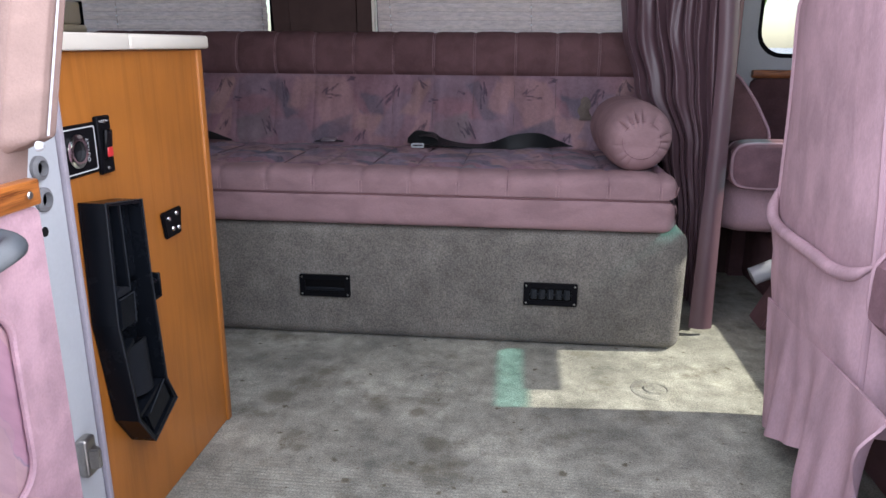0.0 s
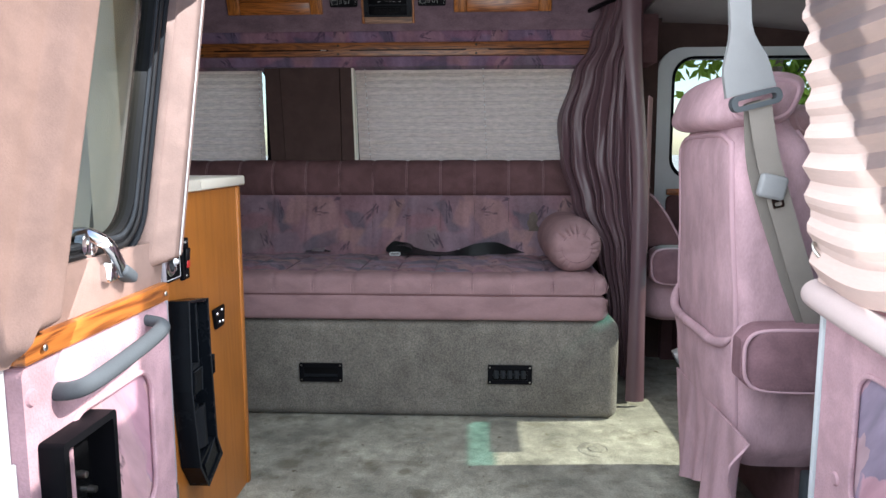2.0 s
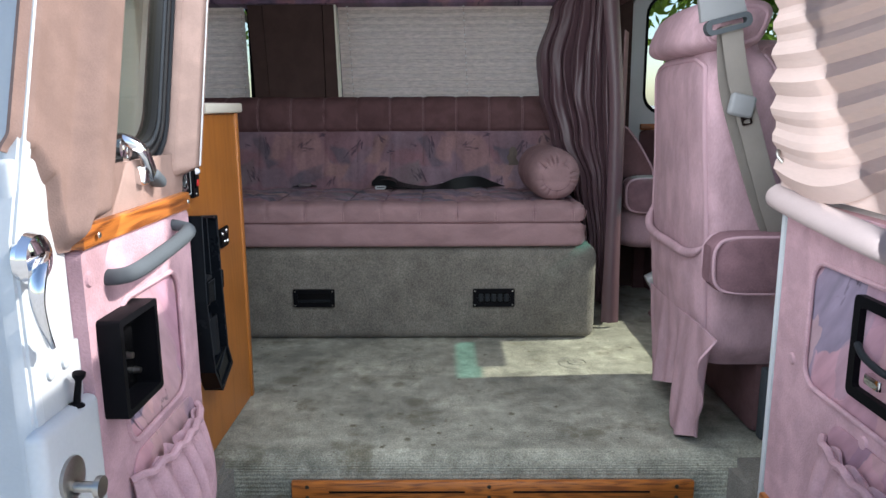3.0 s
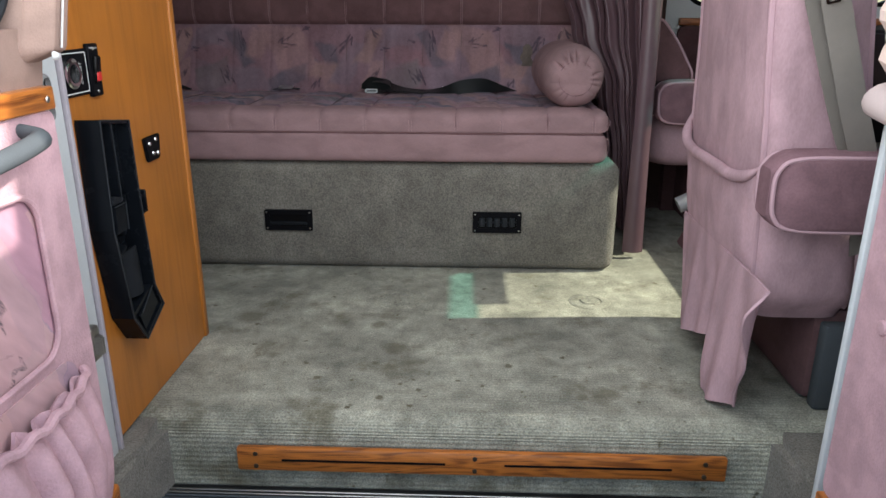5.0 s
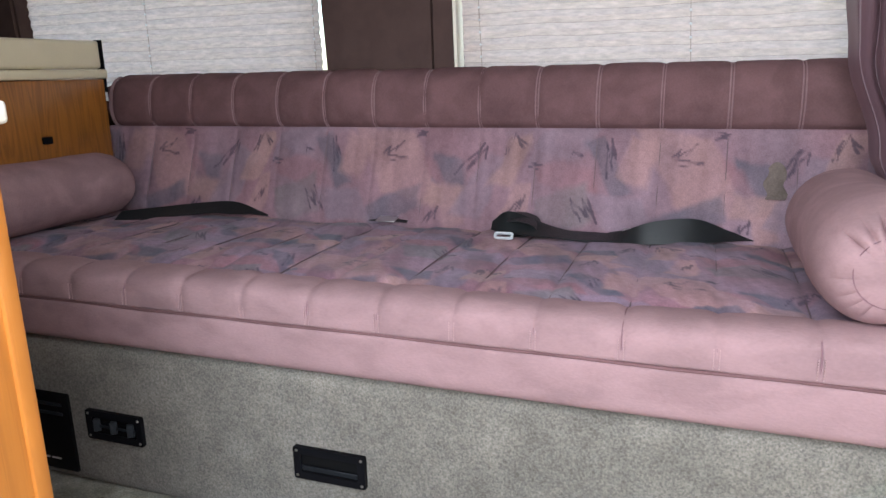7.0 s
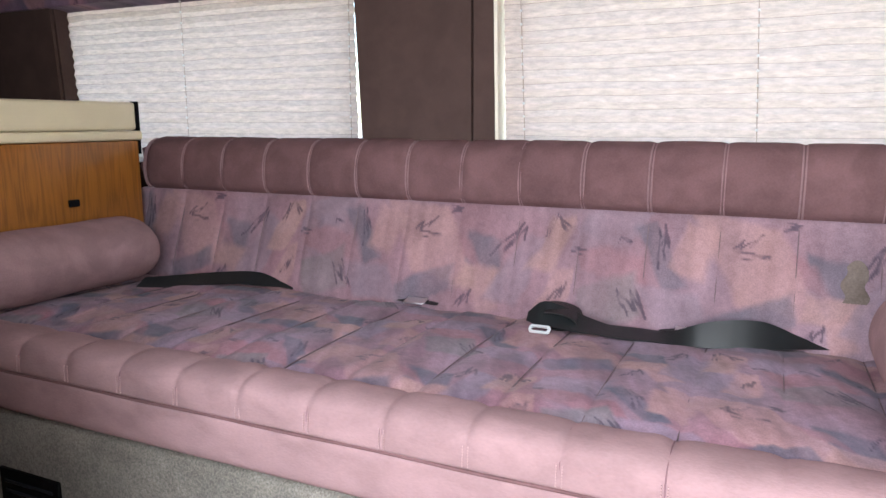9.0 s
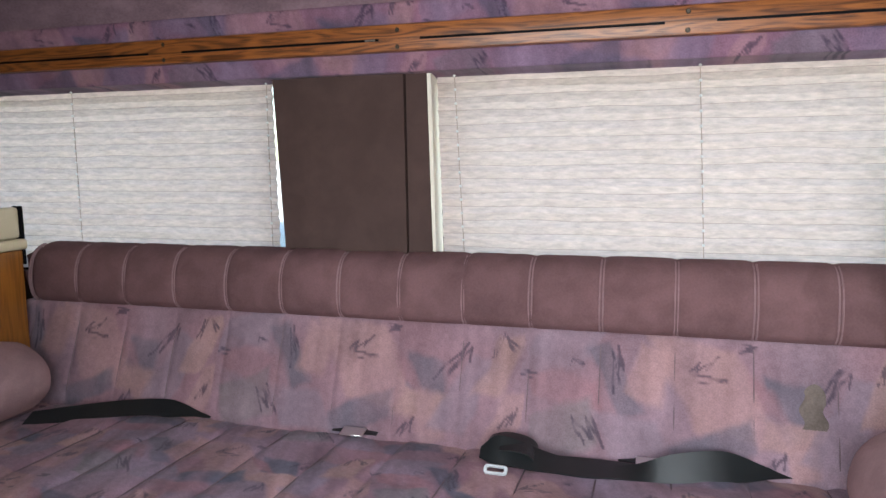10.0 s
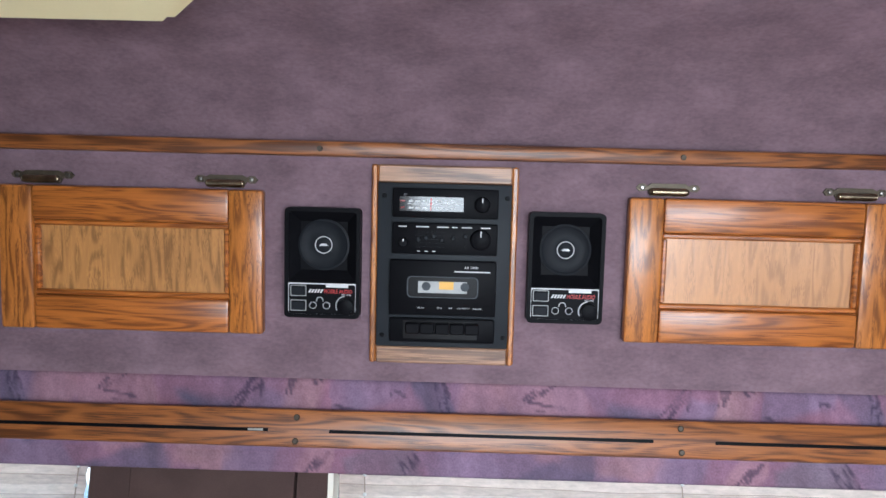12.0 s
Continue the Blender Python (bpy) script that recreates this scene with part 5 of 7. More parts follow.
part("slider", box(-0.391, -0.372, 2.3160, 2.3185, 1.1218, 1.1245), STEEL, pelmet, smooth=False)
part("end_cap", box(0.70, 0.755, 2.22, 2.424, 1.06, 1.22, 0.006), VELVET_DARK, pelmet)

# ---- overhead console ----
SLOPE = math.atan2(0.0915, 0.277)
A0 = Vector((0, 2.324, 1.193))
UP = Vector((0, -math.sin(SLOPE), math.cos(SLOPE)))
OUT = Vector((0, -math.cos(SLOPE), -math.sin(SLOPE)))


def on_console(x, s, d):
    """A point on the sloping face: s up along it, d out from it."""
    return Vector((x, 0, 0)) + A0 + UP * s + OUT * d


CON = Matrix(((1, 0, 0, 0), (0, UP.y, OUT.y, A0.y), (0, UP.z, OUT.z, A0.z), (0, 0, 0, 1)))


def slab(x0, x1, s0, s1, d0, d1, r=0.0, seg=2):
    """A block laid on the sloping face."""
    return moved(box(x0, x1, s0, s1, d0, d1, r, seg), CON)


LEN = 0.290
solo("console_face", slab(-2.0, 0.70, -0.005, LEN, -0.03, 0.0), HEADLINER, "mauve fabric sloping face of the overhead console", "overhead console", kind="structure")
solo("top_trim", slab(-2.0, 0.70, LEN - 0.0095, LEN + 0.0095, -0.004, 0.012, 0.004), OAK_DARK, "long honey oak moulding above the overhead console", "wood trim", kind="structure")
for x in (-1.205, -0.756, -0.306, 0.142, 0.591):
    part("screw", moved(turned([(0, 0.001), (0.003, 0.0013), (0.0042, 0)], (x, LEN, 0.0115), (0, 0, 1), 10), CON), SCREW, bpy.data.objects["top_trim"])


def cupboard(x0, x1, s0, s1, label):
    """A framed oak flap with a sunken panel and two hinges above."""
    c = thing("overhead_door", on_console((x0 + x1) / 2, s0, 0), label, "cabinet door", "overhead cabinet doors")
    w = 0.043
    part("stile", slab(x0, x0 + w, s0, s1, 0.002, 0.018, 0.004), OAK_S, c)
    part("stile", slab(x1 - w, x1, s0, s1, 0.002, 0.018, 0.004), OAK_S, c)
    part("rail", slab(x0 + w, x1 - w, s0, s0 + w, 0.002, 0.0175, 0.004), OAK, c)
    part("rail", slab(x0 + w, x1 - w, s1 - w, s1, 0.002, 0.0175, 0.004), OAK, c)
    # the right door's panel has its pale sheen in the wood colour
    part("panel", slab(x0 + w - 0.002, x1 - w + 0.002, s0 + w - 0.002, s1 - w + 0.002, 0.002, 0.0075), OAK_SHEEN if x0 > 0 else OAK_FADED, c)
    for a, b, p, q in ((x0 + w, x1 - w, s0 + w, s0 + w + 0.007), (x0 + w, x1 - w, s1 - w - 0.007, s1 - w), (x0 + w, x0 + w + 0.007, s0 + w + 0.007, s1 - w - 0.007), (x1 - w - 0.007, x1 - w, s0 + w + 0.007, s1 - w - 0.007)):
        part("bead", slab(a, b, p, q, 0.0065, 0.0135, 0.002, 1), OAK, c)
    for x in (x0 + 0.05, x1 - 0.05):
        y = s1 + 0.0125
        leaf = [(x - 0.040, y), (x - 0.036, y + 0.0045), (x - 0.030, y + 0.0050), (x - 0.026, y + 0.0025), (x - 0.021, y + 0.0055), (x + 0.021, y + 0.0055), (x + 0.026, y + 0.0025), (x + 0.030, y + 0.0050), (x + 0.036, y + 0.0045), (x + 0.040, y), (x + 0.036, y - 0.0045), (x + 0.030, y - 0.0045), (x + 0.026, y - 0.0025), (x + 0.022, y - 0.0105), (x - 0.022, y - 0.0105), (x - 0.026, y - 0.0025), (x - 0.030, y - 0.0045), (x - 0.036, y - 0.0045)]
        h = part("hinge", moved(prism(leaf, 'z', 0.0003, 0.0030), CON), BRASS_DARK, c)
        part("barrel", moved(rod((x - 0.021, y - 0.005, 0.0075), (x + 0.021, y - 0.005, 0.0075), 0.0047, seg=16), CON), BRONZE, h)
        for e in (-1, 1):
            part("collar", moved(turned([(0.0034, 0), (0.0040, 0.0012), (0.0034, 0.0026), (0.0018, 0.0034), (0, 0.0036)], (x + e * 0.021, y - 0.005, 0.0075), (e, 0, 0), 12), CON), BRONZE, h)
            part("screw", moved(turned([(0, 0.0048), (0.0020, 0.0044), (0.0030, 0.0030)], (x + e * 0.032, y, 0), (0, 0, 1), 12), CON), STEEL, h)
    return c


cupboard(-0.708, -0.3755, 0.055, 0.2365, "honey oak overhead door with a raised frame and brass hinges")
cupboard(0.078, 0.410, 0.058, 0.2395, "honey oak overhead door with brass hinges, its panel coloured paler for sheen")


def speaker(x0, x1, s0, s1):
    sp = thing("speaker", on_console((x0 + x1) / 2, s0, 0), "black speaker with volume control plate on the mauve console", "speaker", "console speakers")
    sm = s0 + (s1 - s0) * 0.322
    cx, cs = (x0 + x1) / 2, (sm + s1) / 2
    part("housing", moved(frame_ring(rounded(x0, x1, s0, s1, 0.006, 4), rounded(x0 + 0.005, x1 - 0.005, s0 + 0.005, s1 - 0.005, 0.004, 4), 'z', 0.0, 0.0185), CON), BLACK, sp)
    part("back", slab(x0 + 0.004, x1 - 0.004, s0 + 0.004, s1 - 0.004, 0.0005, 0.003), BLACK, sp, smooth=False)
    # four sides slope in to the cone
    o = [(x0 + 0.005, sm + 0.001), (x1 - 0.005, sm + 0.001), (x1 - 0.005, s1 - 0.005), (x0 + 0.005, s1 - 0.005)]
    i = [(cx + (px - cx) * 0.70, cs + (ps - cs) * 0.70) for px, ps in o]
    bm = bmesh.new()
    hi = [bm.verts.new((px, ps, 0.0165)) for px, ps in o]
    lo = [bm.verts.new((px, ps, 0.0048)) for px, ps in i]
    for k in range(4):
        bm.faces.new([hi[k], hi[(k + 1) % 4], lo[(k + 1) % 4], lo[k]])
    bm.faces.new(lo)
    part("hopper", moved(bm, CON), BLACK, sp, smooth=False)
    cone = part("cone", moved(turned([(0.0325, 0.0050), (0.0325, 0.0072), (0.0300, 0.0078), (0.0275, 0.0062), (0.0160, 0.0056), (0.0105, 0.0066), (0.0070, 0.0086), (0.0, 0.0092)], (cx, cs, 0), (0, 0, 1), 36), CON), CHARCOAL, sp)
    dots = bmesh.new()
    for a in range(7):
        for b in range(16):
            px = x1 - 0.0075 - 0.0022 * a
            ps = cs + (b - 7.5) * 0.0045 * (1 - 0.06 * a)
            ps += 0.0022 * (a % 2)
            box(px - 0.0006, px + 0.0006, ps - 0.0006, ps + 0.0006, 0.0163 - 0.0019 * a, 0.0166 - 0.0019 * a, bm=dots)
    part("grille_dots", dots, GREY_PLASTIC, sp, smooth=False)
    part("control_block", slab(x0 + 0.004, x1 - 0.004, s0 + 0.004, sm, 0.003, 0.0156), BLACK, sp, smooth=False)
    part("ring", moved(tube([(cx + 0.0105 * math.cos(a), cs + 0.0105 * math.sin(a), 0.0088) for a in [2 * math.pi * k / 28 for k in range(29)]], 0.0006, 6), CON), SILVER_PRINT, cone)
    part("emblem", moved(prism([(cx - 0.0055, cs - 0.0012), (cx + 0.0055, cs - 0.0012), (cx + 0.0035, cs + 0.0016), (cx - 0.003, cs + 0.0016)], 'z', 0.0090, 0.0102), CON), SILVER_PRINT, cone, smooth=False)
    plate = part("control_plate", slab(x0 + 0.0045, x1 - 0.0045, s0 + 0.004, sm - 0.001, 0.0155, 0.0172, 0.0008, 1), BLACK, sp, "black control plate with pale rim")
    part("rim", moved(frame_ring(rounded(x0 + 0.004, x1 - 0.004, s0 + 0.0035, sm - 0.0005, 0.003, 3), rounded(x0 + 0.0056, x1 - 0.0056, s0 + 0.005, sm - 0.002, 0.0025, 3), 'z', 0.0165, 0.0178), CON), SILVER_PRINT, plate)
    h = sm - s0
    for k in range(2):
        part("rocker", slab(x0 + 0.009, x0 + 0.026, s0 + 0.010 + k * h * 0.42, s0 + 0.021 + k * h * 0.42, 0.017, 0.0205, 0.001, 1), CHARCOAL, plate)
        part("rocker_rim", moved(frame_ring(rounded(x0 + 0.0075, x0 + 0.0275, s0 + 0.0085 + k * h * 0.42, s0 + 0.0225 + k * h * 0.42, 0.001, 2), rounded(x0 + 0.0085, x0 + 0.0265, s0 + 0.0095 + k * h * 0.42, s0 + 0.0215 + k * h * 0.42, 0.001, 2), 'z', 0.0170, 0.0174), CON), GREY_PRINT, plate, smooth=False)
    part("headphone_sign", moved(tube([(x0 + 0.0445 + 0.0042 * math.cos(a), s0 + 0.022 + 0.0045 * math.sin(a), 0.0175) for a in [math.pi * (1.15 * k / 12 - 0.07) for k in range(13)]], 0.0005, 5), CON), SILVER_PRINT, plate)
    for k in range(2):
        part("jack_ring", moved(tube([(x0 + 0.036 + 0.017 * k + 0.0042 * math.cos(a), s0 + 0.016 + 0.0042 * math.sin(a), 0.0176) for a in [2 * math.pi * q / 16 for q in range(17)]], 0.0004, 5), CON), SILVER_PRINT, plate)
    part("knob_scale", moved(tube([(x1 - 0.017 + 0.0125 * math.cos(a), s0 + 0.016 + 0.0125 * math.sin(a), 0.0175) for a in [math.pi * (0.55 + 0.6 * q / 12) for q in range(13)]], 0.0008, 5), CON), SILVER_PRINT, plate)
    part("volume_knob", moved(turned([(0.0105, 0.017), (0.0100, 0.026), (0.006, 0.0272), (0, 0.0272)], (x1 - 0.017, s0 + 0.016, 0), (0, 0, 1), 20), CON), BLACK, plate)
    for k in range(2):
        part("jack", moved(turned([(0.0038, 0.017), (0.0036, 0.0188), (0.0015, 0.0188), (0, 0.0175)], (x0 + 0.036 + 0.017 * k, s0 + 0.016, 0), (0, 0, 1), 14), CON), BLACK, plate)
    for k in range(5):
        part("stripe", moved(prism([(x0 + 0.030 + 0.0036 * k, s0 + 0.032), (x0 + 0.0322 + 0.0036 * k, s0 + 0.032), (x0 + 0.0345 + 0.0036 * k, s0 + 0.0365), (x0 + 0.0323 + 0.0036 * k, s0 + 0.0365)], 'z', 0.0172, 0.0176), CON), SILVER_PRINT, plate, smooth=False)
    lettering("logo_bar", None, x0 + 0.052, s0 + 0.039, 0.0174, 0.028, 0.004, SILVER_PRINT, plate)
    lettering("print", "MOBILE AUDIO", x0 + 0.050, s0 + 0.0315, 0.0174, 0.035, 0.0052, RED_PRINT, plate)
    lettering("print", "AUDIO", x0 + 0.018, s0 + 0.042, 0.0174, 0.009, 0.0022, SILVER_PRINT, plate)
    lettering("print", "VOLUME", x1 - 0.023, s0 + 0.0285, 0.0174, 0.012, 0.0024, SILVER_PRINT, plate)
    return sp


def lettering(name, words, x, s, d, width, height, material, parent):
    """Words (or a plain bar) on the sloping face, from x and s to the given width."""
    if words is None:
        return part(name, slab(x, x + width, s, s + height, d, d + 0.0003), material, parent, smooth=False)
    return words_on(name, words, Matrix.Translation((0, 0, 0)) @ CON @ Matrix.Translation((x, s, d)), width, height, material, parent)


def words_on(name, words, m, width, height, material, parent):
    cu = bpy.data.curves.new(name, 'FONT')
    cu.body = words
    cu.size = 1.0
    cu.resolution_u = 2
    tmp = bpy.data.objects.new(name, cu)
    scene.collection.objects.link(tmp)
    bpy.context.view_layer.update()
    me = bpy.data.meshes.new_from_object(tmp.evaluated_get(bpy.context.evaluated_depsgraph_get()))
    bpy.data.objects.remove(tmp)
    xs = [v.co.x for v in me.vertices]
    ys = [v.co.y for v in me.vertices]
    sx, sy = width / (max(xs) - min(xs)), height / (max(ys) - min(ys))
    bm = bmesh.new()
    for v in me.vertices:
        bm.verts.new(((v.co.x - min(xs)) * sx, (v.co.y - min(ys)) * sy, 0))
    bm.verts.ensure_lookup_table()
    for p in me.polygons:
        try:
            bm.faces.new([bm.verts[i] for i in p.vertices])
        except ValueError:
            pass
    bpy.data.meshes.remove(me)
    return part(name, moved(bm, m), material, parent, smooth=False)


speaker(-0.348, -0.2535, 0.0785, 0.217)
speaker(-0.0445, 0.0500, 0.080, 0.2185)

stereo = thing("cassette_stereo", on_console(-0.157, 0.02, 0), "black cassette stereo with tuner in a pale oak surround", "stereo")
SX0, SX1, SS0, SS1 = -0.2412, -0.0585, 0.0217, 0.2725
part("surround_side", slab(SX0, SX0 + 0.008, SS0, SS1, 0, 0.010, 0.002, 1), OAK_S, stereo)
part("surround_side", slab(SX1 - 0.008, SX1, SS0, SS1, 0, 0.010, 0.002, 1), OAK_S, stereo)
part("surround_rail", slab(SX0 + 0.008, SX1 - 0.008, SS0, SS0 + 0.022, 0, 0.0098, 0.002, 1), OAK_GREY, stereo)
part("surround_rail", slab(SX0 + 0.008, SX1 - 0.008, SS1 - 0.022, SS1, 0, 0.0098, 0.002, 1), OAK_GREY, stereo)
F0, F1 = SS0 + 0.022, SS1 - 0.022
part("faceplate", slab(SX0 + 0.008, SX1 - 0.008, F0, F1, 0, 0.013, 0.002), SLATE_PLASTIC, stereo)
FX0, FX1 = SX0 + 0.027, SX1 - 0.025


def at_s(k):
    return F1 - (F1 - F0) * k


tuner = part("tuner", slab(FX0, FX1, at_s(0.205), at_s(0.03), 0.012, 0.021, 0.002), BLACK, stereo)
part("dial_glass", slab(FX0 + 0.008, FX1 - 0.042, at_s(0.17), at_s(0.075), 0.020, 0.0222, 0.001, 1), DIAL_GLASS, tuner, "glossy dark dial window")
for k in range(7):
    for s, h in ((0.112, 0.0024), (0.152, 0.0024)):
        part("dial_mark", slab(FX0 + 0.020 + 0.0086 * k, FX0 + 0.0255 + 0.0086 * k, at_s(s), at_s(s) + h, 0.0222, 0.0225), SILVER_PRINT, tuner, smooth=False)
part("dial_line", slab(FX0 + 0.019, FX1 - 0.045, at_s(0.126), at_s(0.126) + 0.0011, 0.0222, 0.0225), SILVER_PRINT, tuner, smooth=False)
part("dial_needle", slab(FX0 + 0.047, FX0 + 0.0482, at_s(0.160), at_s(0.088), 0.0225, 0.0228), RED_PRINT, tuner, smooth=False)
lettering("print", "FM", FX0 + 0.010, at_s(0.115), 0.0224, 0.005, 0.0028, RED_PRINT, tuner)
lettering("print", "AM", FX0 + 0.010, at_s(0.152), 0.0224, 0.005, 0.0028, RED_PRINT, tuner)
lettering("print", "ST", FX0 + 0.014, at_s(0.075), 0.0224, 0.004, 0.0024, SILVER_PRINT, tuner)


def knob(x, s, r, d0, d1, parent):
    k = part("knob", moved(turned([(r * 1.08, d0), (r, d0 + 0.002), (r * 0.94, d1 - 0.001), (r * 0.8, d1), (0, d1)], (x, s, 0), (0, 0, 1), 24), CON), BLACK, parent)
    part("pointer", slab(x - 0.0006, x + 0.0006, s + r * 0.3, s + r * 0.9, d1, d1 + 0.0004), SILVER_PRINT, k, smooth=False)


knob(FX1 - 0.020, at_s(0.12), 0.0095, 0.02, 0.030, tuner)
eq = part("equalizer", slab(FX0, FX1, at_s(0.425), at_s(0.235), 0.012, 0.020, 0.002), BLACK, stereo)
knob(FX0 + 0.0145, at_s(0.355), 0.0058, 0.019, 0.027, eq)
knob(FX1 - 0.021, at_s(0.33), 0.0125, 0.019, 0.030, eq)
for k, x in enumerate((0.033, 0.0425, 0.052, 0.062, 0.076, 0.091)):
    sl = part("slider_slot", slab(FX0 + x - 0.0008, FX0 + x + 0.0008, at_s(0.39), at_s(0.27), 0.0199, 0.0204), BLACK, eq, smooth=False)
    part("slider_cap", slab(FX0 + x - 0.002, FX0 + x + 0.002, at_s(0.345 - 0.012 * (k % 3)), at_s(0.325 - 0.012 * (k % 3)), 0.0203, 0.0245, 0.0006, 1), SLATE_PLASTIC, sl)
for x in (0.0315, 0.041, 0.0505):
    lettering("print_bar", None, FX0 + x, at_s(0.408), 0.0202, 0.004, 0.001, SILVER_PRINT, eq)
for k in range(5):
    lettering("print_bar", None, FX0 + 0.029, at_s(0.29 + 0.022 * k), 0.0201, 0.036, 0.0002, SLATE_PLASTIC, eq)
for x, w in ((0.008, 0.010), (0.030, 0.016), (0.056, 0.014), (0.074, 0.007), (0.086, 0.013), (0.110, 0.012)):
    lettering("print_bar", None, FX0 + x, at_s(0.262), 0.0202, w, 0.0013, SILVER_PRINT, eq)
deck = part("cassette_deck", slab(FX0 - 0.002, FX1, at_s(0.795), at_s(0.46), 0.012, 0.022, 0.002), BLACK, stereo)
part("cassette_window", moved(prism(rounded(FX0 + 0.020, FX1 - 0.022, at_s(0.685), at_s(0.555), 0.006), 'z', 0.0215, 0.0232), CON), GREY_PLASTIC, deck)
part("window_dark", moved(prism(rounded(FX0 + 0.0215, FX1 - 0.0235, at_s(0.68), at_s(0.56), 0.005), 'z', 0.0232, 0.0234), CON), BLACK_GLOSS, deck)
part("window_glass", slab(FX0 + 0.034, FX1 - 0.036, at_s(0.655), at_s(0.585), 0.0234, 0.0236), GREY_PRINT, deck, smooth=False)
part("tape_label", slab(FX0 + 0.060, FX0 + 0.078, at_s(0.632), at_s(0.585), 0.0236, 0.0239), AMBER, deck, "amber tape label", smooth=False)
for x in (0.044, 0.092):
    part("reel", moved(turned([(0.0055, 0.0237), (0.0035, 0.0243), (0, 0.0243)], (FX0 + x, at_s(0.615), 0), (0, 0, 1), 16), CON), GREY_PLASTIC, deck)
lettering("print", "AE 1000", FX1 - 0.040, at_s(0.505), 0.0222, 0.017, 0.0030, SILVER_PRINT, deck)
lettering("print_bar", None, FX1 - 0.052, at_s(0.527), 0.0222, 0.044, 0.0014, SILVER_PRINT, deck)
for x, t in ((0.034, "PLAY"), (0.058, "REW"), (0.073, "FF"), (0.083, "STOP/EJECT"), (0.103, "PAUSE")):
    lettering("print", t, FX0 + x, at_s(0.752), 0.0222, 0.0021 * len(t) * (0.75 if len(t) > 6 else 1), 0.0021, SILVER_PRINT, deck)
keys = part("key_bay", slab(FX0 - 0.002, FX1, at_s(0.965), at_s(0.815), 0.012, 0.0185, 0.003), BLACK, stereo)
part("key_well", slab(FX0 + 0.016, FX1 - 0.022, at_s(0.94), at_s(0.83), 0.0183, 0.0189), BLACK_GLOSS, keys, smooth=False)
for k in range(5):
    part("key", slab(FX0 + 0.019 + 0.0185 * k, FX0 + 0.0368 + 0.0185 * k, at_s(0.905), at_s(0.84), 0.0185, 0.0265, 0.0015, 1), BLACK, keys)
for x in (SX0 + 0.016, SX1 - 0.014):
    for k in (0.08, 0.93):
        part("screw", moved(turned([(0, 0.0145), (0.0025, 0.0143), (0.0032, 0.0128)], (x, at_s(k), 0), (0, 0, 1), 10), CON), BLACK, stereo)

blk = thing("monitor_box", on_console(-0.91, 0.07, 0), "gloss black rounded speaker box on the overhead console", "speaker")
part("housing", slab(-1.00, -0.830, 0.072, 0.222, 0, 0.035, 0.014, 3), BLACK_GLOSS, blk)
part("grille", slab(-0.98, -0.850, 0.090, 0.204, 0.0345, 0.037, 0.002), BLACK, blk)
lamp = thing("ceiling_lamp", (-0.78, 2.02, 1.62), "cream plastic ceiling lamp on the mauve headliner", "ceiling lamp")
LM = Matrix.Translation((-0.672, 1.925, 1.578)) @ Matrix.Rotation(radians(-14), 4, 'X')
part("cover", moved(prism([(-0.29, -0.10), (0.262, -0.10), (0.302, -0.06), (0.302, 0.055), (0.257, 0.095), (-0.29, 0.095)], 'z', -0.055, 0.02, r=0.008), LM), CREAM_LAMP, lamp)
part("base", moved(box(-0.31, 0.318, -0.115, 0.11, 0.02, 0.035, 0.004), LM), CREAM, lamp)

# ---- curtain behind the driver's seat ----
FOLDS = [0.0]
fold_widths = random.Random(8)
for k in range(7):
    FOLDS.append(FOLDS[-1] + fold_widths.uniform(0.6, 1.5))


def curtain_at(u, v):
    """u from the wall to the aisle edge, v from floor to track: folds that fan out from the track and bulge over the sofa."""
    z = 0.03 + 1.21 * v
    x0 = steps_at(z, ((0.03, 0.640), (0.25, 0.600), (0.45, 0.556), (0.60, 0.480), (0.75, 0.436), (0.86, 0.432), (1.02, 0.474), (1.12, 0.530), (1.24, 0.566)))
    y0 = 2.15 + 0.07 * smooth_to(v, 0.3, 0.8)
    x1, y1 = 0.640 + 0.014 * (1 - v), 1.905 + 0.03 * v
    # fold lines wander a little and run together lower down
    w = u + 0.045 * math.sin(v * 5.0 + u * 6) * u * (1 - u) + 0.05 * noise.noise((u * 3, v * 2.2, 4.0)) * math.sin(math.pi * u)
    w = min(1.0, max(0.0, w))
    p = w * FOLDS[-1]
    i = max(k for k in range(len(FOLDS) - 1) if FOLDS[k] <= p)
    wide = FOLDS[i + 1] - FOLDS[i]
    f = (p - FOLDS[i]) / wide
    ridge = math.sin(math.pi * f) ** 0.75
    ridge += 0.22 * math.sin(2 * math.pi * f + 2.0 * noise.noise((i * 3.1, v * 5, 2.0))) * math.sin(math.pi * f)
    belly = math.exp(-((z - 0.78) / 0.30) ** 2)
    ease = 1 - smooth_to(u, 0.88, 0.95)
    top = smooth_to(v, 0.90, 1.0)
    deep = (0.018 + 0.022 * belly + 0.006 * (1 - v)) * (0.55 + 0.45 * wide) * ease * (1 - 0.55 * top)
    sag = 0.010 * noise.noise((u * 7 + v * 3, v * 9, 0.3)) * ease * belly
    x, y = x0 + (x1 - x0) * w ** 0.9, y0 + (y1 - y0) * w ** 0.9
    return (x - 0.35 * deep * (ridge - 0.5) * (1 if u > 0.06 else u / 0.06) + sag, y - deep * (ridge - 0.5), z)


def steps_at(z, knots):
    for (a, p), (b, q) in zip(knots, knots[1:]):
        if z <= b:
            return p + (q - p) * smooth_to(z, a, b)
    return knots[-1][1]


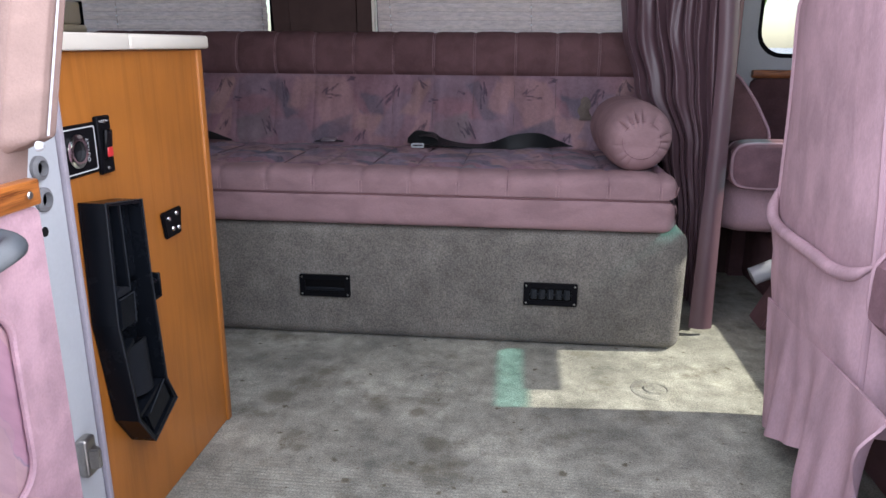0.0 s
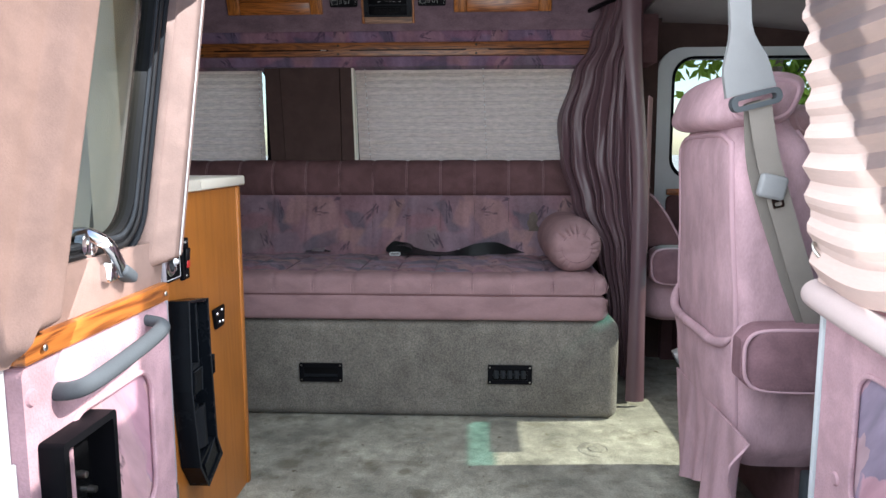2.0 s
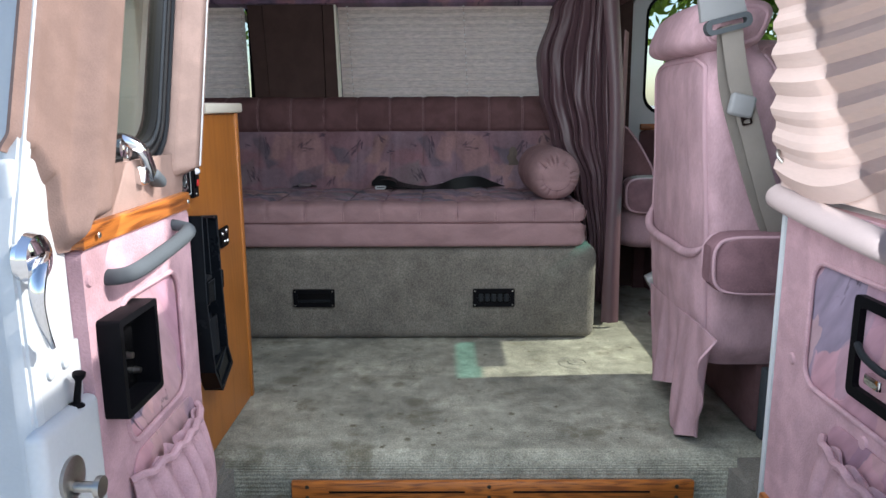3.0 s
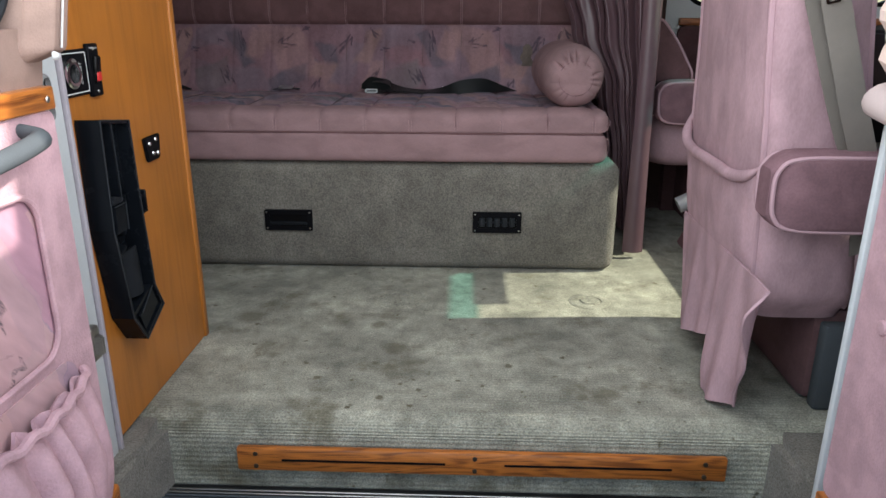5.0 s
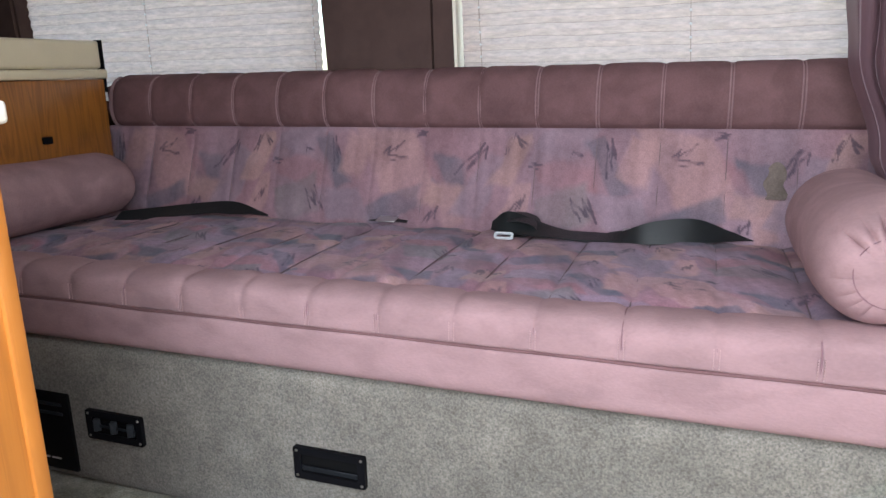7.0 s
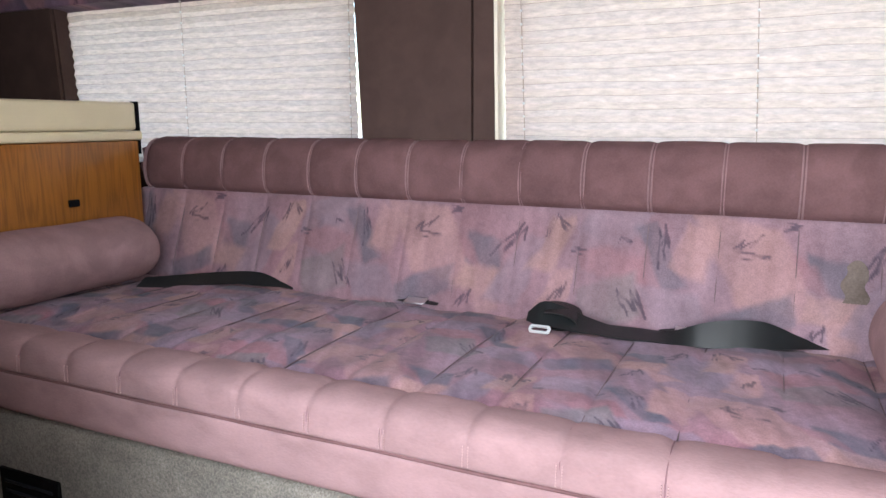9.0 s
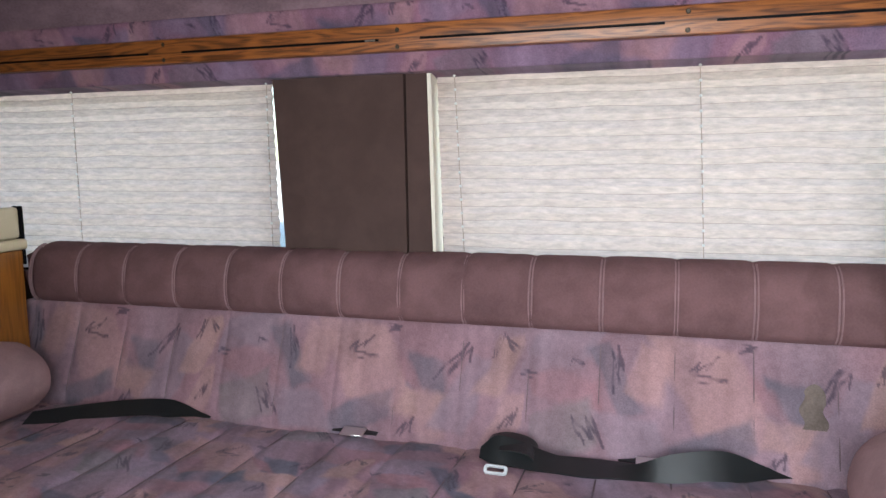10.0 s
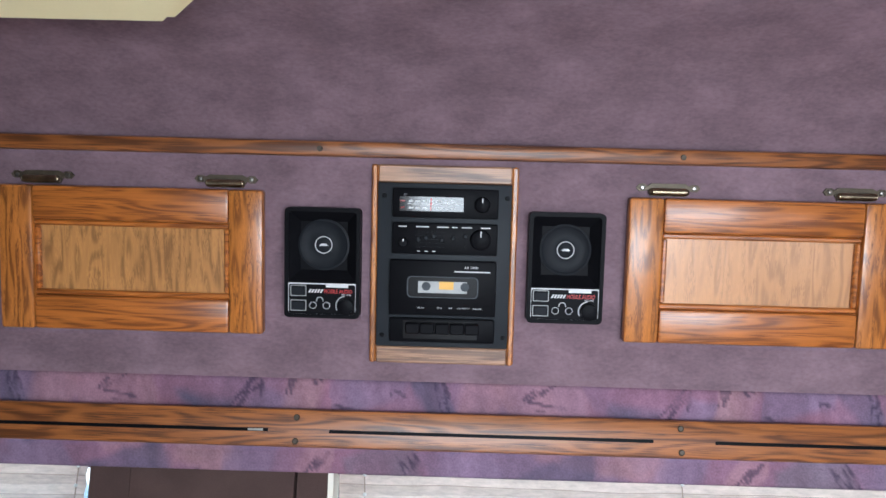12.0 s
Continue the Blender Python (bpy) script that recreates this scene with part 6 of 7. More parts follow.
def hem_at(u, v):
    z = 0.018 + 1.225 * v
    x = steps_at(z, ((0.018, 0.616), (0.65, 0.620), (1.243, 0.578)))
    return (x + (0.048 - 0.016 * math.sin(math.pi * v)) * u + 0.004 * math.sin(v * 5), 1.880 - 0.010 * math.sin(u * math.pi) + 0.018 * v, z)


curt = thing("curtain", (0.62, 2.0, 0.03), "mauve satin curtain gathered beside the sofa, hanging to the floor", "curtain")
part("drape", sheet(curtain_at, 260, 80), SATIN, curt, angle=180)
part("leading_edge", sheet(hem_at, 8, 40, thick=0.008), SATIN, curt, "flat doubled leading edge")
part("lining", sheet(lambda u, v: (0.655 + 0.035 * u, 1.90 + 0.10 * u, 0.03 + 0.9 * v), 4, 10, thick=0.003), VELVET, curt)
track = thing("curtain_track", (0.6, 2.1, 1.245), "black curtain track fixed below the headliner", "curtain track")
part("rail", tube(spline([(0.54, 2.30, 1.245), (0.58, 2.15, 1.245), (0.68, 1.88, 1.245), (0.72, 1.5, 1.245), (0.72, 0.95, 1.245)], 6), 0.008, 8), BLACK, track)


# ---- captain's chairs ----
def puffy(f, nu, nv):
    """A closed form f(u, v): u round, v from end to end."""
    bm = bmesh.new()
    g = [[bm.verts.new(f(i / nu, j / nv)) for i in range(nu)] for j in range(nv + 1)]
    for j in range(nv):
        for i in range(nu):
            bm.faces.new([g[j][i], g[j][(i + 1) % nu], g[j + 1][(i + 1) % nu], g[j + 1][i]])
    bm.faces.new(g[0][::-1])
    bm.faces.new(g[-1])
    return bm


def superel(u, a, b, p):
    t = 2 * math.pi * u
    c, s = math.cos(t), math.sin(t)
    return a * math.copysign(abs(c) ** p, c), b * math.copysign(abs(s) ** p, s)


def captain_chair(name, origin, label, armrest_near, turned_round=False):
    """A forward-facing chair: its back at x = 0, its seat towards +x; y across, z from the floor."""
    ch = thing(name, origin, label, "car seat", "captain's chairs")
    T = Matrix.Translation(origin) @ Matrix.Diagonal((-1 if turned_round else 1, 1, 1, 1))
    first = 0.19 if turned_round else 0.014
    arm_z = 0.418 if turned_round else 0.402
    def rear_x(z):
        return (0.83 - z) * 0.05
    def back(u, v):
        z = 0.165 + 0.665 * v
        half = 0.078 + 0.02 * (1 - v)
        dx, dy = superel(u, half, 0.205 - 0.010 * v, 0.36)
        e = 1 - 0.26 * smooth_to(v, 0.88, 1.0) ** 1.6 - 0.14 * smooth_to(1 - v, 0.93, 1.0)
        return (rear_x(z) + half + dx * e + 0.005 * noise.noise((dy * 9, z * 6, 1)), dy * e, z)
    part("backrest", moved(puffy(back, 64, 40), T), VELVET_PALE, ch)
    # piping up both rear corners and along the sides
    rim = [back(0.372, 0.03 + 0.88 * k / 20) for k in range(21)] + [back(0.372 + 0.018 * math.sin(math.pi * k / 12) + 0.256 * k / 12, 0.925 + 0.03 * math.sin(math.pi * k / 12)) for k in range(13)] + [back(0.628, 0.91 - 0.88 * k / 20) for k in range(21)]
    part("piping", moved(tube(rim, 0.0056, 8), T), PIPING, ch)
    for u in (0.145, 0.855):
        part("piping", moved(tube([back(u, 0.03 + 0.93 * k / 20) for k in range(21)], 0.0056, 8), T), PIPING, ch)
    def head(u, v):
        y = -0.195 + 0.39 * v
        e = math.sqrt(max(0.05, 1 - abs(2 * v - 1) ** 5)) 
        dx, dz = superel(u, 0.084, 0.056, 0.62)
        return (0.066 + dx * e + 0.38 * dz * e, y, 0.858 + dz * e + 0.006 * math.sin(math.pi * v))
    part("headrest", moved(puffy(head, 40, 26), T), VELVET_PALE, ch)
    for v in (0.045, 0.955):
        part("piping", moved(tube([head(k / 32, v) for k in range(33)], 0.0050, 8), T), PIPING, ch)
    # map pocket with a rolled lip on the rear face
    def pocket(u, v):
        lip = 0.46 - 0.205 * u + 0.17 * u * u
        z = 0.180 + (lip - 0.180) * v
        x, y, z = back(0.352 + 0.286 * u, (z - 0.165) / 0.665)
        bulge = math.sin(math.pi * u) ** 0.6
        return (x - 0.003 - 0.010 * bulge * (0.3 + 0.7 * v) - 0.003 * noise.noise((u * 5, v * 5, 2)), y * 1.004, z)
    pk = part("map_pocket", moved(sheet(pocket, 36, 20, thick=0.005), T), VELVET_PALE, ch)
    part("lip", moved(tube([pocket(k / 36, 1) for k in range(37)], [0.0035 + 0.0065 * smooth_to(1 - abs(2 * k / 36 - 1), 0.0, 0.4) for k in range(37)], 10), T), VELVET_PALE, pk)
    # loose skirt: a slanting hem and a pointed flap that hangs to the floor
    hem = [(0.0, 0.108, 0.028), (0.30, -0.010, 0.060), (0.50, -0.094, 0.088), (0.57, -0.132, 0.004), (0.66, -0.178, 0.006), (0.80, -0.250, 0.034), (0.90, -0.282, 0.120), (1.0, -0.302, 0.222)]
    def skirt(u, v):
        for (a, y0, z0), (b, y1, z1) in zip(hem, hem[1:]):
            if u <= b:
                k = (u - a) / (b - a)
                yb, zb = y0 + (y1 - y0) * k, z0 + (z1 - z0) * k
                break
        yt = 0.150 - 0.452 * u
        z = 0.262 + (zb - 0.262) * v
        flap = smooth_to(u, 0.46, 0.60)
        fold = 0.010 * v * math.sin(u * 17 + 0.6) + 0.006 * v * math.sin(u * 41 + v * 2)
        return (0.020 + fold - 0.010 * v * flap - 0.006 * v, yt + (yb - yt) * v ** 0.9, z)
    part("skirt", moved(sheet(skirt, 100, 24, thick=0.004), T), VELVET_PALE, ch)
    # seat cushion and base
    def cush(u, v):
        x = 0.14 + 0.46 * v
        e = math.sqrt(max(0.08, 1 - abs(2 * v - 1) ** 6))
        dy, dz = superel(u, 0.215, 0.085, 0.5)
        return (x, dy * e, 0.30 + dz * e)
    part("seat", moved(puffy(cush, 40, 16), T), VELVET_PALE, ch)
    part("base", moved(box(0.16, 0.38 if turned_round else 0.52, -0.17, 0.17, 0.0, 0.18, 0.02), T), VELVET_DARK, ch)
    part("base_bracket", moved(box(0.17, 0.30, -0.20, -0.172, 0.0, 0.16, 0.006), T), GREY_PLASTIC, ch, "grey metal bracket")
    for sy in armrest_near:
        def arm(u, v):
            x = first + 0.38 * v
            e = math.sqrt(max(0.35, 1 - abs(2 * v - 1) ** 14))
            dy, dz = superel(u, 0.036, 0.061, 0.3)
            return (x, sy * 0.243 + dy * e, arm_z + dz * e)
        a = part("armrest", moved(puffy(arm, 28, 24), T), VELVET_MID, ch, "darker velvet armrest")
        for yy in (-0.03, 0.03):
            pts = [(0.40, sy * 0.243 + yy, 0.430), (0.2, sy * 0.243 + yy, 0.430), (0.10, sy * 0.243 + yy, 0.428), (0.072, sy * 0.243 + yy, 0.410), (0.068, sy * 0.243 + yy, 0.375), (0.075, sy * 0.243 + yy, 0.338), (0.11, sy * 0.243 + yy, 0.321), (0.25, sy * 0.243 + yy, 0.319), (0.42, sy * 0.243 + yy, 0.320)]
            part("piping", moved(tube(spline([(p[0] + first - 0.065 if not turned_round else first + 0.445 - p[0], p[1], p[2] + arm_z - 0.375) for p in pts], 5), 0.0035, 7), T), PIPING, a)
    return ch


captain_chair("captain_chair", (0.614, 1.270, 0), "mauve velvet captain's chair with piping, map pocket and armrest", (-1,))
driver = captain_chair("captain_chair", (1.265, 2.235, 0.0), "mauve velvet driver's chair turned round behind the curtain", (-1,), True)
part("side_wing", prism([(0.676, 0.630), (0.690, 0.637), (0.708, 0.632), (0.730, 0.608), (0.756, 0.572), (0.780, 0.532), (0.798, 0.498), (0.802, 0.470), (0.676, 0.470)], 'y', 2.035, 2.085, r=0.006), VELVET_DARK, driver, "darker velvet side wing")
part("piping", tube(spline([(0.676, 2.034, 0.630), (0.690, 2.034, 0.637), (0.708, 2.034, 0.632), (0.730, 2.034, 0.608), (0.756, 2.034, 0.572), (0.780, 2.034, 0.532), (0.798, 2.034, 0.498), (0.802, 2.034, 0.474)], 4), 0.0035, 7), PIPING, driver)

# passenger belt: pale cover, guide and webbing
belt = thing("seat_belt", (0.62, 1.06, 0.86), "beige seat belt hanging from a pale grey guide", "seat belt")
def flat_strip(points, width, thick, across):
    """A strap through points, its width along the given vectors."""
    bm = bmesh.new()
    rings = []
    acr = [Vector(a).normalized() for a in across] if isinstance(across[0], (tuple, list, Vector)) else [Vector(across).normalized()] * len(points)
    for i, p in enumerate(points):
        p = Vector(p)
        d = (Vector(points[min(i + 1, len(points) - 1)]) - Vector(points[max(i - 1, 0)])).normalized()
        a = acr[i]
        n = d.cross(a).normalized()
        w = width[i] if isinstance(width, (list, tuple)) else width
        rings.append([bm.verts.new(p + a * w / 2 * s + n * thick / 2 * t) for s, t in ((-1, -1), (1, -1), (1, 1), (-1, 1))])
    for p, q in zip(rings, rings[1:]):
        for k in range(4):
            bm.faces.new([p[k], p[(k + 1) % 4], q[(k + 1) % 4], q[k]])
    bm.faces.new(rings[0][::-1])
    bm.faces.new(rings[-1])
    return bm


part("cover", flat_strip(spline([(0.600, 1.045, 1.25), (0.604, 1.043, 1.08), (0.610, 1.042, 0.98), (0.620, 1.041, 0.92), (0.632, 1.04, 0.868)], 4), [0.036] * 9 + [0.042, 0.052, 0.064, 0.074, 0.08, 0.082, 0.084, 0.086][:8], 0.012, (1, 0, 0.25)), BELT_GREY, belt)
part("guide", moved(frame_ring(rounded(-0.043, 0.043, -0.014, 0.014, 0.012), rounded(-0.033, 0.033, -0.005, 0.005, 0.004), 'y', -0.009, 0.009), Matrix.Translation((0.640, 1.036, 0.855)) @ Matrix.Rotation(radians(-14), 4, 'Y')), GREY_PLASTIC, belt, "dark grey belt guide")
part("webbing", flat_strip(spline([(0.646, 1.034, 0.853), (0.664, 1.030, 0.76), (0.694, 1.026, 0.66), (0.734, 1.024, 0.54), (0.775, 1.03, 0.43), (0.80, 1.04, 0.30)], 6), 0.040, 0.0016, (1, 0, 0.3)), WEB_GREY, belt)
part("webbing", flat_strip(spline([(0.640, 1.052, 0.853), (0.652, 1.050, 0.74), (0.690, 1.045, 0.62), (0.742, 1.04, 0.48), (0.79, 1.042, 0.40)], 6), 0.034, 0.0016, (1, 0.3, 0.3)), WEB_GREY, belt)
tng = part("tongue", moved(box(-0.024, 0.024, -0.009, 0.009, -0.02, 0.022, 0.007, 3), Matrix.Translation((0.672, 1.024, 0.705)) @ Matrix.Rotation(radians(12), 4, 'Y')), BELT_GREY, belt)
part("tongue_blade", moved(frame_ring(rounded(-0.010, 0.010, -0.036, -0.018, 0.003), rounded(-0.006, 0.006, -0.033, -0.026, 0.002), 'y', -0.0015, 0.0015), Matrix.Translation((0.676, 1.022, 0.705)) @ Matrix.Rotation(radians(-14), 4, 'Y')), CHROME, tng)

# ---- belts lying on the sofa ----
lap = thing("lap_belt", (0.05, 2.23, 0.415), "black lap belt lying loose on the sofa seat", "seat belt", "lap belts on the sofa")
STRAP = spline([(0.335, 2.266, 0.417), (0.28, 2.250, 0.426), (0.22, 2.232, 0.436), (0.15, 2.215, 0.432), (0.09, 2.205, 0.423), (0.02, 2.200, 0.421), (-0.05, 2.192, 0.431), (-0.115, 2.184, 0.446), (-0.152, 2.190, 0.436)], 6)
TWIST = [radians(28 + 34 * smooth_to(k, 0, 16) - 55 * smooth_to(k, 18, 28) + 42 * smooth_to(k, 32, 44)) for k in range(len(STRAP))]
part("webbing", flat_strip(STRAP, [0.048 * (0.10 + 0.90 * smooth_to(k, 0, 12)) * (1 - 0.35 * math.exp(-((k - 24) / 5) ** 2)) * (1 - 0.6 * smooth_to(k, 43, 48)) for k in range(len(STRAP))], 0.0022, [(0.0, math.cos(a), math.sin(a)) for a in TWIST]), WEBBING, lap)
part("webbing", flat_strip(spline([(0.10, 2.226, 0.4165), (0.03, 2.228, 0.4175), (-0.05, 2.222, 0.419), (-0.11, 2.214, 0.424)], 6), 0.040, 0.002, (0.05, 1, 0.12)), WEBBING, lap)
coil = [(-0.105 + 0.038 * math.cos(a) * 1.1, 2.205 + 0.012 * math.sin(a * 0.5), 0.436 + 0.017 * math.sin(a)) for a in [math.pi * 2 * k / 20 for k in range(27)]]
part("loop", flat_strip([(x, y, z) for x, y, z in coil], 0.044, 0.002, (0, 1, 0.15)), WEBBING, lap)
part("buckle", moved(frame_ring(rounded(-0.019, 0.019, -0.008, 0.008, 0.006), rounded(-0.014, 0.014, -0.0045, 0.0045, 0.003), 'z', -0.002, 0.002), Matrix.Translation((-0.118, 2.152, 0.426)) @ Matrix.Rotation(radians(35), 4, 'X')), WHITE_PAINT, lap)
for x in (-0.40, 0.115):
    b = thing("belt_end", (x, 2.262, 0.416), "chrome belt tongue tucked in the sofa crease", "seat belt", "lap belts on the sofa")
    part("plate", moved(box(-0.022, 0.022, -0.013, 0.013, -0.0015, 0.0015, 0.001, 1), Matrix.Translation((x, 2.240, 0.427)) @ Matrix.Rotation(radians(12), 4, 'X')), BUCKLE, b)
    part("strap", flat_strip(spline([(x - 0.05, 2.262, 0.419), (x - 0.02, 2.254, 0.4225), (x, 2.252, 0.423), (x + 0.04, 2.258, 0.420)], 4), 0.012, 0.0016, (0, 1, 0.2)), WEBBING, b)
lap2 = thing("lap_belt", (-0.85, 2.23, 0.415), "black lap belt tucked under the bolster on the sofa", "seat belt", "lap belts on the sofa")
part("webbing", flat_strip(spline([(-1.05, 2.15, 0.418), (-0.97, 2.20, 0.423), (-0.90, 2.22, 0.430), (-0.82, 2.235, 0.436), (-0.76, 2.245, 0.430), (-0.71, 2.258, 0.417)], 6), [0.04] * 22 + [0.036, 0.032, 0.028, 0.022, 0.016, 0.012, 0.009, 0.006, 0.004], 0.002, (0, 0.8, 0.5)), WEBBING, lap2)

# ---- fittings on the galley end ----
FX = -0.3735
outlet = thing("outlet_panel", (FX, 0.97, 0.55), "black outlet panel with a round socket and a red rocker switch", "outlet panel")
part("plate", box(FX, FX + 0.004, 0.893, 0.998, 0.543, 0.607, 0.0015, 1), BLACK, outlet)
part("socket", turned([(0.021, 0), (0.021, 0.004), (0.017, 0.006), (0.013, 0.006), (0.012, -0.002), (0, -0.002)], (FX + 0.003, 0.952, 0.575), (1, 0, 0), 28), CHROME, outlet)
part("switch_plate", box(FX, FX + 0.007, 0.999, 1.029, 0.538, 0.613, 0.0015, 1), BLACK, outlet)
part("rocker", box(FX + 0.006, FX + 0.012, 1.006, 1.022, 0.556, 0.596, 0.002, 1, turn=Matrix.Rotation(radians(6), 4, 'Y')), BLACK_GLOSS, outlet)
part("pilot_lamp", box(FX + 0.009, FX + 0.0125, 1.008, 1.020, 0.560, 0.573, 0.001, 1), RED_PRINT, outlet, "red lamp")
YZX = Matrix(((0, 0, 1, 0), (1, 0, 0, 0), (0, 1, 0, 0), (0, 0, 0, 1)))
words_on("print", "OUTLET", Matrix.Translation((FX + 0.0042, 0.980, 0.559)) @ YZX @ Matrix.Rotation(radians(90), 4, 'Z'), 0.03, 0.006, SILVER_PRINT, outlet)
words_on("print", "DC", Matrix.Translation((FX + 0.0042, 0.912, 0.569)) @ YZX @ Matrix.Rotation(radians(90), 4, 'Z'), 0.012, 0.006, SILVER_PRINT, outlet)
words_on("print", "Refrigerator", Matrix.Translation((FX + 0.0072, 1.003, 0.6045)) @ YZX, 0.022, 0.004, SILVER_PRINT, outlet)
part("outline", moved(frame_ring(rounded(0.897, 0.995, 0.547, 0.603, 0.003, 3), rounded(0.8985, 0.9935, 0.5485, 0.6015, 0.003, 3), 'x', FX + 0.0036, FX + 0.0043), Matrix()), SILVER_PRINT, outlet)
for z in (0.545, 0.606):
    part("screw", turned([(0, 0.0016), (0.002, 0.0012), (0.0026, 0)], (FX + 0.007, 1.014, z), (1, 0, 0), 8), STEEL, outlet)
sw = thing("switch_panel", (FX, 1.174, 0.432), "small black tapered switch plate with chrome screws", "switch")
part("plate", prism([(1.142, 0.452), (1.206, 0.452), (1.199, 0.409), (1.152, 0.409)], 'x', FX, FX + 0.006, r=0.002), BLACK, sw)
for y, z in ((1.160, 0.440), (1.186, 0.444), (1.172, 0.422), (1.190, 0.420)):
    part("screw", turned([(0, 0.003), (0.0035, 0.002), (0.0042, 0)], (FX + 0.006, y, z), (1, 0, 0), 10), CHROME, sw)

hold = thing("drink_holder", (FX, 1.03, 0.15), "tall black plastic holder tray standing on end against the cabinet", "holder")
HO = [(0.945, 0.512), (1.032, 0.500), (1.034, 0.400), (1.046, 0.226), (1.070, 0.182), (0.996, 0.150), (0.962, 0.200), (0.940, 0.350)]
HI = [(0.950, 0.507), (1.027, 0.4955), (1.029, 0.400), (1.041, 0.229), (1.061, 0.187), (0.998, 0.158), (0.967, 0.203), (0.9455, 0.350)]
part("side_wall", frame_ring(HO, HI, 'x', FX + 0.0055, FX + 0.037), HOLDER_BLACK, hold, smooth=False)
part("back_plate", prism(HO, 'x', FX + 0.001, FX + 0.005), HOLDER_BLACK, hold, smooth=False)
part("bay_panel", prism([(0.984, 0.503), (1.026, 0.496), (1.028, 0.392), (0.986, 0.392)], 'x', FX + 0.010, FX + 0.020, r=0.002), HOLDER_BLACK, hold)
part("bay_panel", prism([(0.951, 0.506), (0.976, 0.503), (0.972, 0.392), (0.947, 0.392)], 'x', FX + 0.018, FX + 0.024, r=0.002), CHARCOAL, hold)
part("rib", prism([(0.976, 0.504), (0.981, 0.503), (0.983, 0.385), (0.978, 0.385)], 'x', FX + 0.006, FX + 0.034, r=0.001), HOLDER_BLACK, hold)
part("ledge", prism([(0.946, 0.386), (0.978, 0.386), (0.976, 0.393), (0.960, 0.398), (0.947, 0.393)], 'x', FX + 0.020, FX + 0.038, r=0.001), CHARCOAL, hold, "scuffed grey ledge")
part("front_plate", prism([(0.944, 0.385), (0.979, 0.385), (0.977, 0.343), (0.942, 0.343)], 'x', FX + 0.034, FX + 0.041, r=0.002), HOLDER_BLACK, hold)
tab = part("clip", box(FX + 0.004, FX + 0.008, 1.034, 1.073, 0.345, 0.382, 0.001, 1), HOLDER_BLACK, hold)
for b in ((1.034, 1.073, 0.345, 0.349), (1.069, 1.073, 0.349, 0.382), (1.046, 1.069, 0.370, 0.374)):
    part("clip_wall", box(FX + 0.008, FX + 0.030, *b, 0.001, 1), HOLDER_BLACK, tab)
part("wedge", prism([(0.985, 0.385), (1.030, 0.385), (1.031, 0.350), (1.012, 0.320), (0.990, 0.335)], 'x', FX + 0.005, FX + 0.018, r=0.002), HOLDER_BLACK, hold)
def cup_at(u, v):
    a = math.pi * (0.02 + 0.96 * u)
    return (FX + 0.006 + 0.026 * math.sin(a), 1.003 + 0.030 * math.cos(a) + 0.006 * (1 - v), 0.225 + 0.068 * v + 0.012 * v * math.sin(a))
part("cup_wall", sheet(cup_at, 24, 8, thick=0.003), CHARCOAL, hold)
part("divider", prism([(0.952, 0.300), (0.985, 0.316), (0.985, 0.309), (0.956, 0.290)], 'x', FX + 0.005, FX + 0.030, r=0.001), HOLDER_BLACK, hold)
part("foot", prism([(0.985, 0.196), (1.042, 0.226), (1.060, 0.188), (0.999, 0.160)], 'x', FX + 0.018, FX + 0.034, r=0.003), HOLDER_BLACK, hold)
part("divider", prism([(0.968, 0.204), (1.040, 0.228), (1.040, 0.222), (0.970, 0.198)], 'x', FX + 0.005, FX + 0.033), HOLDER_BLACK, hold, smooth=False)
# paler cords along the moulded edges, put in as their glossy highlights
for line, r in ((HO + HO[:1], 0.0011), ([(0.981, 0.503), (0.983, 0.385)], 0.0008), ([(0.944, 0.385), (0.979, 0.385), (0.977, 0.343)], 0.0009), ([(0.996, 0.196), (1.042, 0.226)], 0.0009)):
    part("scuffed_edge", tube([(FX + (0.0375 if len(line) > 3 else 0.0345 if line[0][0] > 0.98 else 0.0415), y, z) for y, z in line], r, 5), SLATE_PLASTIC, hold, "paler line drawn as the edge's highlight")

# ---- open rear side door: inner face at x = -0.29, edge to the viewer ----
DI, DO = -0.300, -0.363


def leaning(bm, z0=0.58, k=0.25):
    """Above z0 the van's sides lean in, and the open doors with them."""
    for v in bm.verts:
        if v.co.z > z0:
            v.co.y += k * (v.co.z - z0)
    return bm


def cut_rows(bm):
    """Adds edges at a few heights so that a form can bend there."""
    for z in (0.58,):
        bmesh.ops.bisect_plane(bm, geom=bm.verts[:] + bm.edges[:] + bm.faces[:], plane_co=(0, 0, z), plane_no=(0, 0, 1))
    return bm


def leaning1(bm):
    return leaning(bm, 0.58, 0.35)


ld = thing("door_1", (-0.33, 0.58, -0.2), "open white side door with pink trim, oak strip and tan window surround", "van door", kind="structure")
WY0, WY1, WZ0, WZ1 = 0.440, 0.705, 0.636, 1.22
part("outer_skin", leaning1(cut_rows(frame_ring(rounded(0.39, 0.768, -0.25, 1.29, 0.02), rounded(WY0 - 0.02, WY1 + 0.02, WZ0 - 0.02, WZ1, 0.05), 'x', DO, DO + 0.03))), WHITE_PAINT, ld)
part("edge_channel", leaning1(cut_rows(prism([(DO + 0.001, 0.385), (DI - 0.030, 0.330), (DI - 0.012, 0.331), (DI - 0.008, 0.338), (DI - 0.008, 0.346), (DO + 0.001, 0.41)], 'z', -0.25, 1.28, r=0.003))), WHITE_PAINT, ld, "white painted door edge")
part("lower_shell", box(DO + 0.03, DI - 0.022, 0.40, 0.762, -0.25, 0.60, 0.004), WHITE_PAINT, ld)
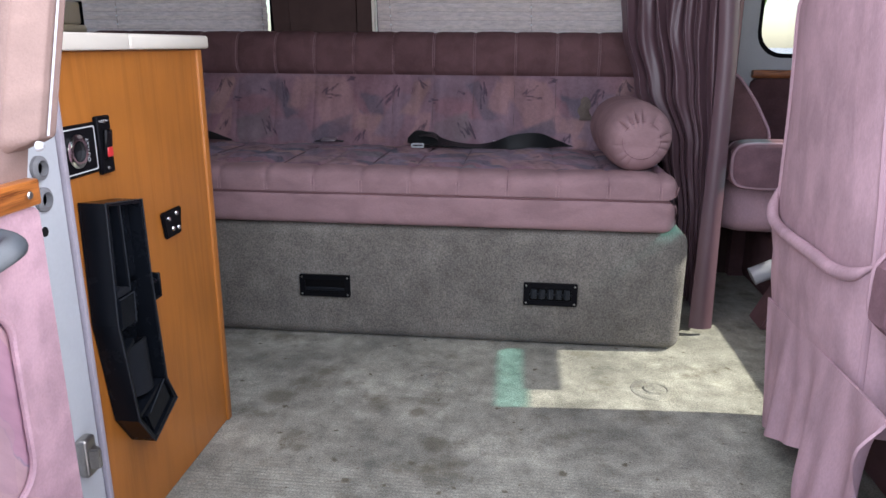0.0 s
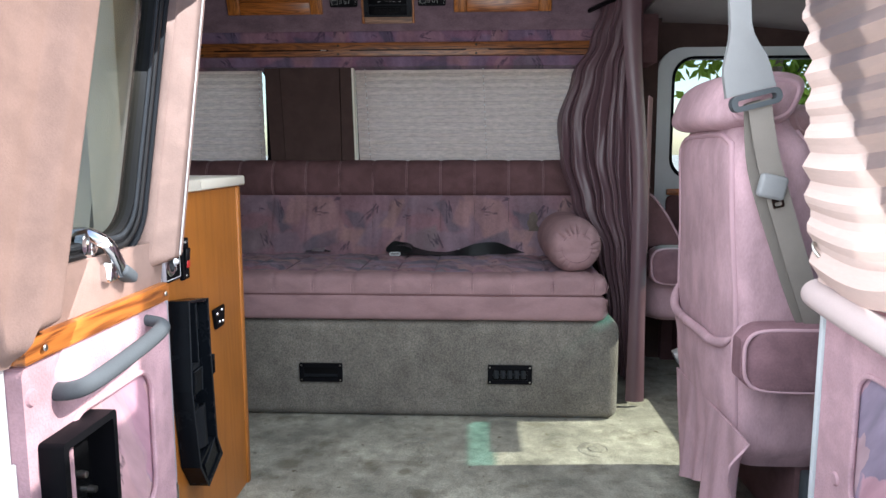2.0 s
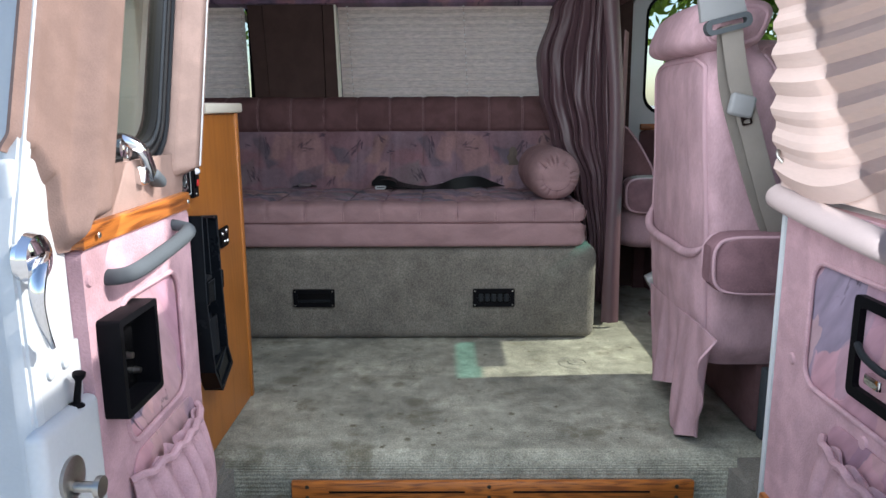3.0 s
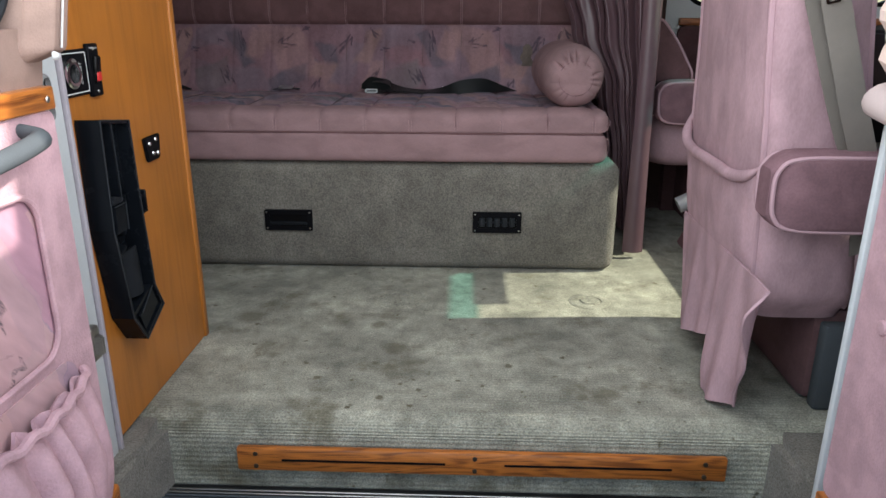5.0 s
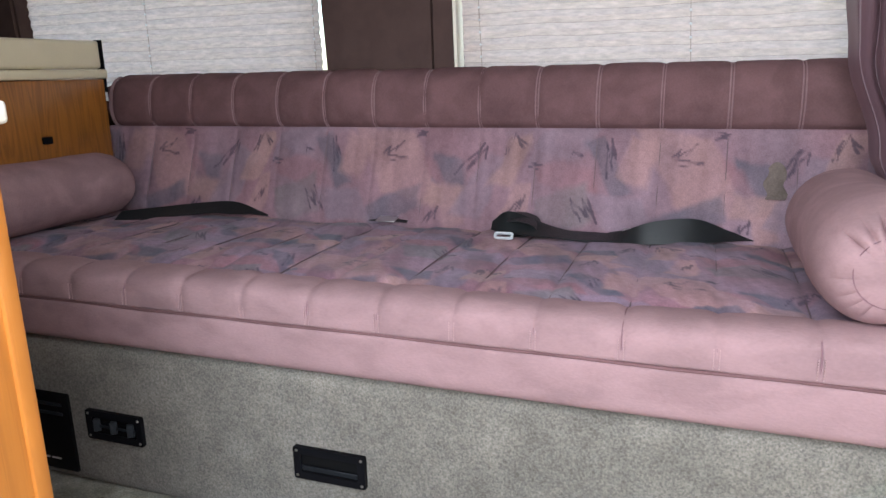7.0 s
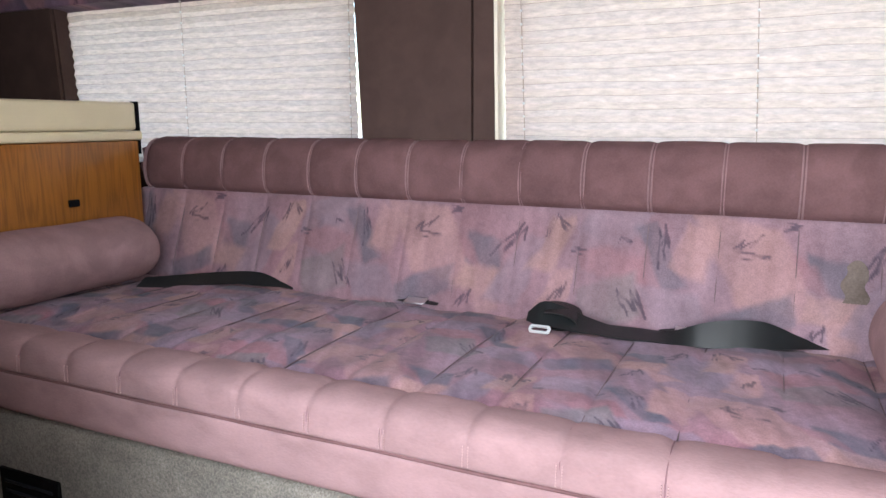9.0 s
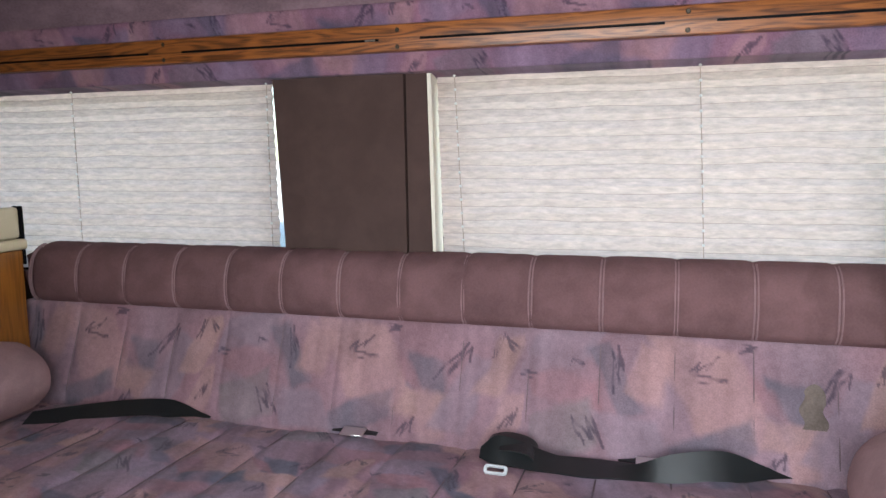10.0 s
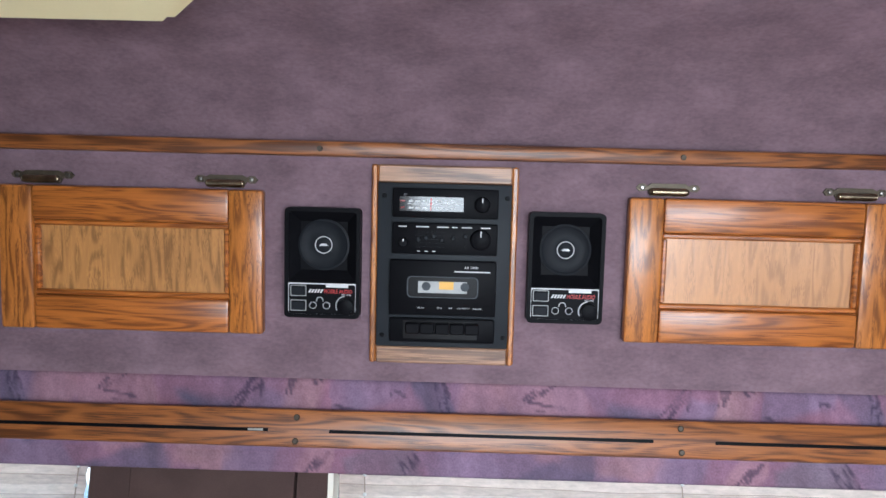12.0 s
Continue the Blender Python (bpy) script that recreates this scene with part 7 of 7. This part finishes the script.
# tan surround in two pads and a sill round the window
def pad(outline, d):
    return leaning1(prism(outline, 'x', DO + 0.02, DI + d, r=0.0075))
def steps(y, knots):
    """A smooth height over y through knots."""
    for (a, p), (b, q) in zip(knots, knots[1:]):
        if y <= b:
            return p + (q - p) * smooth_to(y, a, b)
    return knots[-1][1]
def soft_pad(y0, y1, low, rise, lip):
    """A padded strip from its foot to the top of the door: low gives the foot, rise how far it stands out."""
    def f(u, v):
        y = y0 + (y1 - y0) * u
        z = steps(y, low) + (1.30 - steps(y, low)) * v ** 2
        round_foot = 1 - (1 - smooth_to(v ** 2 * 0.7, 0.0, 0.022)) * lip
        return (DI - 0.034 + (0.034 + steps(y, rise)) * round_foot, y, z)
    return leaning1(sheet(f, 48, 60, thick=0.004))
part("surround_pad", soft_pad(0.322, 0.474, [(0.322, 0.668), (0.352, 0.655), (0.384, 0.625), (0.402, 0.580), (0.410, 0.552), (0.424, 0.552), (0.432, 0.572), (0.46, 0.574), (0.474, 0.60)], [(0.322, -0.018), (0.345, -0.006), (0.400, 0.002), (0.436, 0.024), (0.458, 0.028), (0.468, 0.022), (0.474, -0.034)], 0.45), TAN, ld, "tan vinyl pad")
part("surround_pad", soft_pad(0.711, 0.772, [(0.711, 0.63), (0.716, 0.608), (0.724, 0.598), (0.758, 0.598), (0.772, 0.608)], [(0.711, -0.034), (0.719, 0.002), (0.738, 0.028), (0.758, 0.030), (0.767, 0.022), (0.772, -0.034)], 0.6), TAN, ld, "tan vinyl pad")
part("surround_sill", pad(rounded(0.425, 0.764, 0.560, 0.640, 0.01), -0.002), TAN, ld, "tan vinyl sill")
part("surround_head", pad(rounded(0.42, 0.70, 1.20, 1.30, 0.02), 0.012), TAN, ld, "tan vinyl head")
def seal_line(d, x, r, material, name="seal_bead"):
    """A rubber bead round the window, d in from the seal's outer edge."""
    o = rounded(0.434 + d, 0.711 - d, 0.626 + d, 1.24, 0.060 - d * 0.6)
    return part(name, leaning1(tube([(x, y, z) for y, z in o + o[:1]], r, 8)), material, seal)


seal = part("seal", leaning1(frame_ring(rounded(0.432, 0.712, 0.624, 1.24, 0.062), rounded(0.462, 0.676, 0.660, 1.21, 0.046), 'x', DI - 0.034, DI - 0.012)), RUBBER, ld, "black rubber window seal")
seal_line(0.004, DI - 0.011, 0.0055, CHARCOAL)
seal_line(0.017, DI - 0.012, 0.0050, RUBBER)
seal_line(0.029, DI - 0.013, 0.0045, SLATE_PLASTIC)
part("pane", leaning1(box(DI - 0.026, DI - 0.021, WY0, WY1, WZ0, WZ1)), PANE_DARK, ld, smooth=False).visible_shadow = False
lt = part("window_latch", tube(spline([(DI - 0.03, 0.588, 0.668), (DI - 0.010, 0.592, 0.668), (DI + 0.008, 0.602, 0.655), (DI + 0.010, 0.620, 0.632), (DI + 0.008, 0.634, 0.615)], 6), 0.0095, 10, flat=0.8), CHROME, ld, "chrome window latch")
part("hub", turned([(0.017, 0), (0.017, 0.010), (0.012, 0.014), (0, 0.014)], (DI - 0.018, 0.592, 0.655), (1, 0, 0), 18), CHROME, lt)
part("clamp", box(DI - 0.012, DI + 0.012, 0.600, 0.622, 0.606, 0.632, 0.006, 3), CHROME, lt)
part("latch_tip", moved(box(-0.011, 0.011, -0.018, 0.018, -0.008, 0.008, 0.006, 3), Matrix.Translation((DI + 0.008, 0.642, 0.612)) @ Matrix.Rotation(radians(-30), 4, 'X')), GREY_PLASTIC, lt, "grey lever tip")
part("oak_strip", box(DI - 0.02, DI + 0.010, 0.427, 0.767, 0.552, 0.578, 0.003), OAK_Y, ld, "honey oak strip")
OAKS = [(0.455, 0.565), (0.745, 0.565)]
for y, z in OAKS:
    part("screw", turned([(0, 0.0016), (0.003, 0.0012), (0.004, 0)], (DI + 0.014, y, z), (1, 0, 0), 10), STEEL, ld)
# pink lower trim with a sunken printed field
PO = rounded(0.427, 0.768, 0.045, 0.551, 0.012)
PI = rounded(0.50, 0.705, 0.275, 0.47, 0.035)
part("trim_panel", frame_ring(PO, PI, 'x', DI - 0.02, DI + 0.004), PANEL_PINK, ld, "pink fleece trim panel")
part("printed_field", prism(rounded(0.49, 0.715, 0.265, 0.48, 0.03), 'x', DI - 0.010, DI - 0.001), PRINT_DOOR, ld, "printed fabric field")
part("hem", tube([(DI + 0.004, y, z) for y, z in PI + PI[:1]], 0.004, 8), PANEL_PINK, ld)
for y, z in ((0.440, 0.516), (0.437, 0.20), (0.745, 0.22)):
    part("button", turned([(0, 0.005), (0.008, 0.004), (0.011, 0)], (DI + 0.003, y, z), (1, 0, 0), 16), PANEL_PINK, ld)
h = part("grab_handle", tube(spline([(DI, 0.484, 0.508), (DI + 0.020, 0.485, 0.509), (DI + 0.033, 0.506, 0.512), (DI + 0.036, 0.60, 0.520), (DI + 0.035, 0.668, 0.527), (DI + 0.028, 0.697, 0.532), (DI, 0.704, 0.536)], 6), 0.0108, 12, flat=0.75), GREY_PLASTIC, ld, "grey plastic grab handle")
bx = part("latch_box", frame_ring(rounded(0.444, 0.554, 0.340, 0.464, 0.005, 3), rounded(0.453, 0.546, 0.349, 0.455, 0.003, 3), 'x', DI - 0.012, DI + 0.032), BLACK, ld, "black open latch box")
part("well", box(DI - 0.010, DI + 0.000, 0.452, 0.547, 0.348, 0.456), BLACK_GLOSS, bx)
part("bolt", turned([(0, 0.01), (0.004, 0.009), (0.005, 0)], (DI, 0.522, 0.395), (1, 0, 0), 10), STEEL, bx)
part("bolt", turned([(0, 0.01), (0.004, 0.009), (0.005, 0)], (DI, 0.540, 0.368), (1, 0, 0), 10), STEEL, bx)
def gathered(y0, y1, z0, z1, xf, out, sgn=1):
    def f(u, v):
        y = y0 + (y1 - y0) * u
        z = z0 + (z1 - z0) * v
        fold = abs(math.sin(u * 19 + 1.2 * noise.noise((u * 4, v * 3, 5))))
        b = out * (0.35 + 0.65 * math.sin(math.pi * min(1, 0.15 + 0.85 * v)))
        return (xf + sgn * (b * (0.45 + 0.55 * fold) * math.sin(math.pi * (0.04 + 0.92 * u)) ** 0.5), y, z + 0.007 * v * math.sin(u * 38))
    return sheet(f, 70, 16, thick=0.004)
part("pocket_field", prism(rounded(0.50, 0.725, 0.11, 0.262, 0.03), 'x', DI + 0.0045, DI + 0.0065), PRINT_DOOR, ld, "printed pocket lining")
pk = part("pocket", gathered(0.49, 0.735, 0.06, 0.235, DI + 0.004, 0.05), PANEL_PINK, ld, "gathered pink map pocket")
part("pocket_mouth", tube([(DI + 0.006 + 0.03 * math.sin(math.pi * k / 30) ** 0.6, 0.49 + 0.245 * k / 30, 0.235 + 0.003 * math.sin(k / 30 * 38)) for k in range(31)], 0.006, 8), PANEL_PINK, pk)
part("oak_strip", box(DI - 0.02, DI + 0.010, 0.44, 0.767, 0.0, 0.043, 0.004), OAK_Y, ld, "honey oak strip")
# bare metal edge with lever, lock knob and striker
DM = DI - 0.013
part("metal_edge", box(DO + 0.03, DM, 0.345, 0.430, -0.25, 0.66, 0.006, 3), WHITE_PAINT, ld, "bare white metal beside the trim")
LY = 0.352
lv = part("inside_lever", turned([(0.026, 0), (0.028, 0.006), (0.024, 0.015), (0.010, 0.020), (0, 0.020)], (DM, LY, 0.560), (1, 0, 0), 28), CHROME, ld, "chrome lever handle")
ARM = spline([(DM + 0.014, LY, 0.556), (DM + 0.023, LY - 0.018, 0.552), (DM + 0.027, LY - 0.031, 0.540), (DM + 0.027, LY - 0.034, 0.522), (DM + 0.025, LY - 0.026, 0.496), (DM + 0.022, LY - 0.012, 0.470)], 6)
part("arm", tube(ARM, [0.014 - 0.0080 * k / (len(ARM) - 1) for k in range(len(ARM))], 12, flat=0.55), CHROME, lv)
part("lock_knob", turned([(0.009, 0), (0.004, 0.004), (0.0035, 0.03), (0.007, 0.036), (0.007, 0.040), (0, 0.041)], (DM + 0.012, 0.394, 0.382), (0.2, -0.05, 1), 14), BLACK, ld)
part("gusset", box(DM - 0.004, DM + 0.020, 0.310, 0.432, -0.05, 0.384, 0.01, 3), WHITE_PAINT, ld)
part("plate", box(DM - 0.001, DM + 0.004, 0.345, 0.430, 0.382, 0.450, 0.002), WHITE_PAINT, ld)
stk = part("striker_plate", turned([(0.024, 0), (0.024, 0.004), (0.018, 0.007), (0, 0.007)], (DM + 0.020, 0.352, 0.316), (1, 0, 0), 24), STEEL, ld, "dull steel catch plate")
part("pin", turned([(0.006, 0.005), (0.006, 0.03), (0.012, 0.031), (0.012, 0.037), (0, 0.038)], (DM + 0.020, 0.346, 0.309), (1, 0, 0), 16), STEEL, stk)
for y, z in ((0.364, 0.432), (0.394, 0.434), (0.415, 0.584)):
    part("bolt_head", turned([(0.008, 0), (0.0075, 0.004), (0.004, 0.005), (0, 0.005)], (DM + 0.003, y, z), (1, 0, 0), 12), WHITE_PAINT, ld)
# shade cord with a clip on the surround
part("cord", leaning1(tube([(DI + 0.032, 0.744, 0.62 + 0.05 * k) for k in range(14)], 0.0012, 6)), PALE_PLASTIC, ld)
part("cord_clip", turned([(0.005, 0), (0.0045, 0.003), (0.002, 0.006), (0, 0.006)], (DI + 0.030, 0.744, 0.612), (1, 0, 0), 14), PALE_PLASTIC, ld)

# body pillar between that door and the galley
pilr = thing("door_pillar", (-0.40, 0.84, -0.25), "white painted body pillar beside the galley cabinet", "pillar", kind="structure")
part("post", box(-0.42, -0.366, 0.802, 0.914, -0.45, 1.3, 0.006), WHITE_PAINT, pilr)
part("edge_seal", box(-0.372, -0.3625, 0.9145, 0.924, -0.45, 0.69, 0.003), GREY_LILAC, pilr, "soft grey edge seal")
for z in (0.568, 0.532):
    part("stud", turned([(0.014, 0), (0.014, 0.004), (0.009, 0.007), (0.008, 0.0), (0, 0.0)], (-0.366, 0.872, z), (1, 0, 0), 20), BELT_GREY, pilr, "dull grey socket")
ctc = part("catch", box(-0.366, -0.350, 0.860, 0.884, 0.175, 0.228, 0.005, 3), STEEL, pilr, "dull steel door catch")
part("catch_tongue", prism([(-0.352, 0.864), (-0.338, 0.868), (-0.340, 0.876), (-0.352, 0.880)], 'z', 0.186, 0.214, r=0.002), STEEL, ctc)
part("bore", turned([(0.006, 0.0), (0.006, 0.0006), (0, 0.0006)], (-0.366, 0.868, 0.495), (1, 0, 0), 14), RUBBER, pilr, "dark drilled hole")

# ---- open front side door: inner face at x = 0.668 ----
RI, RO = 0.668, 0.75
rd = thing("door_2", (0.71, 0.5, -0.2), "open white side door with pink trim and a pink pleated shade", "van door", kind="structure")
part("outer_skin", leaning(cut_rows(frame_ring(rounded(0.19, 0.79, -0.25, 1.21, 0.02), rounded(0.30, 0.72, 0.62, 1.16, 0.05), 'x', RO - 0.03, RO))), WHITE_PAINT, rd)
part("pane", leaning(box(RO - 0.013, RO - 0.008, 0.295, 0.725, 0.61, 1.17)), PANE, rd, smooth=False).visible_shadow = False
part("lower_shell", box(RI + 0.012, RO - 0.03, 0.20, 0.805, -0.25, 0.56, 0.006), WHITE_PAINT, rd)
part("surround_post", leaning(prism(rounded(0.745, 0.785, 0.60, 1.21, 0.015), 'x', RI - 0.004, RO - 0.01, r=0.005)), TAN, rd, "tan vinyl pad")
part("surround_post", leaning(prism(rounded(0.19, 0.29, 0.60, 1.21, 0.015), 'x', RI - 0.004, RO - 0.01, r=0.005)), TAN, rd, "tan vinyl pad")
def pleats(u, v):
    n = 14
    k = v * n
    saw = 1 - abs(2 * (k - math.floor(k)) - 1)
    z = 0.615 + 0.59 * v
    y = 0.215 + (0.792 - 0.215 + 0.012 * math.sin(v * 9)) * u
    droop = 0.03 * (1 - v) ** 4 * math.sin(u * 6)
    return (RI - 0.014 - 0.013 * saw, y, z + droop - 0.02 * u * (1 - v))
part("pleated_shade", leaning(sheet(pleats, 40, 60)), DOOR_SHADE, rd, "pink pleated cloth shade", smooth=False)
part("shade_tail", sheet(lambda u, v: (RI - 0.014 - 0.006 * math.sin(u * 6), 0.22 + 0.58 * u, 0.575 + 0.06 * v), 20, 5), DOOR_SHADE, rd, "loose lower edge of the shade")
part("ledge", tube(spline([(RI - 0.01, 0.812, 0.567), (RI - 0.016, 0.78, 0.560), (RI - 0.018, 0.6, 0.545), (RI - 0.016, 0.4, 0.530), (RI - 0.01, 0.2, 0.515)], 5), 0.021, 14, flat=0.7), PALE_PINK, rd, "pale padded ledge")
QI = rounded(0.42, 0.690, 0.29, 0.482, 0.035)
part("trim_panel", frame_ring(rounded(0.205, 0.785, 0.05, 0.560, 0.012), QI, 'x', RI - 0.004, RI + 0.018), PANEL_PINK, rd, "pink fleece trim panel")
part("printed_field", prism(rounded(0.41, 0.70, 0.28, 0.492, 0.03), 'x', RI + 0.001, RI + 0.010), PRINT_DOOR, rd, "printed fabric field")
part("hem", tube([(RI - 0.004, y, z) for y, z in QI + QI[:1]], 0.004, 8), PANEL_PINK, rd)
lb = part("latch_bezel", frame_ring(rounded(0.435, 0.570, 0.322, 0.462, 0.01), rounded(0.450, 0.555, 0.337, 0.447, 0.006), 'x', RI - 0.008, RI + 0.012), BLACK, rd, "black latch bezel")
part("well", box(RI + 0.002, RI + 0.010, 0.447, 0.558, 0.334, 0.450), BLACK_GLOSS, lb)
part("lever", tube(spline([(RI - 0.006, 0.555, 0.395), (RI - 0.014, 0.525, 0.388), (RI - 0.014, 0.485, 0.382), (RI - 0.006, 0.460, 0.380)], 5), 0.0050, 10), SLATE_PLASTIC, lb)
part("thumb", box(RI - 0.010, RI + 0.004, 0.495, 0.530, 0.350, 0.366, 0.004), CHROME, lb)
part("button", turned([(0, 0.005), (0.008, 0.004), (0.011, 0)], (RI - 0.003, 0.728, 0.312), (-1, 0, 0), 16), PANEL_PINK, rd)
part("button", turned([(0, 0.005), (0.008, 0.004), (0.011, 0)], (RI - 0.003, 0.52, 0.27), (-1, 0, 0), 16), PANEL_PINK, rd)
part("pocket_field", prism(rounded(0.28, 0.60, 0.11, 0.268, 0.03), 'x', RI - 0.0065, RI - 0.0045), PRINT_DOOR, rd, "printed pocket lining")
rp = part("pocket", gathered(0.27, 0.61, 0.07, 0.235, RI - 0.004, 0.05, -1), PANEL_PINK, rd, "gathered pink map pocket")
part("pocket_mouth", tube([(RI - 0.008 - 0.03 * math.sin(math.pi * k / 30) ** 0.6, 0.27 + 0.34 * k / 30, 0.235 + 0.003 * math.sin(k / 30 * 38)) for k in range(31)], 0.006, 8), PANEL_PINK, rp)
part("oak_strip", box(RI - 0.012, RI + 0.01, 0.40, 0.785, 0.008, 0.048, 0.004), OAK_Y, rd, "honey oak strip")
part("door_edge", box(RI + 0.0, RO - 0.02, 0.803, 0.816, -0.25, 0.6, 0.004), WHITE_PAINT, rd, "white painted door edge")
part("shade_hook", tube(spline([(RI - 0.012, 0.805, 0.628), (RI - 0.022, 0.800, 0.636), (RI - 0.026, 0.79, 0.628), (RI - 0.02, 0.785, 0.618)], 5), 0.0025, 7), STEEL, rd)

# ---- driver's door, beyond the seats ----
dd = thing("door_3", (1.2, 2.43, -0.2), "white driver's door with a large window and mauve trim", "van door", kind="structure")
part("window_surround", frame_ring(rounded(0.800, 1.62, 0.54, 1.135, 0.09), rounded(0.855, 1.54, 0.676, 1.10, 0.07), 'y', 2.398, 2.424), WHITE_PAINT, dd)
part("seal", frame_ring(rounded(0.851, 1.545, 0.670, 1.104, 0.075), rounded(0.861, 1.535, 0.682, 1.094, 0.068), 'y', 2.396, 2.436), BLACK, dd)
part("pane", box(0.845, 1.545, 2.440, 2.445, 0.63, 1.105), PANE, dd, smooth=False).visible_shadow = False
part("trim_panel", prism(rounded(0.845, 1.60, -0.1, 0.612, 0.02), 'y', 2.385, 2.424, r=0.004), VELVET_DARK, dd)
part("oak_strip", box(0.845, 1.58, 2.376, 2.398, 0.613, 0.636, 0.004), OAK, dd, "honey oak strip")
part("door_handle", box(1.12, 1.20, 2.366, 2.386, 0.555, 0.575, 0.004), BLACK, dd)
part("lock_pin", turned([(0.004, 0), (0.003, 0.025), (0.006, 0.03), (0, 0.032)], (0.985, 2.40, 0.64), (0, 0, 1), 10), BLACK, dd)
solo("cab_floor_box", prism([(0.80, 0.0), (1.10, 0.0), (1.10, 0.10), (0.86, 0.12)], 'y', 1.92, 2.02, r=0.006), VELVET_DARK, "mauve box beside the driver's chair", "storage box")
hose = thing("white_hose", (0.90, 1.94, 0.12), "white ribbed plastic sleeve lying beside the driver's chair", "hose")
part("sleeve", tube(spline([(0.785, 1.98, 0.125), (0.815, 1.98, 0.140), (0.86, 1.985, 0.160), (0.93, 1.995, 0.195)], 4), 0.024, 12), PALE_PLASTIC, hose)
for k in range(5):
    c = Vector((0.86, 1.985, 0.16)).lerp(Vector((0.93, 1.995, 0.195)), k / 4)
    part("rib", tube([c + Vector((0.016 * math.cos(a), 0.028 * math.sin(a), -0.020 * math.cos(a))) for a in [2 * math.pi * q / 14 for q in range(15)]], 0.004, 6), PALE_PLASTIC, hose)

# ---- outside beyond the driver's window ----
def tree(at, height, seed):
    rnd = random.Random(seed)
    t = thing("tree", at, "leafy green tree behind the parked van", "tree", "trees along the yard")
    bm = bmesh.new()
    rod(at, (at[0] + 0.1, at[1], at[2] + height * 0.55), 0.22, 0.12, 10, bm=bm)
    tips = []
    for k in range(9):
        a = rnd.uniform(0, 6.28)
        z = at[2] + height * rnd.uniform(0.3, 0.55)
        p = Vector((at[0] + 0.05, at[1], z))
        q = p + Vector((math.cos(a) * rnd.uniform(1.0, 2.4), math.sin(a) * rnd.uniform(1.0, 2.4), rnd.uniform(0.8, height * 0.4)))
        rod(p, q, 0.07, 0.03, 7, bm=bm)
        tips.append(q)
    part("trunk", bm, BARK, t)
    verts, faces = [], []
    for k in range(5200):
        c = rnd.choice(tips)
        d = Vector((rnd.gauss(0, 1), rnd.gauss(0, 1), rnd.gauss(0, 0.8))) * 0.75
        p = c + d
        a = Vector((rnd.uniform(-1, 1), rnd.uniform(-1, 1), rnd.uniform(-1, 1))).normalized()
        b = a.orthogonal().normalized()
        s = rnd.uniform(0.11, 0.24)
        i = len(verts)
        verts += [p - a * s, p + b * s * 0.5, p + a * s, p - b * s * 0.5]
        faces.append((i, i + 1, i + 2, i + 3))
    me = bpy.data.meshes.new("crown")
    me.from_pydata(verts, [], faces)
    me.materials.append(LEAF)
    o = new("crown", me)
    o.parent = t
    o.matrix_parent_inverse = BASES[t]
    return t


for k, (x, y, hh) in enumerate(((5.5, 13.5, 6.5), (9.5, 15, 7.5), (13.5, 14, 6.0), (2.0, 15.5, 7.0), (-3.5, 14.5, 6.5), (17.5, 18, 7.5))):
    tree((x, y, -0.62), hh, 11 + k)
def parked(at, paint, label):
    c = thing("parked_car", at, label, "car", "parked vehicles")
    T = Matrix.Translation(at)
    part("body", moved(prism([(-2.1, 0.3), (-2.1, 0.85), (-1.2, 0.95), (-0.7, 1.5), (0.9, 1.5), (1.5, 0.95), (2.1, 0.8), (2.1, 0.3)], 'y', -0.85, 0.85, r=0.05), T), paint, c)
    part("side_window", moved(prism([(-1.0, 0.98), (-0.62, 1.42), (0.8, 1.42), (1.2, 0.98)], 'y', -0.86, -0.84), T), BLACK_GLOSS, c)
    for x in (-1.3, 1.3):
        w = part("wheel", moved(turned([(0.32, -0.1), (0.33, 0), (0.32, 0.1), (0.2, 0.11), (0, 0.08)], (x, -0.8, 0.33), (0, -1, 0), 24), T), RUBBER, c)
        part("rim", moved(turned([(0.19, 0.10), (0.18, 0.115), (0, 0.105)], (x, -0.8, 0.33), (0, -1, 0), 20), T), STEEL, w)
    return c
parked((6.2, 8.5, -0.62), WHITE_PAINT, "white car parked across the yard")
parked((11.0, 9.5, -0.62), TEAL_PAINT, "teal car parked across the yard")
crate = thing("yellow_rack", (4.6, 7.2, -0.62), "yellow slatted rack standing in the yard", "rack")
part("frame", box(4.1, 5.2, 7.2, 7.26, -0.62, 0.75, 0.02), YELLOW, crate)
for k in range(7):
    part("slat", box(4.14 + k * 0.15, 4.22 + k * 0.15, 7.16, 7.2, -0.5, 0.72, 0.006, 1), YELLOW, crate)
